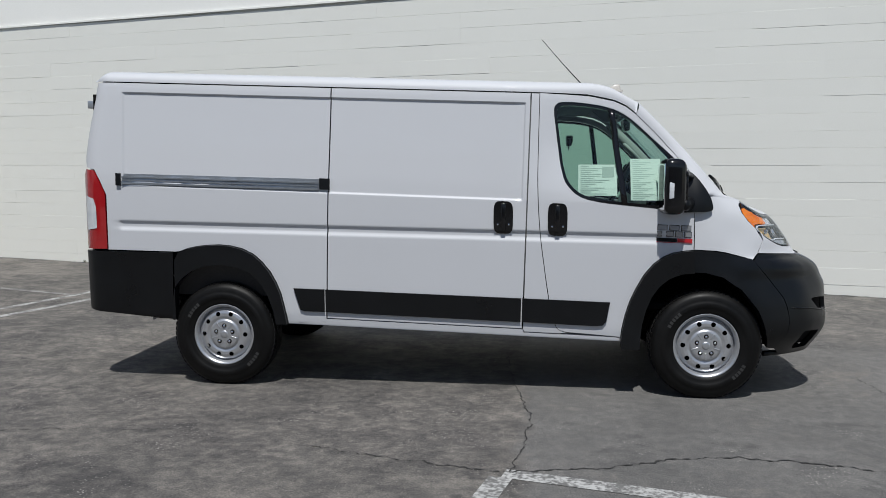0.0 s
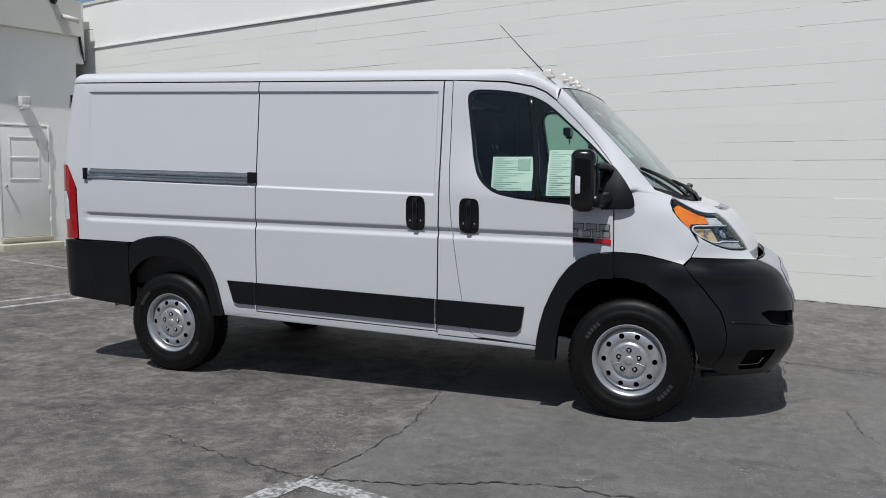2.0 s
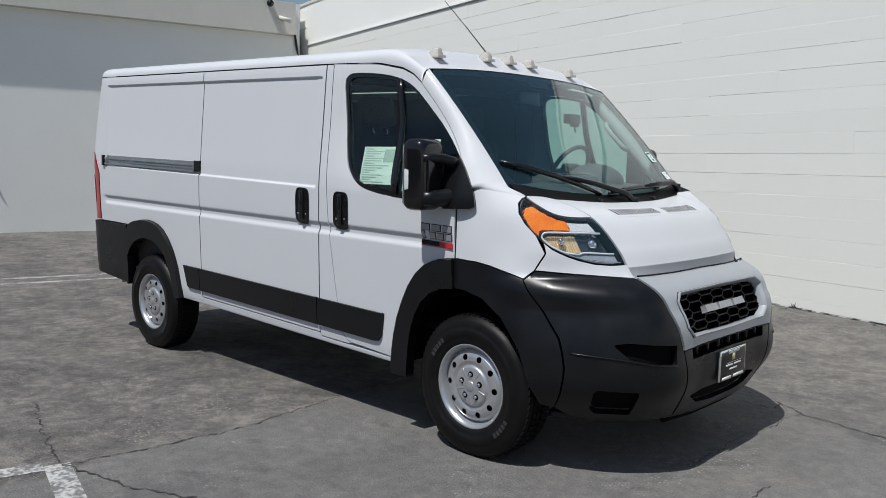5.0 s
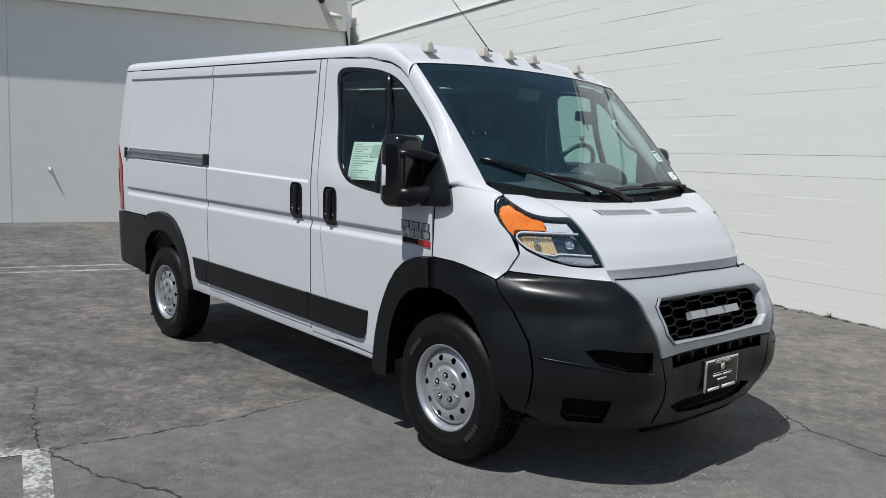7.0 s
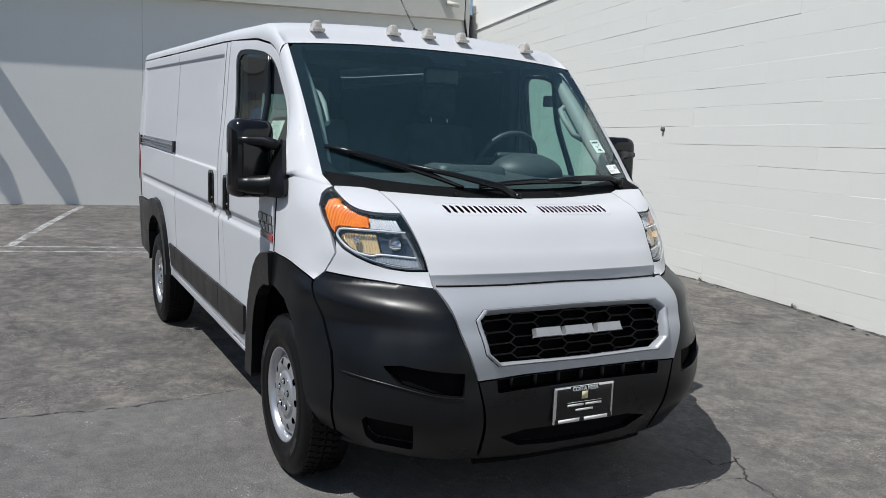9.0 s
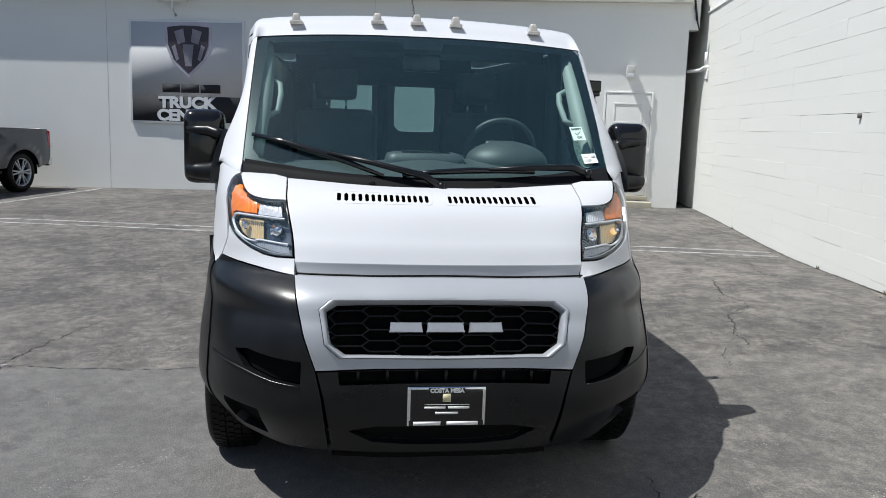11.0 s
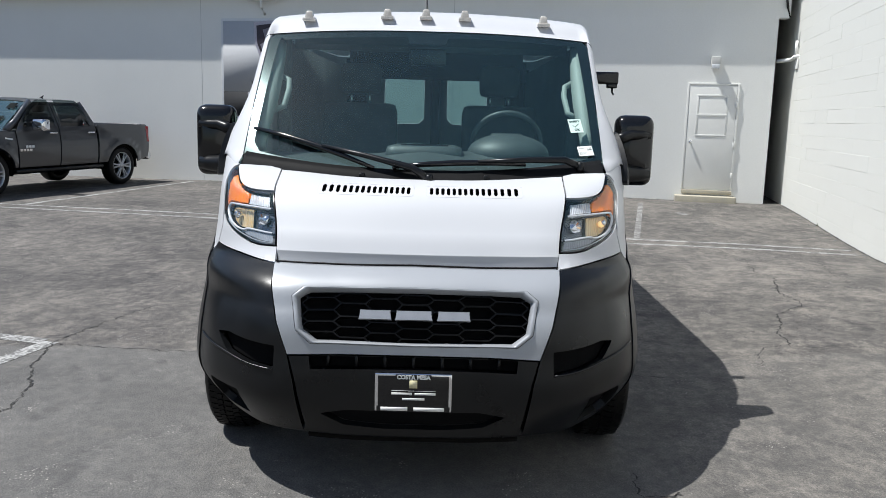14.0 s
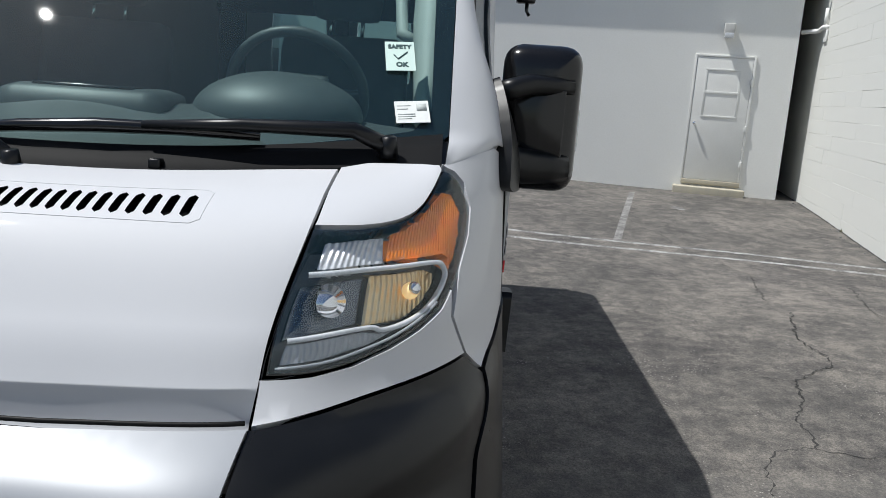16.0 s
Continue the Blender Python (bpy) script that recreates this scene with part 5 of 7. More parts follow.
part("roof_lining", bm, M_LINER, van, "grey lining under the roof")
# added dark strip hides bright slivers between roof and rear doors
bm = bmesh.new()
tail_line = min(LINING, key=lambda line: abs(line[len(line) // 2].x + 4.24))
hang = [(bm.verts.new(p - Vector((0, 0, 0.012))), bm.verts.new((p.x, p.y, 1.95))) for p in tail_line]
for a, b in zip(hang, hang[1:]):
    bm.faces.new((a[0], a[1], b[1], b[0]))
bmesh.ops.solidify(bm, geom=bm.faces[:], thickness=0.012)
part("rear_header", bm, M_UNDER, van, "added dark strip hiding light gaps over the rear doors")

# windscreen pillars: from the glass edge to the door edge
DOOR_EDGE = [(-0.508, 1.928), (-0.44, 1.862), (-0.375, 1.798), (-0.31, 1.726), (-0.243, 1.651), (-0.17, 1.563), (-0.12, 1.483), (-0.085, 1.42), (-0.04, 1.375)]
for sg in (-1, 1):
    bm = bmesh.new()
    rows = []
    n = 22
    for i in range(n + 1):
        t = i / n
        q = t * (len(DOOR_EDGE) - 1)
        j = min(int(q), len(DOOR_EDGE) - 2)
        ex = DOOR_EDGE[j][0] + (DOOR_EDGE[j + 1][0] - DOOR_EDGE[j][0]) * (q - j)
        ez = DOOR_EDGE[j][1] + (DOOR_EDGE[j + 1][1] - DOOR_EDGE[j][1]) * (q - j)
        o = Vector((ex, sg * (width(min(ex, -0.1), zb(ex, ez)) - 0.02 * max(0, ex + 0.12) / 0.08), ez))
        w = cab(1 - t * 0.995, sg * 1.0) + Vector((0, 0, 0.003))
        mid = o.lerp(w, 0.5) + Vector((0.018, sg * 0.022, 0.018))
        rows.append([bm.verts.new((1 - u) ** 2 * o + 2 * u * (1 - u) * mid + u * u * w) for u in np.linspace(0, 1, 9)])
    rows.append([bm.verts.new(Vector(nose_at(sg * (6.1 - 2.15 * u), 7.0)) + Vector((0, 0, 0.002))) for u in np.linspace(0, 1, 9)])
    rows.append([bm.verts.new(Vector(nose_at(sg * (6.1 - 2.15 * u), 6.86) - 0.007 * nose_normal(sg * (6.1 - 2.15 * u), 6.86))) for u in np.linspace(0, 1, 9)])
    for a, b in zip(rows, rows[1:]):
        for k in range(8):
            bm.faces.new((a[k], a[k + 1], b[k + 1], b[k]) if sg > 0 else (a[k + 1], a[k], b[k], b[k + 1]))
    part("windscreen_pillar", bm, M_PAINT, van)

# windscreen with its black border
def screen(off):
    def f(u, v):
        p = cab(v, u)
        return tuple(p + Vector((0.75, 0, 0.66)) * off)
    return f


SCREEN = [(-0.97, 0.0), (0.97, 0.0), (1.0, 0.03), (1.0, 0.96), (0.97, 1.0), (-0.97, 1.0), (-1.0, 0.96), (-1.0, 0.03)]
CLEAR = curve2([(-0.91, 0.065), (0, 0.045), (0.91, 0.065)], 6) + curve2([(0.95, 0.12), (0.93, 0.90), (0.90, 0.945)], 4) + curve2([(0.3, 0.955), (0.13, 0.955)], 2) + \
    [(0.115, 0.90), (-0.115, 0.90)] + curve2([(-0.13, 0.955), (-0.3, 0.955)], 2) + curve2([(-0.90, 0.945), (-0.93, 0.90), (-0.95, 0.12)], 4)
glass_ob = part("windscreen", sheet(SCREEN, screen(0.0), step=(0.09, 0.09), edge=(0.04, 0.04), gap=0.002, flange=0), M_SCREEN, van, "green tinted laminated windscreen")
glass_ob.visible_shadow = False
part("windscreen_border", sheet(SCREEN, screen(-0.004), [CLEAR], step=(0.06, 0.06), edge=(0.03, 0.03), gap=0.002, flange=0.0), M_GLOSS, van, "black enamel glass border")

# hood, cowl, grille panel, bumper centre
HOOD = [(-2.0, 4.0), (-1.0, 3.99), (0, 4.01), (1.0, 3.99), (2.0, 4.0), (2.028, 5.0), (2.045, 5.96), (2.066, 6.4), (2.11, 6.8), (1.0, 6.83), (0, 6.84), (-1.0, 6.83), (-2.11, 6.8), (-2.066, 6.4), (-2.045, 5.96), (-2.028, 5.0)]
VENTS = [(sgn * (0.17 + (1.36 - 0.17) * k / 14), sgn) for sgn in (-1, 1) for k in range(15)]


def slot(s0, v0, v1, half):
    return [(s0 - half, v0 + 0.03), (s0, v0), (s0 + half, v0 + 0.03), (s0 + half, v1 - 0.03), (s0, v1), (s0 - half, v1 - 0.03)]


SLOTS = [slot(s_, 6.01, 6.29, 0.0165) for s_, _ in VENTS]


def hood_skin(s_, v):
    """The hood's skin, tucked under below its leading crease."""
    d = max(0.0, 4.32 - v) / 0.34
    return tuple(nose_at(s_, v) - nose_normal(s_, v) * 0.034 * d * d / (d + 0.03))


HOOD_V = [4.05, 4.11, 4.16, 4.2, 4.24, 4.27, 4.29, 4.31, 4.33, 4.36, 4.42] + list(np.arange(4.5, 5.9, 0.1)) + [5.9, 5.96, 6.05, 6.15, 6.25, 6.34, 6.4, 6.5, 6.6, 6.7, 6.78]
hood = part("hood", sheet(HOOD, hood_skin, SLOTS, edge=(0.05, 0.04), flange=0.015, grid=False, aspect=2.0, hole_rims=False, extra=[(s_, v) for s_ in np.arange(-1.98, 1.981, 0.0901) for v in HOOD_V]), M_PAINT, van)
for sgn in (-1, 1):
    bead = [(0.09, 5.98), (0.09, 6.34), (0.13, 6.38), (1.40, 6.38), (1.44, 6.34), (1.44, 5.98), (1.40, 5.93), (0.13, 5.93)]
    part("vent_bead", tube(bmesh.new(), [hood_skin(sgn * p_, v_) for p_, v_ in dense(bead, (0.05, 0.05))], 0.0009, 6, close=True), M_PAINT, hood)
# black sheet paints the shade seen through the slots
part("vent_shadow", sheet([(-1.5, 5.9), (1.5, 5.9), (1.5, 6.4), (-1.5, 6.4)], nose(-0.03), step=(0.2, 0.1), edge=(0.1, 0.1), gap=0, flange=0), M_DEEP, hood, "near-black sheet put in as shade under the hood slots")

COWLP = [(-2.6, 6.72), (-2.0, 6.83), (0, 6.86), (2.0, 6.83), (2.6, 6.72), (3.3, 6.9), (3.5, 7.0), (-3.5, 7.0), (-3.3, 6.9)]
part("cowl", sheet(COWLP, nose(-0.012), step=(0.2, 0.05), edge=(0.05, 0.03), gap=0, flange=0.02), M_BLACK, van, "black plastic cowl under the windscreen")
bm = bmesh.new()
rows = []
for u in np.linspace(-1, 1, 41):
    a = cab(0.02, u) + Vector((-0.004, 0, -0.006))
    b = Vector(nose_at(u * 3.55, 6.86)) + Vector((0, 0, -0.014))
    b.y = a.y * 0.99
    rows.append([bm.verts.new(a), bm.verts.new(a.lerp(b, 0.5) + Vector((0, 0, -0.012))), bm.verts.new(b)])
for a, b in zip(rows, rows[1:]):
    for k in range(2):
        bm.faces.new((a[k], a[k + 1], b[k + 1], b[k]))
bmesh.ops.recalc_face_normals(bm, faces=bm.faces[:])
part("cowl_tray", bm, M_BLACK, van, "black plastic scuttle tray")

bm = bmesh.new()
rows = []
for u in np.linspace(-0.985, 0.985, 61):
    a = cab(0.05 - 0.02 * abs(u) ** 6, u) + Vector((0.75, 0, 0.66)).normalized() * 0.006
    s_ = float(np.interp(abs(a.y), (0, 0.3, 0.632, 0.797, 0.873), (0, 1, 2, 3, 4))) * (1 if u >= 0 else -1)
    b = Vector(nose_at(s_, 6.86)) + Vector((0, 0, -0.003))
    dip = Vector((0, 0, -0.012))
    rows.append([bm.verts.new(q) for q in (a + Vector((-0.004, 0, -0.006)), a, a.lerp(b, 0.3) + dip * 0.6, a.lerp(b, 0.65) + dip, b)])
for a, b in zip(rows, rows[1:]):
    for k in range(4):
        bm.faces.new((a[k], b[k], b[k + 1], a[k + 1]))
bmesh.ops.recalc_face_normals(bm, faces=bm.faces[:])
if sum(f.normal.z for f in bm.faces) < 0:
    bmesh.ops.reverse_faces(bm, faces=bm.faces[:])
cowl_panel = part("cowl_panel", bm, M_COWL, van, "black grained cowl panel at the foot of the windscreen")
for y in (-0.28, 0.3):
    a = cab(0.015, y / 0.872) + Vector((0.02, 0, -0.004))
    part("washer_jet", box(bmesh.new(), (a.x - 0.014, y - 0.012, a.z - 0.01), (a.x + 0.014, y + 0.012, a.z + 0.012), bevel=0.005), M_BLACK, cowl_panel)

GP = [(-2.0, 3.95), (-1.0, 3.93), (0, 3.96), (1.0, 3.93), (2.0, 3.95), (1.96, 3.6), (1.85, 2.8), (1.7, 2.07), (0.9, 2.1), (0, 2.11), (-0.9, 2.1), (-1.7, 2.07), (-1.85, 2.8), (-1.96, 3.6)]
HOLE = [(-1.42, 3.47), (0, 3.5), (1.42, 3.47), (1.56, 3.3), (1.5, 2.65), (1.32, 2.4), (0, 2.38), (-1.32, 2.4), (-1.5, 2.65), (-1.56, 3.3)]
LIP = [(p * 1.05, 2.95 + (v - 2.95) * 1.10) for p, v in HOLE]


def grille_skin(s_, v):
    """The panel stands a little proud of the bumper."""
    return tuple(nose_at(s_, v) + nose_normal(s_, v) * 0.007)


surround = part("grille_surround", sheet(GP, grille_skin, [LIP], step=(0.1, 0.08), edge=(0.04, 0.03), flange=0.02), M_SILVERWHITE, van, "satin white grille surround")
# black bar paints the shadow line under the hood's edge
part("hood_seal", tube(bmesh.new(), [Vector(grille_skin(s_, float(np.interp(abs(s_), (0, 1, 1.99), (3.978, 3.952, 3.968))))) + Vector((0, 0, 0.003)) for s_ in np.linspace(-1.97, 1.97, 61)], 0.0042, 8), M_RUBBER, van, "thin black strip standing in for the hood gap's shadow")
bm = bmesh.new()
ring1 = dense(LIP, (0.04, 0.03))
loops = []
for sc, off in ((1.0, 0.010), (0.985, 0.016), (0.965, 0.012), (0.95, -0.01), (0.945, -0.035)):
    loops.append([bm.verts.new(nose(off)(p * sc, 2.95 + (v - 2.95) * sc * (1 if sc > 0.99 else 0.985))) for p, v in ring1])
for a, b in zip(loops, loops[1:]):
    for k in range(len(a)):
        bm.faces.new((a[k], a[(k + 1) % len(a)], b[(k + 1) % len(a)], b[k]))
bmesh.ops.recalc_face_normals(bm, faces=bm.faces[:])
part("grille_rim", bm, M_SILVERWHITE, surround)
# near-black backing gives the shade behind the honeycomb bars
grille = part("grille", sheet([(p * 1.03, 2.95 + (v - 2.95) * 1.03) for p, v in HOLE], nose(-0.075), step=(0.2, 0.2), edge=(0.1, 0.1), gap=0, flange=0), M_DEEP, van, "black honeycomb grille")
bm = bmesh.new()
ha, hc, hh = 0.165, 0.09, 0.125
segs = set()
for r in range(-1, 12):
    for c in range(-5, 6):
        cx, cy = c * 2 * (2 * ha + hc) + (2 * ha + hc if r % 2 else 0), 2.33 + r * hh
        pts = [(cx - ha, cy + hh), (cx + ha, cy + hh), (cx + ha + hc, cy), (cx + ha, cy - hh), (cx - ha, cy - hh), (cx - ha - hc, cy)]
        for a, b in zip(pts, pts[1:] + pts[:1]):
            key = tuple(sorted(((round(a[0], 2), round(a[1], 3)), (round(b[0], 2), round(b[1], 3)))))
            segs.add(key)
for a, b in sorted(segs):
    m = ((a[0] + b[0]) / 2, (a[1] + b[1]) / 2)
    if inside(m, HOLE):
        fr, bk = nose(-0.028), nose(-0.068)
        d = Vector((b[0] - a[0], (b[1] - a[1]) * 0.6)).normalized()
        nrm = Vector((-d.y, d.x)) * 0.0095
        q = [(a[0] + nrm.x, a[1] + nrm.y * 1.7), (b[0] + nrm.x, b[1] + nrm.y * 1.7), (b[0] - nrm.x, b[1] - nrm.y * 1.7), (a[0] - nrm.x, a[1] - nrm.y * 1.7)]
        vf, vb = [bm.verts.new(fr(*p)) for p in q], [bm.verts.new(bk(*p)) for p in q]
        bm.faces.new(vf)
        for i in range(4):
            bm.faces.new((vf[i], vb[i], vb[(i + 1) % 4], vf[(i + 1) % 4]))
bmesh.ops.recalc_face_normals(bm, faces=bm.faces[:])
part("honeycomb", bm, M_GRILLE, grille, "gloss black honeycomb bars", smooth=False)
# maker's mark: three plain chrome blocks
for s0, s1 in ((-0.76, -0.30), (-0.27, 0.25), (0.29, 0.76)):
    ed = [(s0, 2.86), (s0 + 0.02, 3.09), (s1 - 0.02, 3.09), (s1, 2.86)]
    part("grille_emblem", sheet(ed, nose(0.006), step=(0.1, 0.05), edge=(0.05, 0.05), gap=0.004, flange=0.03), M_EMBLEM, grille, "plain silver emblem block", smooth=False)

CENTRE = [(-1.69, 2.05), (-0.9, 2.08), (0, 2.09), (0.9, 2.08), (1.69, 2.05), (1.6, 1.45), (1.49, 0.35), (1.49, 0.0), (-1.49, 0.0), (-1.49, 0.35), (-1.6, 1.45)]
SLOTC = [(-1.4, 2.03), (0, 2.06), (1.4, 2.03), (1.38, 1.75), (0, 1.8), (-1.38, 1.75)]
SCOOP = [(-1.25, 0.62), (-0.9, 0.72), (0.9, 0.72), (1.25, 0.62), (0.95, 0.36), (0.4, 0.28), (-0.4, 0.28), (-0.95, 0.36)]
centre = part("bumper_centre", sheet(CENTRE, nose(0.0), [SLOTC, SCOOP], step=NOSE_STEP, edge=NOSE_EDGE, flange=0.03), M_BLACK, van, "black grained bumper centre")
# slot and scoop floors carry their shade as near-black colour
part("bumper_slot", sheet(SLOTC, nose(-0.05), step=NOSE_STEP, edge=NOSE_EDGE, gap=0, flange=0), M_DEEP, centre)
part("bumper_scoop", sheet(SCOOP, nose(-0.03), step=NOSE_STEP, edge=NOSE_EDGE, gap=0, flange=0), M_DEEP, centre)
for s_ in np.linspace(-1.15, 1.15, 7):
    bm = bmesh.new()
    a, b = Vector(nose(-0.01)(s_, 1.8)), Vector(nose(-0.01)(s_, 2.05))
    box(bm, (a.x - 0.03, a.y - 0.006, a.z), (a.x, a.y + 0.006, b.z + 0.01))
    part("slot_fin", bm, M_BLACK, centre)
bm = bmesh.new()
tube(bm, [nose(-0.02)(s_, 0.0) for s_ in np.linspace(-4.2, 4.2, 40)], 0.02, 8)
part("bumper_lip", bm, M_BLACK, van, "black lower bumper lip")
# added black sheet; stops daylight leaking through the nose panel gaps
part("inner_shell", sheet([(-4.3, 0.1), (4.3, 0.1), (4.3, 6.2), (3.4, 6.8), (-3.4, 6.8), (-4.3, 6.2)], nose(-0.09), step=(0.25, 0.25), edge=(0.15, 0.15), gap=0, flange=0), M_DEEP, van, "added black sheet blocking light behind the nose panels")
# splitter below, behind the lip
bm = bmesh.new()
tube(bm, [Vector(nose_at(s_, 0.0)) + Vector((-0.06, 0, -0.03)) for s_ in np.linspace(-1.45, 1.45, 24)], 0.02, 8)
part("air_dam", bm, M_UNDER, van)

# number plate holder with a dealer insert
plate = part("plate_frame", box(bmesh.new(), (0.897, -0.153, 0.412), (0.914, 0.158, 0.572), bevel=0.006), M_CHROME, van, "silver plate frame with black dealer insert")
part("plate_insert", box(bmesh.new(), (0.902, -0.140, 0.432), (0.9155, 0.145, 0.562), bevel=0.002), M_GLOSS, plate)
part("frame_band", box(bmesh.new(), (0.902, -0.145, 0.414), (0.9157, 0.150, 0.436), bevel=0.002), M_GLOSS, plate)
part("frame_tab", box(bmesh.new(), (0.902, -0.07, 0.547), (0.9162, 0.075, 0.568), bevel=0.002), M_GLOSS, plate)
M_WHITE = material("white_print", (0.78, 0.78, 0.76), 0.5, second=(0.74, 0.74, 0.72), scale=30, fine=100)
M_GOLD = material("pale_gold_print", (0.55, 0.50, 0.28), 0.5, second=(0.6, 0.56, 0.4), scale=60, fine=100)


FACE = lambda x, y, z: Matrix.Translation((x, y, z)) @ pose(0, 0, 0, 90, 0, 90)
lettering("frame_text", "COSTA MESA", 0.0225, FACE(0.9168, 0.003, 0.557), M_WHITE, plate, bold=0.001)
for y0, y1 in ((-0.128, -0.02), (0.004, 0.128)):
    part("frame_bar", box(bmesh.new(), (0.9155, y0, 0.417), (0.9168, y1, 0.432)), M_WHITE, plate)
part("insert_bar", box(bmesh.new(), (0.9153, -0.085, 0.484), (0.9162, -0.002, 0.493)), M_WHITE, plate)
part("insert_bar", box(bmesh.new(), (0.9153, 0.008, 0.484), (0.9162, 0.092, 0.493)), M_WHITE, plate)
part("insert_bar", box(bmesh.new(), (0.9153, -0.042, 0.462), (0.9162, 0.048, 0.471)), M_WHITE, plate)
part("insert_mark", box(bmesh.new(), (0.9153, -0.014, 0.512), (0.9162, 0.018, 0.545)), M_GOLD, plate)
part("insert_bar", box(bmesh.new(), (0.9153, -0.085, 0.5), (0.916, 0.092, 0.5015)), M_WHITE, plate)

# door badge: plain shapes in its colours
BADGE = [(-0.366 + k * 0.078, -0.366 + k * 0.078 + 0.060, 1.203, 1.236, M_BADGE, "badge_block") for k in range(3)] + \
    [(-0.366 + k * 0.0585, -0.366 + k * 0.0585 + (0.026 if k == 0 else 0.044), 1.160, 1.194, M_BADGE, "badge_block") for k in range(4)] + \
    [(-0.372, -0.238, 1.124, 1.150, M_GLOSS, "badge_bar"), (-0.236, -0.138, 1.124, 1.150, M_REDBADGE, "badge_bar"), (-0.372, -0.138, 1.119, 1.124, M_REDBADGE, "badge_bar")]
for x0, x1, b0, b1, mt, nm in BADGE:
    for sg in (-1, 1):
        if nm == "badge_block":
            part("badge_edge", sheet([(x0 - 0.0025, b0 - 0.0025), (x1 + 0.0025, b0 - 0.0025), (x1 + 0.0025, b1 + 0.0025), (x0 - 0.0025, b1 + 0.0025)], side(sg, 0.003), step=(0.02, 0.02), edge=(0.02, 0.02), gap=0, flange=0.005), M_GLOSS, van, "dark badge outline", smooth=False)
        part(nm, sheet([(x0, b0), (x1, b0), (x1, b1), (x0, b1)], side(sg, 0.006), step=(0.02, 0.02), edge=(0.02, 0.02), gap=0.001, flange=0.008), mt, van, "plain chrome and red door badge", smooth=False)

# mirrors
def mirror(sg):
    base = [(-0.20, 1.268)] + curve2([(-0.035, 1.274), (-0.014, 1.283), (-0.008, 1.302), (-0.022, 1.36), (-0.062, 1.432), (-0.118, 1.505), (-0.15, 1.532), (-0.175, 1.535)], 3) + [(-0.20, 1.52)]
    mi = part("door_mirror", sheet(B(base), lambda x, b: (x, sg * (width(min(x, -0.12), b) + 0.02 - 0.12 * max(0, x + 0.12) - 2.0 * max(0, x + 0.10) ** 2), zw(x, b)), step=(0.03, 0.03), edge=(0.015, 0.015), gap=0, flange=0.06), M_BLACK, van, "large black door mirror")
    for z, r in ((1.522, 0.027), (1.322, 0.046)):
        bm = bmesh.new()
        tube(bm, [(-0.16, sg * 0.985, z - (z - 1.40) * 0.2), (-0.168, sg * 1.02, z - (z - 1.40) * 0.1), (-0.195, sg * 1.06, z), (-0.215, sg * 1.12, z), (-0.222, sg * 1.17, z)], [r, r, r, r * 0.9, r * 0.7], 10)
        part("mirror_arm", bm, M_BLACK, mi)
    bm = bmesh.new()
    box(bm, (-0.08, -0.10, -0.183), (0.06, 0.10, 0.183), bevel=0.062, seg=6)
    for v in bm.verts:
        if v.co.x > 0:
            v.co.x += 0.016 * (1 - (v.co.z / 0.2) ** 2)
    bmesh.ops.transform(bm, matrix=pose(-0.285, sg * 1.096, 1.44, 0, 0, sg * -6), verts=bm.verts[:])
    part("mirror_housing", bm, M_GLOSS, mi, "gloss black mirror housing")
    for zr in (0.092, -0.105):
        bm = box(bmesh.new(), (-0.05, -0.074, zr - 0.006), (0.0705, 0.074, zr + 0.006), bevel=0.006)
        bmesh.ops.transform(bm, matrix=pose(-0.285, sg * 1.096, 1.44, 0, 0, sg * -6), verts=bm.verts[:])
        part("housing_rib", bm, M_GLOSS, mi)
    bm = box(bmesh.new(), (-0.003, -0.062, -0.085), (0.012, 0.062, 0.085), bevel=0.004)
    bmesh.ops.transform(bm, matrix=pose(-0.216, sg * 1.09, 1.43, 0, 0, sg * -6), verts=bm.verts[:])
    part("housing_panel", bm, M_GLOSS, mi)
    bm = box(bmesh.new(), (-0.026, -0.006, -0.055), (0.02, 0.010, 0.055), bevel=0.007)
    bmesh.ops.transform(bm, matrix=pose(-0.30, sg * 1.192, 1.415, 0, 0, sg * -6), verts=bm.verts[:])
    part("side_repeater", bm, M_CLEAR, mi, "clear side repeater lens")
    bm = box(bmesh.new(), (-0.006, -0.08, -0.15), (0.0, 0.08, 0.15), bevel=0.002)
    bmesh.ops.transform(bm, matrix=pose(-0.358, sg * 1.10, 1.44, 0, 0, sg * -6), verts=bm.verts[:])
    part("mirror_glass", bm, M_CHROME, mi, "mirror glass")


mirror(-1), mirror(1)

# roof marker lamps and aerial
M_SMOKE = material("clear_amber_marker", (0.40, 0.37, 0.33), 0.2, coat=1.0, second=(0.58, 0.55, 0.50), scale=40, fine=160)
for y in (-0.665, -0.232, -0.018, 0.196, 0.632):
    bm = bmesh.new()
    x, z = -0.64, 2.128 - 0.026 * (y / 0.7) ** 2
    box(bm, (x - 0.05, y - 0.026, z - 0.01), (x + 0.05, y + 0.026, z + 0.046), bevel=0.012)
    for v in bm.verts:
        t = max(0, (v.co.z - z) / 0.052)
        v.co.x = x + (v.co.x - x) * (1 - 0.68 * t) + 0.022 * t
        v.co.y = y + (v.co.y - y) * (1 - 0.4 * t)
    lampm = part("marker_lamp", bm, M_SMOKE, van, "small clear roof marker lamp")
    part("marker_base", box(bmesh.new(), (x - 0.05, y - 0.034, z - 0.012), (x + 0.06, y + 0.034, z + 0.006), bevel=0.004), M_SMOKE, lampm)
bm = bmesh.new()
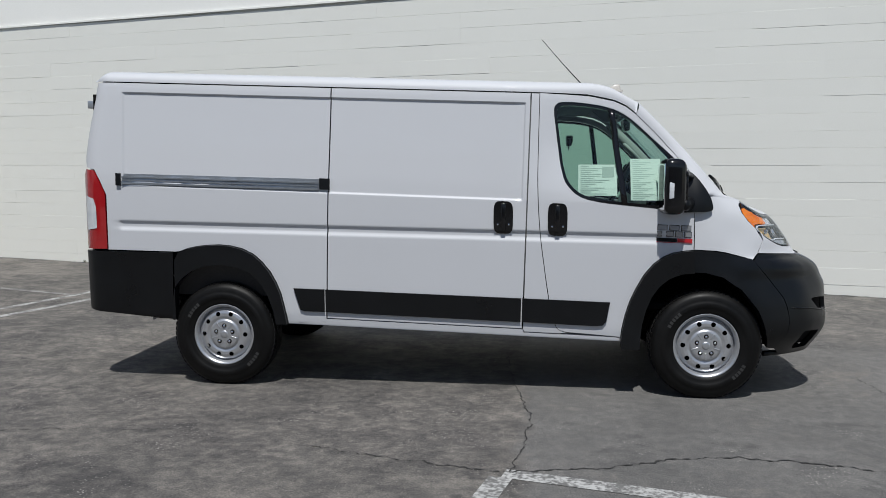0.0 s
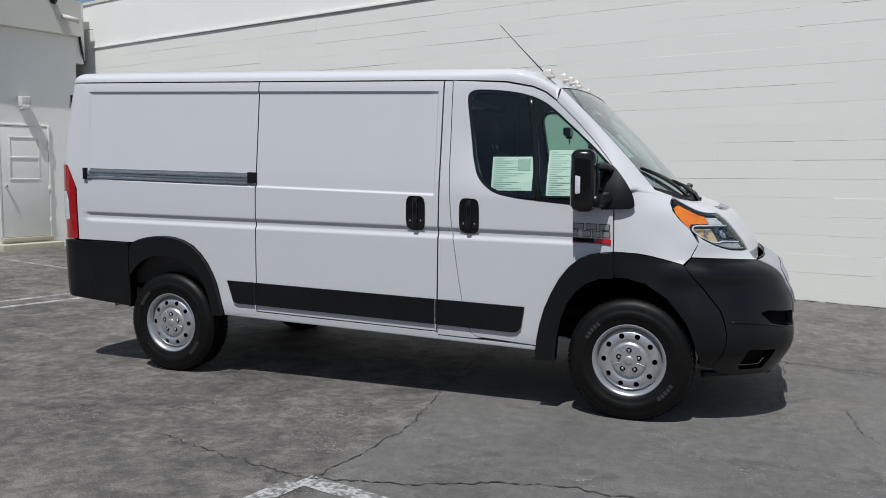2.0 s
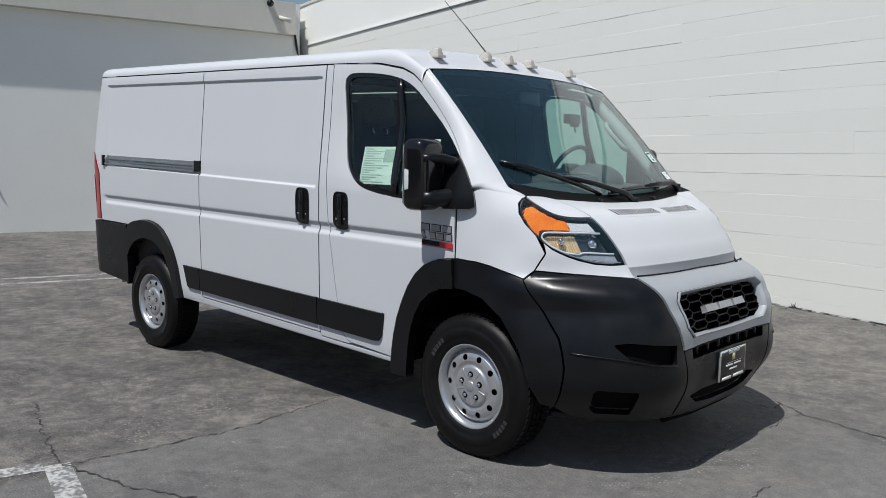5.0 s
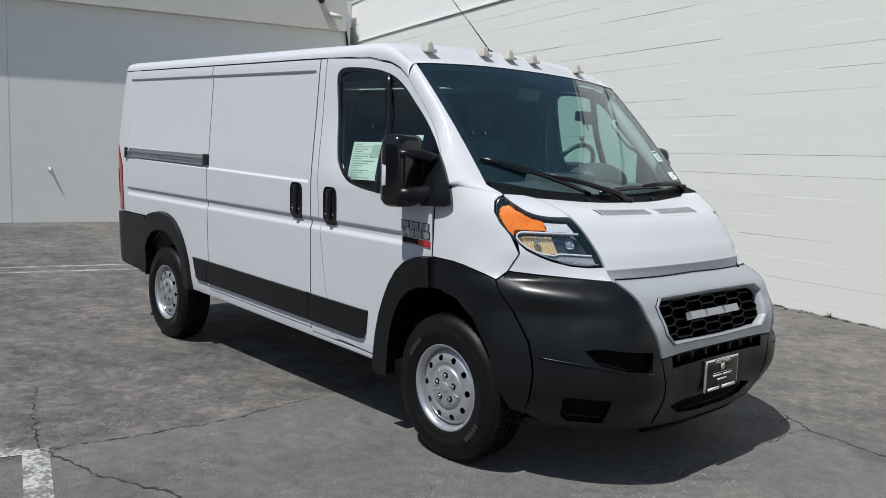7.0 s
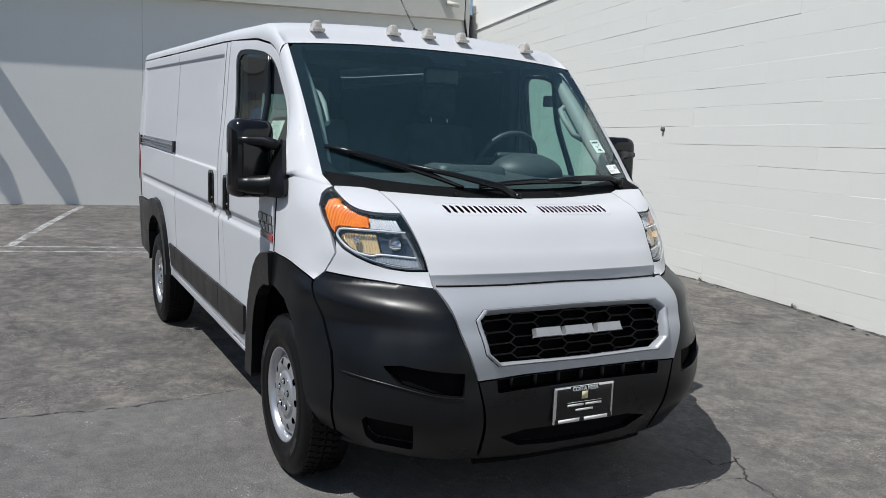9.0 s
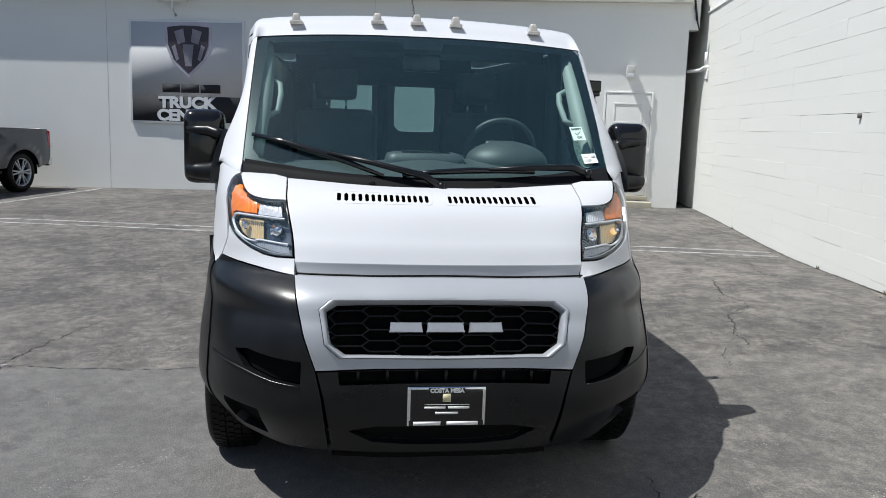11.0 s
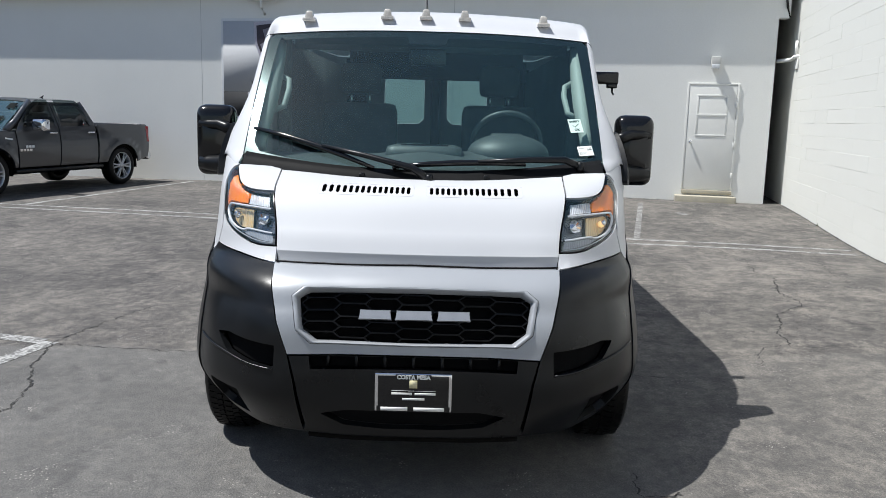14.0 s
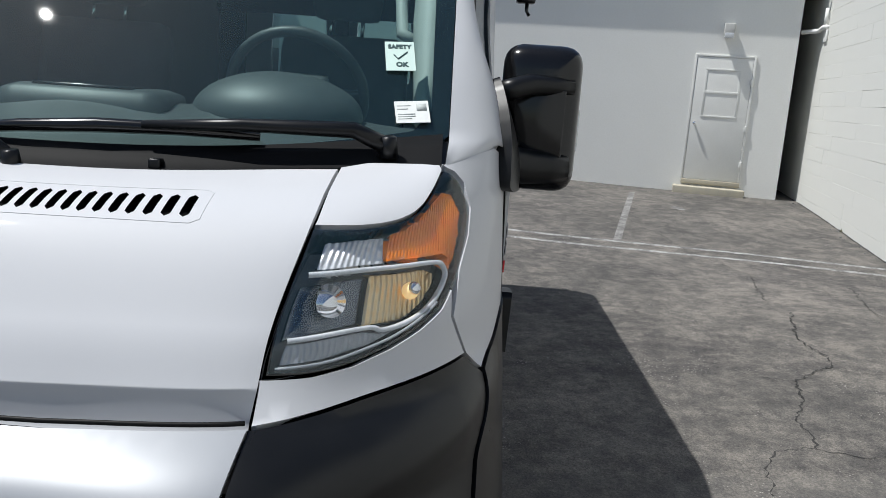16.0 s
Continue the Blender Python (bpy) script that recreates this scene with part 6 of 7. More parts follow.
tube(bm, [(-0.775, -0.018, 2.165), (-0.80, -0.018, 2.2), (-0.97, -0.03, 2.38), (-1.135, -0.065, 2.562)], [0.008, 0.005, 0.003, 0.0025], 8)
aer = part("aerial", bm, M_BLACK, van, "thin black rod aerial")
part("aerial_base", cyl(bmesh.new(), (-0.765, -0.018, 2.14), (-0.778, -0.018, 2.185), 0.022, 0.012, 14), M_BLACK, aer)

# wipers
def wiper(pivot, tip, blade0, blade1):
    bm = bmesh.new()
    pts = [Vector(pivot), Vector(pivot).lerp(Vector(tip), 0.15) + Vector((0.0, 0, 0.03)), Vector(pivot).lerp(Vector(tip), 0.6) + Vector((0.015, 0, 0.025)), Vector(tip) + Vector((0.01, 0, 0.012))]
    w = part("wiper", tube(bm, pts, [0.019, 0.017, 0.013, 0.009], 8), M_BLACK, van, "black windscreen wiper")
    a, b = Vector(blade0), Vector(blade1)
    bm = tube(bmesh.new(), [a, a.lerp(b, 0.25) + Vector((0.012, 0, 0.012)), a.lerp(b, 0.5) + Vector((0.016, 0, 0.016)), a.lerp(b, 0.75) + Vector((0.012, 0, 0.012)), b], [0.009, 0.013, 0.015, 0.013, 0.009], 8)
    part("wiper_blade", bm, M_GLOSS, w)
    part("pivot_cap", cyl(bmesh.new(), Vector(pivot) + Vector((0, 0, -0.02)), Vector(pivot) + Vector((0.008, 0, 0.022)), 0.02, 0.016, 12), M_BLACK, w)


def on_screen(u, v, lift=0.012):
    return cab(v, u) + Vector((0.75, 0, 0.66)).normalized() * lift


wiper(on_screen(0.04, -0.02, 0.03), on_screen(-0.55, 0.13, 0.02), on_screen(-0.96, 0.20), on_screen(-0.26, 0.045))
wiper(on_screen(0.86, -0.005, 0.03), on_screen(0.3, 0.075, 0.02), on_screen(-0.16, 0.055), on_screen(0.56, 0.065))

# rear end: two doors with glass, bumper, closing panels
bm = bmesh.new()
def rear(y, b):
    return (rear_x(b) + 0.0 + 0.012 * (y / 0.85) ** 2, y, zw(-4.45, b))


for sg in (-1, 1):
    dpoly = [(sg * 0.006, 0.55), (sg * 0.86, 0.55), (sg * 0.86, 1.4), (sg * 0.85, 2.05), (sg * 0.80, 2.13), (sg * 0.006, 2.14)]
    win = curve2([(sg * 0.17, 1.44), (sg * 0.47, 1.44), (sg * 0.52, 1.49), (sg * 0.51, 1.88), (sg * 0.46, 1.93), (sg * 0.17, 1.94), (sg * 0.12, 1.89), (sg * 0.12, 1.49)], 3)
    rd = part("rear_door", sheet(dpoly, rear, [win], step=(0.1, 0.1), edge=(0.03, 0.03)), M_PAINT, van)
    g_ = part("rear_glass", sheet(win, rear, step=(0.2, 0.2), edge=(0.1, 0.1), gap=0, flange=0), M_REARGLASS, rd, "rear door glass")
    g_.visible_shadow = False
    bm = box(bmesh.new(), (-4.435, sg * 0.86 - 0.015, 1.985), (-4.36, sg * 0.86 + 0.015, 2.04), bevel=0.006)
    part("door_hinge", bm, M_STEEL, van, "small rear door hinge")
# added black boxes stop daylight leaking round the rear doors
for y0, y1, z0, z1 in ((-0.93, -0.70, 0.62, 2.08), (0.70, 0.93, 0.62, 2.08), (-0.70, 0.70, 2.0, 2.16)):
    part("rear_frame", box(bmesh.new(), (-4.36, y0, z0), (-4.33, y1, z1)), M_UNDER, van)
for sg in (-1, 1):
    part("rear_frame", box(bmesh.new(), (-4.30, min(sg * 0.62, sg * 0.9), 1.95), (-4.27, max(sg * 0.62, sg * 0.9), 2.15)), M_UNDER, van)
part("door_seal", box(bmesh.new(), (-4.41, -0.05, 0.6), (-4.36, 0.05, 2.15)), M_UNDER, van)
bm = box(bmesh.new(), (-4.47, -0.86, 0.50), (-4.40, 0.86, 0.74), bevel=0.02)
part("rear_bumper", bm, M_BLACK, van)

# inner shell, floor and wheel wells keep daylight out
for sg in (-1, 1):
    for x0, x1 in ((-4.36, -1.30),):
        bm = bmesh.new()
        box(bm, (x0, min(sg * 0.93, sg * 0.90), 0.62), (x1, max(sg * 0.93, sg * 0.90), 2.04))
        part("cargo_lining", bm, M_CARGO, van, "grey cargo wall lining")
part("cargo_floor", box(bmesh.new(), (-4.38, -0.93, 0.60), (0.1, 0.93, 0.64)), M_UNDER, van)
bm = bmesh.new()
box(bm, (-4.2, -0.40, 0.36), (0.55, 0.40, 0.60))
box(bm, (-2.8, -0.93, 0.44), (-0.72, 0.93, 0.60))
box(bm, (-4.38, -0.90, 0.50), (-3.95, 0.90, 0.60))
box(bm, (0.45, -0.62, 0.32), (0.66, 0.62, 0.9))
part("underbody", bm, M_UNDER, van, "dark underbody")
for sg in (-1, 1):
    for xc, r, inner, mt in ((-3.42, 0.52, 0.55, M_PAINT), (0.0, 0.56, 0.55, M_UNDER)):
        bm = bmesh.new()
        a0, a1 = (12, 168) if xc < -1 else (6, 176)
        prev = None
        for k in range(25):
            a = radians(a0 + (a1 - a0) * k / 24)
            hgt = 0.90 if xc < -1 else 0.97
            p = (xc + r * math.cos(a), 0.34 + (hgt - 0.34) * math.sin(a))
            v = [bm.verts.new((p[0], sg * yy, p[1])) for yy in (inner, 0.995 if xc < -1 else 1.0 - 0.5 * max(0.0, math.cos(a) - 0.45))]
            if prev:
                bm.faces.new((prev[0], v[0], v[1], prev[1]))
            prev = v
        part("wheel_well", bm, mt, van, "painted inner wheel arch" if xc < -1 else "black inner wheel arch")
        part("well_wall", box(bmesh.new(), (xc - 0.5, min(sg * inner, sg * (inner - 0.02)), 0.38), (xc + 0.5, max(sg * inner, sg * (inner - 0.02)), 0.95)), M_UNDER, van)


# wheels
def wheel(x, sg):
    hub = new("wheel")
    hub.parent = van
    hub.matrix_basis = pose(x, sg * 0.9, 0.366, 90, 0, 0) if sg < 0 else pose(x, sg * 0.9, 0.366, -90, 0, 0)
    hub["label"] = "silver steel wheel with black tyre"
    R = 0.368
    prof = [(0.212, -0.10), (0.225, -0.112), (0.27, -0.120), (0.315, -0.118), (0.345, -0.108), (0.360, -0.094), (R, -0.078), (R, 0.078), (0.360, 0.094), (0.345, 0.108),
            (0.335, 0.113), (0.315, 0.118), (0.30, 0.1185), (0.297, 0.121), (0.265, 0.121), (0.262, 0.1185), (0.24, 0.116), (0.225, 0.112), (0.212, 0.10)]
    part("tyre", lathe(bmesh.new(), prof, 72), M_RUBBER, hub, "black rubber tyre")
    bm = bmesh.new()
    for k in range(64):
        a = 2 * math.pi * (k + 0.5) / 64
        for z0, z1, off in ((-0.088, -0.052, 0), (-0.044, -0.016, 0.5), (-0.008, 0.02, 0), (0.028, 0.05, 0.5), (0.058, 0.09, 0)):
            aa = a + off * 2 * math.pi / 64
            m_ = Matrix.Rotation(aa, 4, "Z")
            rr = R + (0.007 if abs(z0 + z1) < 0.12 else 0.002)
            box(bm, (R - 0.012, -0.0135, z0), (rr, 0.0135, z1), m_ @ Matrix.Rotation(0.25 * (1 if off else -1), 4, "X"))
    part("tread", bm, M_RUBBER, hub, smooth=False)
    # tyre wall writing, unreadable: raised pale bars
    for a0, n_ in ((-28, 5), (152, 5)):
        for k in range(n_):
            m_ = Matrix.Rotation(radians(a0 - k * 5.2), 4, "Z")
            bm = box(bmesh.new(), (0.268, -0.009, 0.1195), (0.292, 0.009, 0.1222), m_)
            part("tyre_bar", bm, M_TYREPRINT, hub, smooth=False)
    # rim barrel and lip
    lip = [(0.170, 0.04), (0.188, 0.055), (0.194, 0.068), (0.197, 0.088), (0.203, 0.099), (0.213, 0.108), (0.219, 0.109), (0.221, 0.104), (0.214, 0.098)]
    part("rim", lathe(bmesh.new(), lip, 72), M_STEEL, hub, "silver painted steel rim")
    # dished disc with ten round holes in its outer ring
    bm = bmesh.new()
    rad = [0.0, 0.03, 0.055, 0.075, 0.090, 0.098, 0.103, 0.108, 0.113, 0.118, 0.124] + list(np.arange(0.1285, 0.1745, 0.003)) + [0.178, 0.183, 0.188, 0.193]

    def dish(r):
        return float(np.interp(r, [0, 0.03, 0.035, 0.095, 0.101, 0.108, 0.116, 0.130, 0.150, 0.168, 0.182, 0.193], [0.104, 0.104, 0.100, 0.099, 0.096, 0.086, 0.088, 0.094, 0.094, 0.088, 0.076, 0.062]))
    n_, hole_r, hole_c = 200, 0.0158, 0.151
    grid_p = []
    for r in rad[1:]:
        ring = []
        for k in range(n_):
            a = 2 * math.pi * k / n_
            dd = ((math.degrees(a) + 18) % 36) - 18
            c_a = a - radians(dd)
            p = Vector((r * math.cos(a), r * math.sin(a)))
            c = Vector((hole_c * math.cos(c_a), hole_c * math.sin(c_a)))
            d = (p - c).length
            if abs(d - hole_r) < 0.0026:
                p = c + (p - c) * (hole_r / d)
            ring.append((bm.verts.new((p.x, p.y, dish(p.length))), (p - c).length))
        grid_p.append(ring)
    c0 = bm.verts.new((0, 0, dish(0)))
    for k in range(n_):
        k2 = (k + 1) % n_
        bm.faces.new((c0, grid_p[0][k][0], grid_p[0][k2][0]))
        for j in range(len(grid_p) - 1):
            q = (grid_p[j][k], grid_p[j + 1][k], grid_p[j + 1][k2], grid_p[j][k2])
            if sum(d for _, d in q) / 4 > hole_r - 0.0004:
                bm.faces.new([v for v, _ in q])
    for v in [v for v in bm.verts if not v.link_faces]:
        bm.verts.remove(v)
    disc = part("wheel_disc", bm, M_STEEL, hub, "silver steel disc with round holes")
    # black disc put in as the shade seen through the wheel holes
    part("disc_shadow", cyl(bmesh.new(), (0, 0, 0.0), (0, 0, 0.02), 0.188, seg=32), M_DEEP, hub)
    for k in range(5):
        a = radians(90 + 72 * k)
        c = (0.062 * math.cos(a), 0.062 * math.sin(a))
        # flat black disc imitates the shaded recess round the nut
        bm = cyl(bmesh.new(), (*c, 0.094), (*c, 0.1005), 0.0165, 0.0165, 18)
        part("nut_well", bm, M_UNDER, hub)
        bm = cyl(bmesh.new(), (*c, 0.094), (*c, 0.112), 0.0105, 0.009, 6)
        part("lug_nut", bm, M_CHROME, hub)
        a2 = radians(90 + 36 + 72 * k)
        m_ = Matrix.Rotation(a2, 4, "Z")
        part("cap_rib", box(bmesh.new(), (0.052, -0.005, 0.094), (0.1, 0.005, 0.101), m_, bevel=0.002), M_STEEL, hub)
    part("hub_cap", lathe(bmesh.new(), [(0.0, 0.109), (0.018, 0.109), (0.026, 0.106), (0.032, 0.099), (0.032, 0.09)], 32), M_STEEL, hub)
    return hub


for x in (-0.022, -3.39):
    for sg in (-1, 1):
        wheel(x, sg)
part("axle", cyl(bmesh.new(), (-3.39, -0.85, 0.366), (-3.39, 0.85, 0.366), 0.05, seg=12), M_UNDER, van)
part("axle", cyl(bmesh.new(), (-0.022, -0.85, 0.366), (-0.022, 0.85, 0.366), 0.04, seg=12), M_UNDER, van)

# ---------------------------------------------------------------- cab interior
bm = bmesh.new()
rows = []
for y in np.linspace(-0.86, 0.86, 30):
    line = []
    for x, z in ((0.20, 1.285), (0.10, 1.322), (-0.05, 1.375), (-0.2, 1.388), (-0.32, 1.34), (-0.36, 1.15), (-0.35, 0.75)):
        bump_ = 0.05 * math.exp(-((y - 0.42) / 0.20) ** 2) * st((-x - 0.02) / 0.2) + 0.035 * math.exp(-(y / 0.2) ** 2) * st((-x + 0.05) / 0.1)
        line.append(bm.verts.new((x - 0.10 * (abs(y) / 0.86) ** 2.4, y, z + bump_)))
    rows.append(line)
for a, b in zip(rows, rows[1:]):
    for k in range(6):
        bm.faces.new((a[k], a[k + 1], b[k + 1], b[k]))
bmesh.ops.recalc_face_normals(bm, faces=bm.faces[:])
dash = part("dashboard", bm, M_DASH, van, "dark grey moulded dashboard")
bm = bmesh.new()
bmesh.ops.create_uvsphere(bm, u_segments=32, v_segments=20, radius=1.0, matrix=pose(-0.24, 0.435, 1.405, 0, 8, 0) @ Matrix.Diagonal((0.16, 0.215, 0.105, 1)))
part("instrument_hood", bm, M_DASH, dash)
bm = box(bmesh.new(), (-0.30, -0.20, 1.30), (-0.06, 0.20, 1.445), bevel=0.05)
part("dash_tray", bm, M_DASH, dash)
part("tray_insert", box(bmesh.new(), (-0.27, -0.12, 1.44), (-0.10, 0.12, 1.449), bevel=0.003), M_GLOSS, dash)
bm = tube(bmesh.new(), [Matrix.Translation((-0.46, 0.44, 1.455)) @ Matrix.Rotation(radians(-62), 4, "Y") @ Vector((0.185 * math.cos(a), 0.185 * math.sin(a), 0)) for a in np.linspace(0, 2 * math.pi, 40, endpoint=False)], 0.015, 8, close=True)
wheel_s = part("steering_wheel", bm, M_DASH, van, "black steering wheel")
bm = bmesh.new()
box(bm, (-0.06, -0.09, -0.03), (0.06, 0.09, 0.02), bevel=0.02)
box(bm, (-0.02, -0.18, -0.01), (0.02, 0.18, 0.012), bevel=0.006)
bmesh.ops.transform(bm, matrix=Matrix.Translation((-0.46, 0.44, 1.455)) @ Matrix.Rotation(radians(-62), 4, "Y"), verts=bm.verts[:])
cyl(bm, (-0.44, 0.44, 1.44), (-0.2, 0.44, 1.28), 0.035)
part("wheel_boss", bm, M_DASH, wheel_s)
for y in (-0.45, 0.45):
    bm = box(bmesh.new(), (-1.25, y - 0.25, 0.98), (-0.72, y + 0.25, 1.12), bevel=0.05)
    seat = part("cab_seat", bm, M_FABRIC, van, "charcoal cloth cab seat")
    bm = box(bmesh.new(), (-0.08, y - 0.24, 0), (0.06, y + 0.24, 0.62), bevel=0.055)
    bmesh.ops.transform(bm, matrix=pose(-1.20, 0, 1.06, 0, -12, 0), verts=bm.verts[:])
    part("seat_back", bm, M_FABRIC, seat)
    bm = box(bmesh.new(), (-0.06, y - 0.13, 0.68), (0.05, y + 0.13, 0.88), bevel=0.045)
    bmesh.ops.transform(bm, matrix=pose(-1.20, 0, 1.06, 0, -12, 0), verts=bm.verts[:])
    part("headrest", bm, M_FABRIC, seat)
    for dy in (-0.06, 0.06):
        bm = bmesh.new()
        cyl(bm, (-1.32, y + dy, 1.66), (-1.35, y + dy, 1.76), 0.007, seg=8)
        part("headrest_post", bm, M_CHROME, seat)
    part("seat_box", box(bmesh.new(), (-1.2, y - 0.2, 0.64), (-0.78, y + 0.2, 0.98)), M_LINER, seat)
part("headliner", box(bmesh.new(), (-1.35, -0.82, 2.035), (-0.72, 0.82, 2.05), bevel=0.005), M_LINER, van, "grey cab headliner")
part("bulkhead_top", box(bmesh.new(), (-1.40, -0.88, 2.0), (-1.36, 0.88, 2.13)), M_LINER, van)
for sg in (-1, 1):
    pts = [cab(v, sg * 0.955) + Vector((-0.06, -sg * 0.014, -0.035)) for v in np.linspace(0.12, 0.98, 8)]
    tr_ = part("pillar_trim", tube(bmesh.new(), pts, [0.03, 0.036, 0.044, 0.05, 0.05, 0.046, 0.04, 0.03], 8), M_TRIM, van, "pale grey pillar trim")
    pts = [cab(v, sg * 0.955) + Vector((-0.08, -sg * d, -0.05)) for v, d in ((0.42, 0.04), (0.46, 0.09), (0.6, 0.10), (0.68, 0.09), (0.72, 0.04))]
    part("grab_handle", tube(bmesh.new(), pts, 0.016, 8), M_TRIM, tr_, "pale grey grab handle")
    part("door_card", box(bmesh.new(), (-1.08, min(sg * 0.94, sg * 0.90), 1.0), (-0.22, max(sg * 0.94, sg * 0.90), 1.30), bevel=0.01), M_LINER, van, "grey door card")
    part("belt_post", box(bmesh.new(), (-1.26, min(sg * 0.95, sg * 0.88), 0.66), (-1.13, max(sg * 0.95, sg * 0.88), 2.1), bevel=0.02), M_LINER, van)
bm = box(bmesh.new(), (-0.50, -0.10, 1.86), (-0.45, 0.10, 1.95), bevel=0.015)
part("inner_mirror", bm, M_GLOSS, van, "black sensor pod behind the windscreen")


# papers taped inside the passenger window, stickers on the screen
def paper(x0, x1, z0, z1, lines):
    pp = tagged(link_mesh("window_paper", sheet(B([(x0, z0), (x1, z0), (x1, z1), (x0, z1)]), side(-1, -0.02), step=(0.1, 0.1), edge=(0.05, 0.05), gap=0, flange=0), M_PAPER, smooth=False),
                "white printed dealer sheet taped inside the window", "paper", "window sheets")
    for k in range(lines):
        z = z1 - (k + 1) * (z1 - z0) / (lines + 1)
        w_ = (0.25 + 0.65 * ((k * 37) % 10) / 10) * (x1 - x0 - 0.03)
        part("print_line", sheet(B([(x0 + 0.015, z - 0.002), (x0 + 0.015 + w_, z - 0.002), (x0 + 0.015 + w_, z + 0.002), (x0 + 0.015, z + 0.002)]), side(-1, -0.0185), step=(0.1, 0.1), edge=(0.05, 0.05), gap=0, flange=0), M_INK, pp)
    return pp


p1 = paper(-0.895, -0.635, 1.375, 1.585, 15)
part("print_block", sheet(B([(-0.735, 1.50), (-0.655, 1.50), (-0.655, 1.57), (-0.735, 1.57)]), side(-1, -0.018), step=(0.1, 0.1), edge=(0.05, 0.05), gap=0, flange=0), M_INK, p1)
paper(-0.545, -0.345, 1.345, 1.625, 20)

FACE_S = lambda u, v: Matrix.Translation(cab(v, u) + Vector((0.75, 0, 0.66)).normalized() * 0.004)
M_GREENST = material("pale_green_sticker", (0.62, 0.78, 0.72), 0.5, second=(0.58, 0.74, 0.68), scale=20, fine=90)
M_DARKINK = material("dark_ink", (0.02, 0.06, 0.06), 0.5, second=(0.03, 0.08, 0.08), scale=20, fine=90)


def screen_basis(u, v):
    o = cab(v, u)
    ax = (cab(v, u + 0.02) - cab(v, u - 0.02)).normalized()
    ax = (ax + Vector((0, 0.8, 0))).normalized()
    up = (cab(v + 0.02, u) - cab(v - 0.02, u)).normalized()
    up = (up - ax * up.dot(ax)).normalized()
    n_ = ax.cross(up)
    return Matrix.Translation(o + n_ * 0.006) @ Matrix((ax, up, n_)).transposed().to_4x4()


for (u, v, w_, h_, mt, nm, lb) in ((0.862, 0.296, 0.066, 0.086, M_GREENST, "inspection_sticker", "pale green safety sticker on the windscreen"), (0.905, 0.113, 0.074, 0.058, M_PAPER, "barcode_sticker", "white printed sticker on the windscreen")):
    m_ = screen_basis(u, v)
    bm = box(bmesh.new(), (-w_ / 2, -h_ / 2, -0.0008), (w_ / 2, h_ / 2, 0.0008), m_)
    stk = tagged(link_mesh(nm, bm, mt, smooth=False), lb, "sticker")
    if mt == M_GREENST:
        lettering("sticker_text", "SAFETY", 0.0158, m_ @ Matrix.Translation((0, 0.027, 0.001)), M_DARKINK, stk, bold=0.0007)
        lettering("sticker_text", "OK", 0.018, m_ @ Matrix.Translation((0.003, -0.026, 0.001)), M_DARKINK, stk, bold=0.0007)
        part("tick", tube(bmesh.new(), [m_ @ Vector(p) for p in ((-0.014, 0.003, 0.001), (-0.005, -0.009, 0.001), (0.017, 0.012, 0.001))], 0.0018, 6), M_DARKINK, stk)
    else:
        for k, (yy, ww) in enumerate(((0.017, 0.03), (0.008, 0.023), (-0.006, 0.038), (-0.012, 0.038), (-0.018, 0.03))):
            part("print_line", box(bmesh.new(), (-0.032, yy - 0.0015, 0.0009), (-0.032 + ww, yy + 0.0015, 0.0012), m_), M_INK, stk)
        part("print_block", box(bmesh.new(), (0.010, 0.002, 0.0009), (0.032, 0.021, 0.0012), m_), M_INK, stk)

# ---------------------------------------------------------------- key box on the driver's window
lock = thing("key_lock_box", "black key lock box clipped over the driver's window", "lock box", at=(-0.86, 1.0, 1.80))
part("body", box(bmesh.new(), (-0.03, -0.03, 0.005), (0.03, 0.115, 0.075), bevel=0.010), M_GLOSS, lock)
part("lower_case", box(bmesh.new(), (-0.025, 0.05, -0.018), (0.025, 0.11, 0.01), bevel=0.008), M_GLOSS, lock)
part("shackle", tube(bmesh.new(), [(0, 0.085, -0.015), (0, 0.085, -0.04), (0, 0.095, -0.055)], 0.006), M_GLOSS, lock)

# ---------------------------------------------------------------- the pickup truck
M_TRUCK = material("dark_grey_metallic_paint", (0.040, 0.041, 0.045), 0.32, metal=0.25, coat=1.0, second=(0.048, 0.049, 0.053), scale=3, fine=800)
M_PRIVACY = glass("privacy_glass", (0.16, 0.2, 0.2))
truck = thing("pickup_truck", "dark grey four-door pickup truck with chrome trim parked by the wall", "pickup truck", at=(-13.36, -7.55, 0.02), rz=-16.5)
truck.matrix_world = truck.matrix_world @ Matrix.Diagonal((0.965, 0.965, 0.965, 1))
T_MID = Vector((1.7, 0, 0.9))


def truck_half(x, z):
    w = float(np.interp(z, [0.40, 0.52, 0.62, 0.90, 1.08, 1.20, 1.30, 1.36, 1.86, 1.92], [0.93, 0.965, 0.985, 1.0, 0.99, 0.975, 0.955, 0.94, 0.735, 0.70]))
    w -= 0.06 * st((x - 3.7) / 0.8) + 0.03 * st((-0.7 - x) / 0.4)
    for c in (0.0, 3.5):
        r = math.hypot(x - c, z - 0.43)
        w += 0.028 * st((0.66 - r) / 0.10)
    return w


def truck_side(sg, off=0.0):
    return lambda x, z: (x, sg * (truck_half(x, z) + off), z)


def arch(c, r, a0, a1, n=13):
    return [(c + r * math.cos(radians(a)), 0.41 + r * math.sin(radians(a))) for a in np.linspace(a0, a1, n)]


def truck_sheet(poly, fn, holes=(), gap=0.005, flange=0.03):
    return sheet(poly, fn, holes, step=(0.11, 0.08), edge=(0.045, 0.045), gap=gap, flange=flange, mid=T_MID)


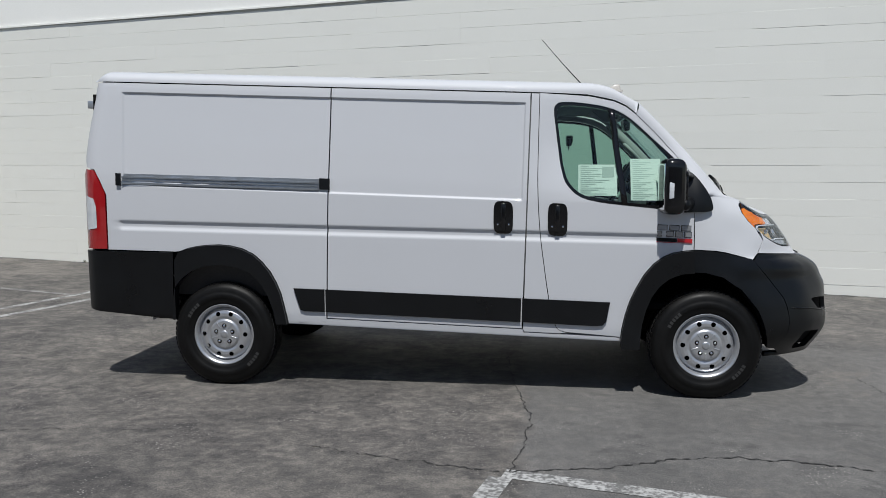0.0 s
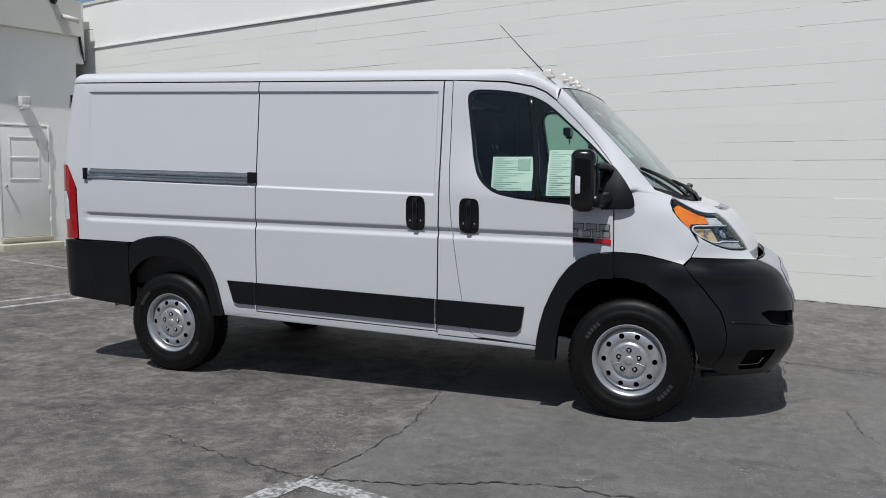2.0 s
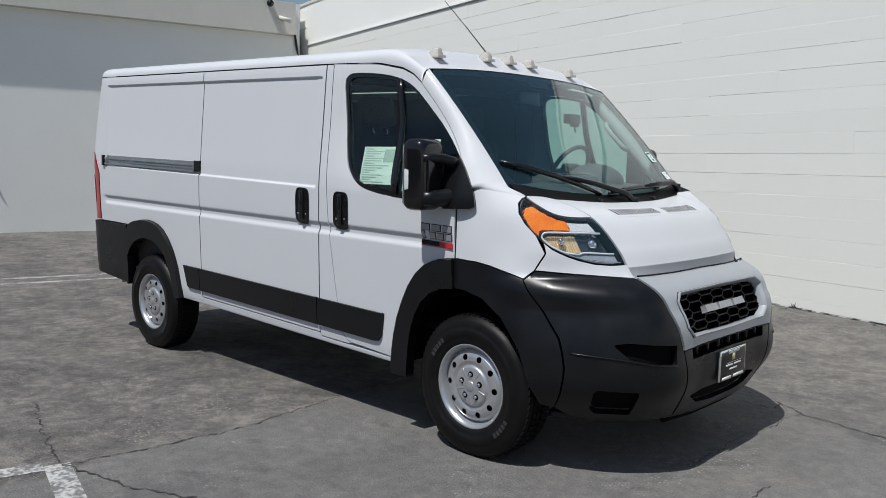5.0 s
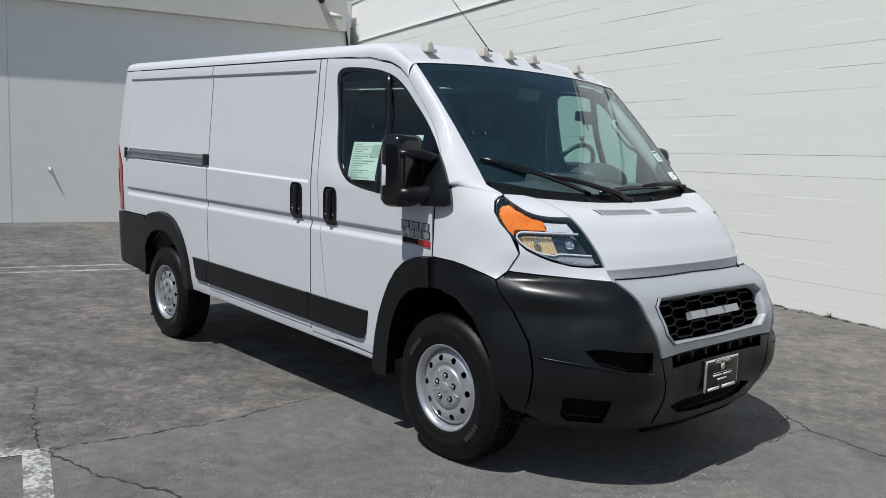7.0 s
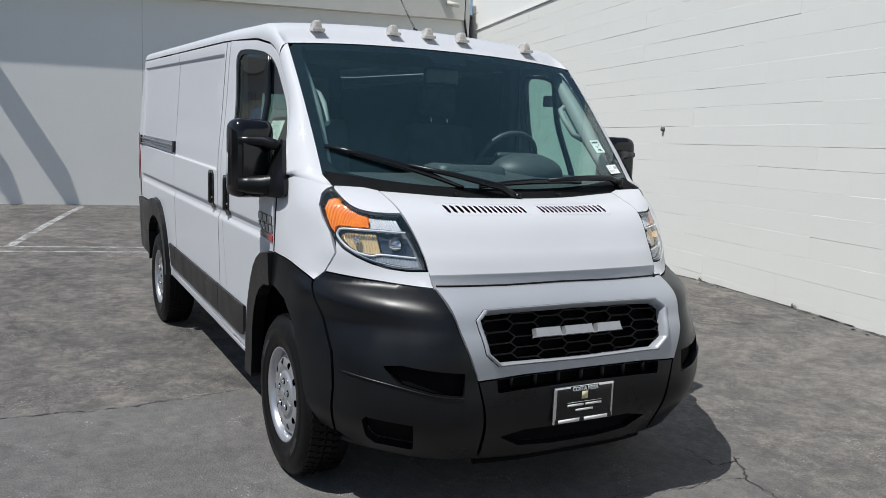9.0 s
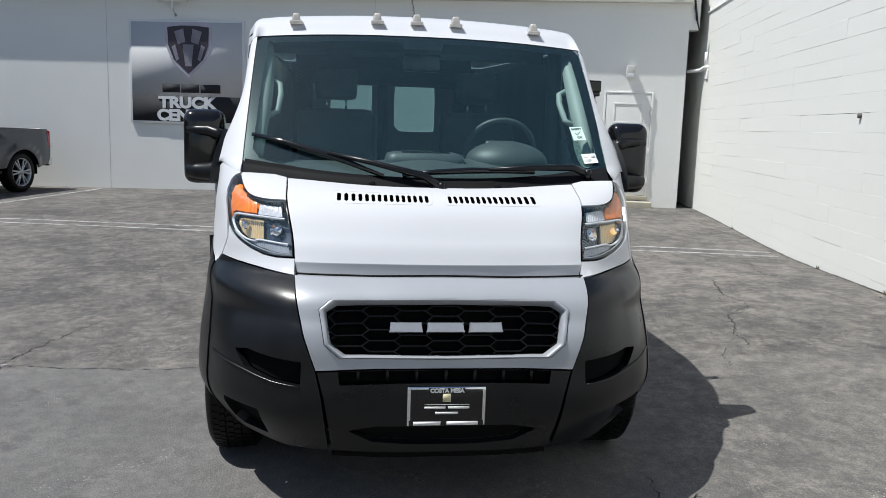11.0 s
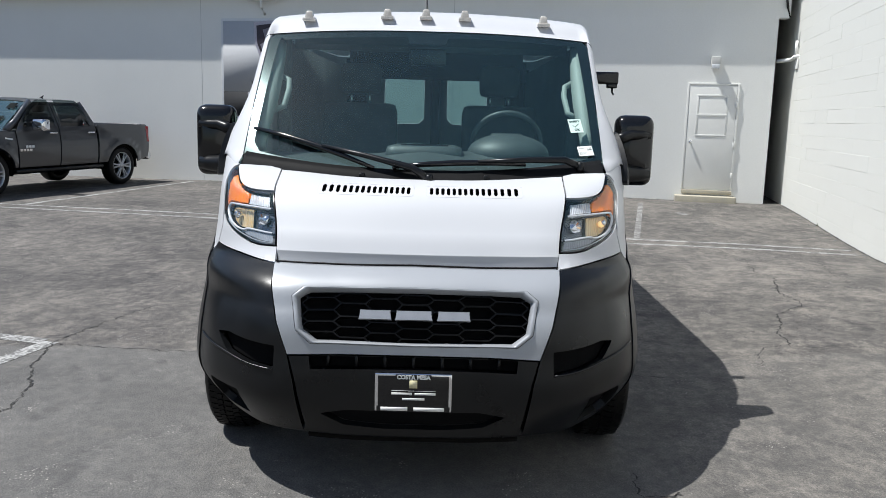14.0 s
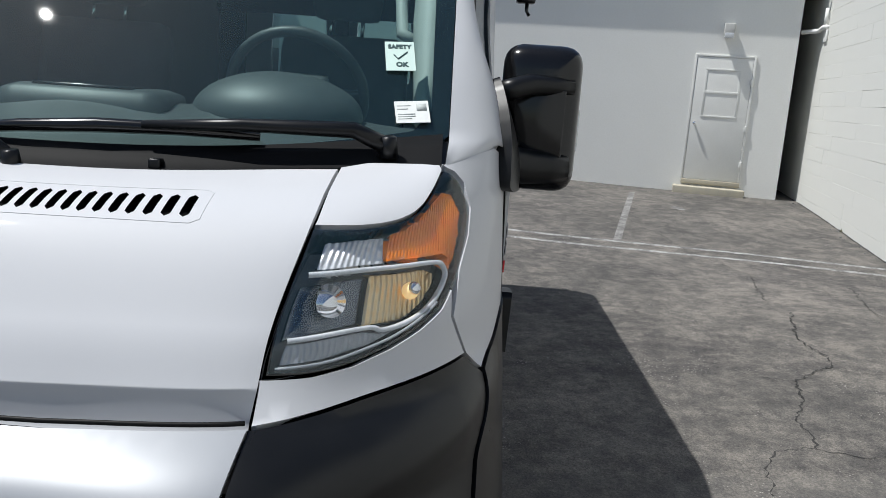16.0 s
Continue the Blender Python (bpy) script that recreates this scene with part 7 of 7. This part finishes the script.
BED = [(-1.06, 1.33), (-1.0, 1.37), (0.74, 1.37), (0.74, 0.50)] + arch(0.0, 0.50, 12, 172) + [(-1.0, 0.58), (-1.06, 0.72)]
REAR_D = [(0.77, 0.5), (1.82, 0.5), (1.82, 1.835), (1.14, 1.835), (1.0, 1.775), (0.80, 1.42)]
REAR_W = [(0.95, 1.33), (1.75, 1.33), (1.75, 1.765), (1.17, 1.765), (1.08, 1.705)]
FRONT_D = [(1.84, 0.5), (2.86, 0.5), (2.92, 1.22), (2.78, 1.40), (2.38, 1.75), (2.24, 1.825), (1.84, 1.835)]
FRONT_W = [(1.91, 1.33), (2.72, 1.33), (2.60, 1.46), (2.31, 1.705), (2.19, 1.76), (1.91, 1.765)]
FENDER = [(2.94, 1.23), (3.3, 1.25), (4.2, 1.18), (4.36, 1.10), (4.38, 0.70), (4.08, 0.56)] + arch(3.5, 0.52, 14, 170) + [(2.89, 0.5)]
for sg in (-1, 1):
    f = truck_side(sg)
    part("bed_side", truck_sheet(BED, f), M_TRUCK, truck)
    rd = part("rear_door", truck_sheet(REAR_D, f, [REAR_W]), M_TRUCK, truck)
    fd = part("front_door", truck_sheet(FRONT_D, f, [FRONT_W]), M_TRUCK, truck)
    part("front_fender", truck_sheet(FENDER, f), M_TRUCK, truck)
    for win, dr in ((REAR_W, rd), (FRONT_W, fd)):
        part("window_glass", truck_sheet(win, truck_side(sg, -0.012), gap=0, flange=0), M_PRIVACY, dr, "dark tinted door glass").visible_shadow = False
    for x, dr in ((0.98, rd), (2.03, fd)):
        part("handle", box(bmesh.new(), (x - 0.10, min(sg * 0.985, sg * 1.02), 1.115), (x + 0.10, max(sg * 0.985, sg * 1.02), 1.15), bevel=0.012), M_CHROME, dr, "chrome door handle")
    mir = part("door_mirror", box(bmesh.new(), (2.44, min(sg * 1.06, sg * 1.33), 1.24), (2.64, max(sg * 1.06, sg * 1.33), 1.48), bevel=0.045), M_CHROME, truck, "chrome capped door mirror")
    part("mirror_arm", box(bmesh.new(), (2.50, min(sg * 0.95, sg * 1.08), 1.27), (2.60, max(sg * 0.95, sg * 1.08), 1.34), bevel=0.01), M_BLACK, mir)
    part("fender_badge", truck_sheet([(3.02, 1.06), (3.20, 1.09), (3.20, 1.12), (3.02, 1.09)], truck_side(sg, 0.008), gap=0), M_CHROME, truck, "plain chrome strip")
    for x0, z0 in ((2.52, 0.90), (2.58, 0.83)):
        for k in range(3 if z0 > 0.85 else 4):
            part("door_badge", truck_sheet([(x0 + k * 0.075, z0), (x0 + k * 0.075 + 0.06, z0), (x0 + k * 0.075 + 0.06, z0 + 0.05), (x0 + k * 0.075, z0 + 0.05)], truck_side(sg, 0.006), gap=0, flange=0.008), M_CHROME, truck, "plain chrome badge block")
    part("side_step", box(bmesh.new(), (0.62, min(sg * 0.86, sg * 0.99), 0.40), (2.95, max(sg * 0.86, sg * 0.99), 0.47), bevel=0.025), M_BLACK, truck, "black side step")
    part("tail_lamp", truck_sheet([(-1.055, 0.95), (-1.055, 1.32), (-0.96, 1.32), (-0.94, 0.95)], truck_side(sg, 0.006), gap=0), M_RED, truck, "red tail lamp")
    part("lamp_back", box(bmesh.new(), (-1.085, min(sg * 0.78, sg * 0.955), 0.95), (-1.05, max(sg * 0.78, sg * 0.955), 1.32), bevel=0.01), M_RED, truck, "red tail lamp")
    part("headlamp", box(bmesh.new(), (4.28, min(sg * 0.6, sg * 0.93), 0.93), (4.42, max(sg * 0.6, sg * 0.93), 1.13), bevel=0.03), M_CLEAR, truck, "clear headlamp")
    for c in (0.0, 3.5):
        bm = bmesh.new()
        prev = None
        for a in np.linspace(-8, 188, 21):
            p = (c + 0.49 * math.cos(radians(a)), 0.42 + 0.49 * math.sin(radians(a)))
            v = [bm.verts.new((p[0], sg * y, p[1])) for y in (0.55, 0.955)]
            if prev:
                bm.faces.new((prev[0], v[0], v[1], prev[1]))
            prev = v
        part("wheel_well", bm, M_UNDER, truck)

# roof, glass, hood, bed and ends
bm = bmesh.new()
grid_t = []
for x in list(np.linspace(1.0, 1.2, 4)) + list(np.linspace(1.35, 2.1, 5)) + list(np.linspace(2.2, 2.36, 4)):
    row = []
    for y in np.linspace(-0.765, 0.765, 17):
        e = (abs(y) / 0.765)
        z = 1.915 - 0.055 * e ** 3 - 0.045 * st((1.2 - x) / 0.2) - 0.055 * st((x - 2.12) / 0.26)
        row.append(bm.verts.new((x, y, z)))
    grid_t.append(row)
for a, b in zip(grid_t, grid_t[1:]):
    for k in range(16):
        bm.faces.new((a[k], b[k], b[k + 1], a[k + 1]))
part("roof", bm, M_TRUCK, truck)
part("roof_fin", cyl(bmesh.new(), (1.22, 0, 1.90), (1.14, 0, 1.985), 0.035, 0.006, 10), M_GLOSS, truck, "small black roof aerial")


def pane(name, lo, hi, mt, label, inset=0.0):
    """A slanted quad between two level edges (x, half width, z)."""
    bm = bmesh.new()
    rows = []
    for t in np.linspace(0, 1, 5):
        x, w, z = (a + (b - a) * t for a, b in zip(lo, hi))
        rows.append([bm.verts.new((x + 0.05 * (1 - (y / w) ** 2) * (1 if lo[0] > hi[0] else -1), y, z)) for y in np.linspace(-w, w, 13)])
    for a, b in zip(rows, rows[1:]):
        for k in range(12):
            bm.faces.new((a[k], a[k + 1], b[k + 1], b[k]))
    return part(name, bm, mt, truck, label)


M_TGLASS = glass("truck_windscreen_glass", (0.55, 0.68, 0.68), 2.0, 0.10)
pane("windscreen", (3.02, 0.76, 1.27), (2.34, 0.66, 1.83), M_TGLASS, "tinted windscreen").visible_shadow = False
pane("rear_window", (0.80, 0.72, 1.40), (0.99, 0.66, 1.83), M_PRIVACY, "tinted rear cab window").visible_shadow = False
for sg in (-1, 1):
    part("windscreen_pillar", tube(bmesh.new(), [(3.02, sg * 0.86, 1.25), (2.78, sg * 0.83, 1.44), (2.5, sg * 0.765, 1.68), (2.32, sg * 0.725, 1.84)], [0.07, 0.055, 0.05, 0.05], 10), M_TRUCK, truck)
    part("rear_pillar", tube(bmesh.new(), [(0.82, sg * 0.84, 1.40), (0.92, sg * 0.78, 1.62), (1.03, sg * 0.72, 1.83)], 0.07, 8), M_TRUCK, truck)
bm = bmesh.new()
rows = []
for x in np.linspace(2.95, 4.40, 12):
    rows.append([bm.verts.new((x, y * (1 - 0.06 * st((x - 3.7) / 0.8)), 1.30 - 0.05 * st((x - 2.95) / 1.2) - 0.09 * st((x - 4.1) / 0.35) - 0.05 * (abs(y) / 0.96) ** 3 + 0.012 * (abs(y) < 0.45))) for y in np.linspace(-0.96, 0.96, 17)])
for a, b in zip(rows, rows[1:]):
    for k in range(16):
        bm.faces.new((a[k], b[k], b[k + 1], a[k + 1]))
part("hood", bm, M_TRUCK, truck)
part("grille", box(bmesh.new(), (4.32, -0.6, 0.72), (4.42, 0.6, 1.16), bevel=0.04), M_CHROME, truck, "chrome grille")
part("front_bumper", box(bmesh.new(), (4.28, -0.95, 0.45), (4.52, 0.95, 0.70), bevel=0.06), M_CHROME, truck, "chrome front bumper")
part("tailgate", box(bmesh.new(), (-1.075, -0.78, 0.66), (-1.02, 0.78, 1.37), bevel=0.02), M_TRUCK, truck)
part("rear_bumper", box(bmesh.new(), (-1.22, -0.93, 0.50), (-1.03, 0.93, 0.70), bevel=0.05), M_CHROME, truck, "chrome rear bumper")
part("bed_liner", box(bmesh.new(), (-1.0, -0.93, 0.62), (0.74, 0.93, 1.30)), M_UNDER, truck)
part("underbody", box(bmesh.new(), (-0.95, -0.55, 0.34), (4.2, 0.55, 0.62)), M_UNDER, truck)
part("cab_floor", box(bmesh.new(), (0.8, -0.93, 0.50), (2.95, 0.93, 0.62)), M_UNDER, truck)
part("dashboard", box(bmesh.new(), (2.62, -0.84, 0.95), (3.0, 0.84, 1.27), bevel=0.06), M_DASH, truck)
for x, y in ((2.05, 0.42), (2.05, -0.42), (1.1, 0.0)):
    w_ = 0.24 if x > 1.5 else 0.65
    seat = part("cab_seat", box(bmesh.new(), (x - 0.25, y - w_, 0.62), (x + 0.28, y + w_, 0.92), bevel=0.05), M_FABRIC, truck, "dark cloth seat")
    part("seat_back", box(bmesh.new(), (x - 0.33, y - w_, 0.80), (x - 0.20, y + w_, 1.50), bevel=0.05), M_FABRIC, seat)
    if x > 1.5:
        part("headrest", box(bmesh.new(), (x - 0.34, y - 0.13, 1.52), (x - 0.23, y + 0.13, 1.70), bevel=0.04), M_FABRIC, seat)
for k, (a, b, y0, y1, nm) in enumerate(((0.72, 0.90, 0.44, 0.62, "round sticker"), (0.18, 0.44, 0.50, 0.60, "paper sheet"))):
    lo, hi = Vector((3.035, 0, 1.275)), Vector((2.355, 0, 1.835))
    bm = bmesh.new()
    vs = [bm.verts.new(lo.lerp(hi, t) + Vector((0.03, y, 0.012))) for t, y in ((a, y0), (a, y1), (b, y1), (b, y0))]
    bm.faces.new(vs)
    bmesh.ops.solidify(bm, geom=bm.faces[:], thickness=0.002)
    part("screen_sticker", bm, M_PAPER, truck, "white dealer sticker on the glass")


def truck_wheel(x, sg):
    hub = new("wheel")
    hub.parent = truck
    hub.matrix_basis = pose(x, sg * 0.84, 0.41, 90 * (1 if sg < 0 else -1), 0, 0)
    hub["label"] = "silver multi-spoke alloy wheel with black tyre"
    prof = [(0.285, -0.12), (0.31, -0.135), (0.36, -0.132), (0.395, -0.115), (0.41, -0.09), (0.41, 0.09), (0.395, 0.115), (0.36, 0.132), (0.31, 0.135), (0.285, 0.12)]
    part("tyre", lathe(bmesh.new(), prof, 40), M_RUBBER, hub, "black rubber tyre")
    part("rim", lathe(bmesh.new(), [(0.225, -0.05), (0.235, 0.06), (0.25, 0.11), (0.262, 0.125), (0.268, 0.12), (0.262, 0.11)], 40), M_STEEL, hub, "bright alloy rim")
    # black disc put in as the shade behind the spokes
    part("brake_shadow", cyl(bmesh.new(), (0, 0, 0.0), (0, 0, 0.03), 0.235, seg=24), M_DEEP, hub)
    for k in range(6):
        for d in (-9, 9):
            m_ = Matrix.Rotation(radians(60 * k + d), 4, "Z")
            bm = box(bmesh.new(), (0.05, -0.014, 0.075), (0.252, 0.014, 0.112), m_, bevel=0.006)
            part("spoke", bm, M_STEEL, hub)
    part("hub_cap", cyl(bmesh.new(), (0, 0, 0.06), (0, 0, 0.125), 0.075, 0.05, 20), M_STEEL, hub)
    for ob in hub.children:
        if not ob.name.startswith("tyre"):
            ob.scale = (1.09, 1.09, 1.0)


for x in (0.0, 3.5):
    for sg in (-1, 1):
        truck_wheel(x, sg)
# the cab sits low over the sills
for ob in truck.children:
    if ob.type == "MESH":
        for v in ob.data.vertices:
            if v.co.x < -0.55:
                v.co.x = -0.55 + (v.co.x + 0.55) * 0.75
            if v.co.z > 0.5:
                v.co.z = 0.5 + (v.co.z - 0.5) * 0.915

# ---------------------------------------------------------------- small fittings and dirt at the walls
plug = thing("wall_plug", "small dark fitting on the painted block wall", "fitting")
part("cap", cyl(bmesh.new(), NORTH @ Vector((7.6, 0.02, 1.82)), NORTH @ Vector((7.6, -0.03, 1.82)), 0.03, 0.026, 14), M_GREYPANEL, plug)
rnd = random.Random(11)
bm = bmesh.new()
for k in range(120):
    u = rnd.uniform(0.3, 14) if k % 3 else 0.0
    p = NORTH @ Vector((u, rnd.uniform(-0.14, -0.03), 0)) if k % 3 else LOT @ Vector((rnd.uniform(0.03, 0.14), rnd.uniform(-14, -2.2), 0))
    r = rnd.uniform(0.004, 0.014)
    bmesh.ops.create_icosphere(bm, subdivisions=1, radius=r, matrix=Matrix.Translation((p.x, p.y, ground_z(p.x, p.y) + r * 0.3)) @ Matrix.Diagonal((rnd.uniform(0.7, 1.8), rnd.uniform(0.7, 1.8), 0.6, 1)))
tagged(link_mesh("grit", bm, M_LINER, smooth=False), "loose grit and dry leaves along the wall foot", "grit", kind="stuff")

# ---------------------------------------------------------------- courses of the block wall, each slab a little proud or back
COURSE = 0.2032


def slab_mesh(length):
    bm = bmesh.new()
    h, c = COURSE / 2 - 0.0002, 0.0014
    prof = [(0.02, -h), (-c * 0.0, -h), (-c, -h + c), (-c, h - c), (0.0, h), (0.02, h)]
    ends = [[bm.verts.new((x, y, z)) for y, z in prof] for x in (-length / 2, length / 2)]
    for k in range(5):
        bm.faces.new((ends[0][k], ends[0][k + 1], ends[1][k + 1], ends[1][k]))
    for e in ends:
        bm.faces.new(e)
    bmesh.ops.recalc_face_normals(bm, faces=bm.faces[:])
    me = bpy.data.meshes.new("block_slab")
    bm.to_mesh(me)
    bm.free()
    me.materials.append(M_BLOCK)
    return me


SLABS = {k: slab_mesh(0.4064 * k) for k in (1, 2, 3, 4, 5)}
rnd = random.Random(5)
for row in range(19):
    u = 0.09
    z = 0.02 + COURSE * (row + 0.5)
    while u < 16.2:
        k = rnd.choice((1, 2, 2, 3, 3, 4, 5))
        ob = bpy.data.objects.new("block", SLABS[k])
        scene.collection.objects.link(ob)
        ob.parent = wall_north
        proud = 0.0026 * rnd.random() ** 2.2
        ob.matrix_basis = NORTH @ pose(u + 0.4064 * k / 2, 0.0 - proud, z + rnd.uniform(-0.001, 0.001), rnd.uniform(-0.32, 0.32), 0, rnd.uniform(-0.03, 0.03))
        u += 0.4064 * k
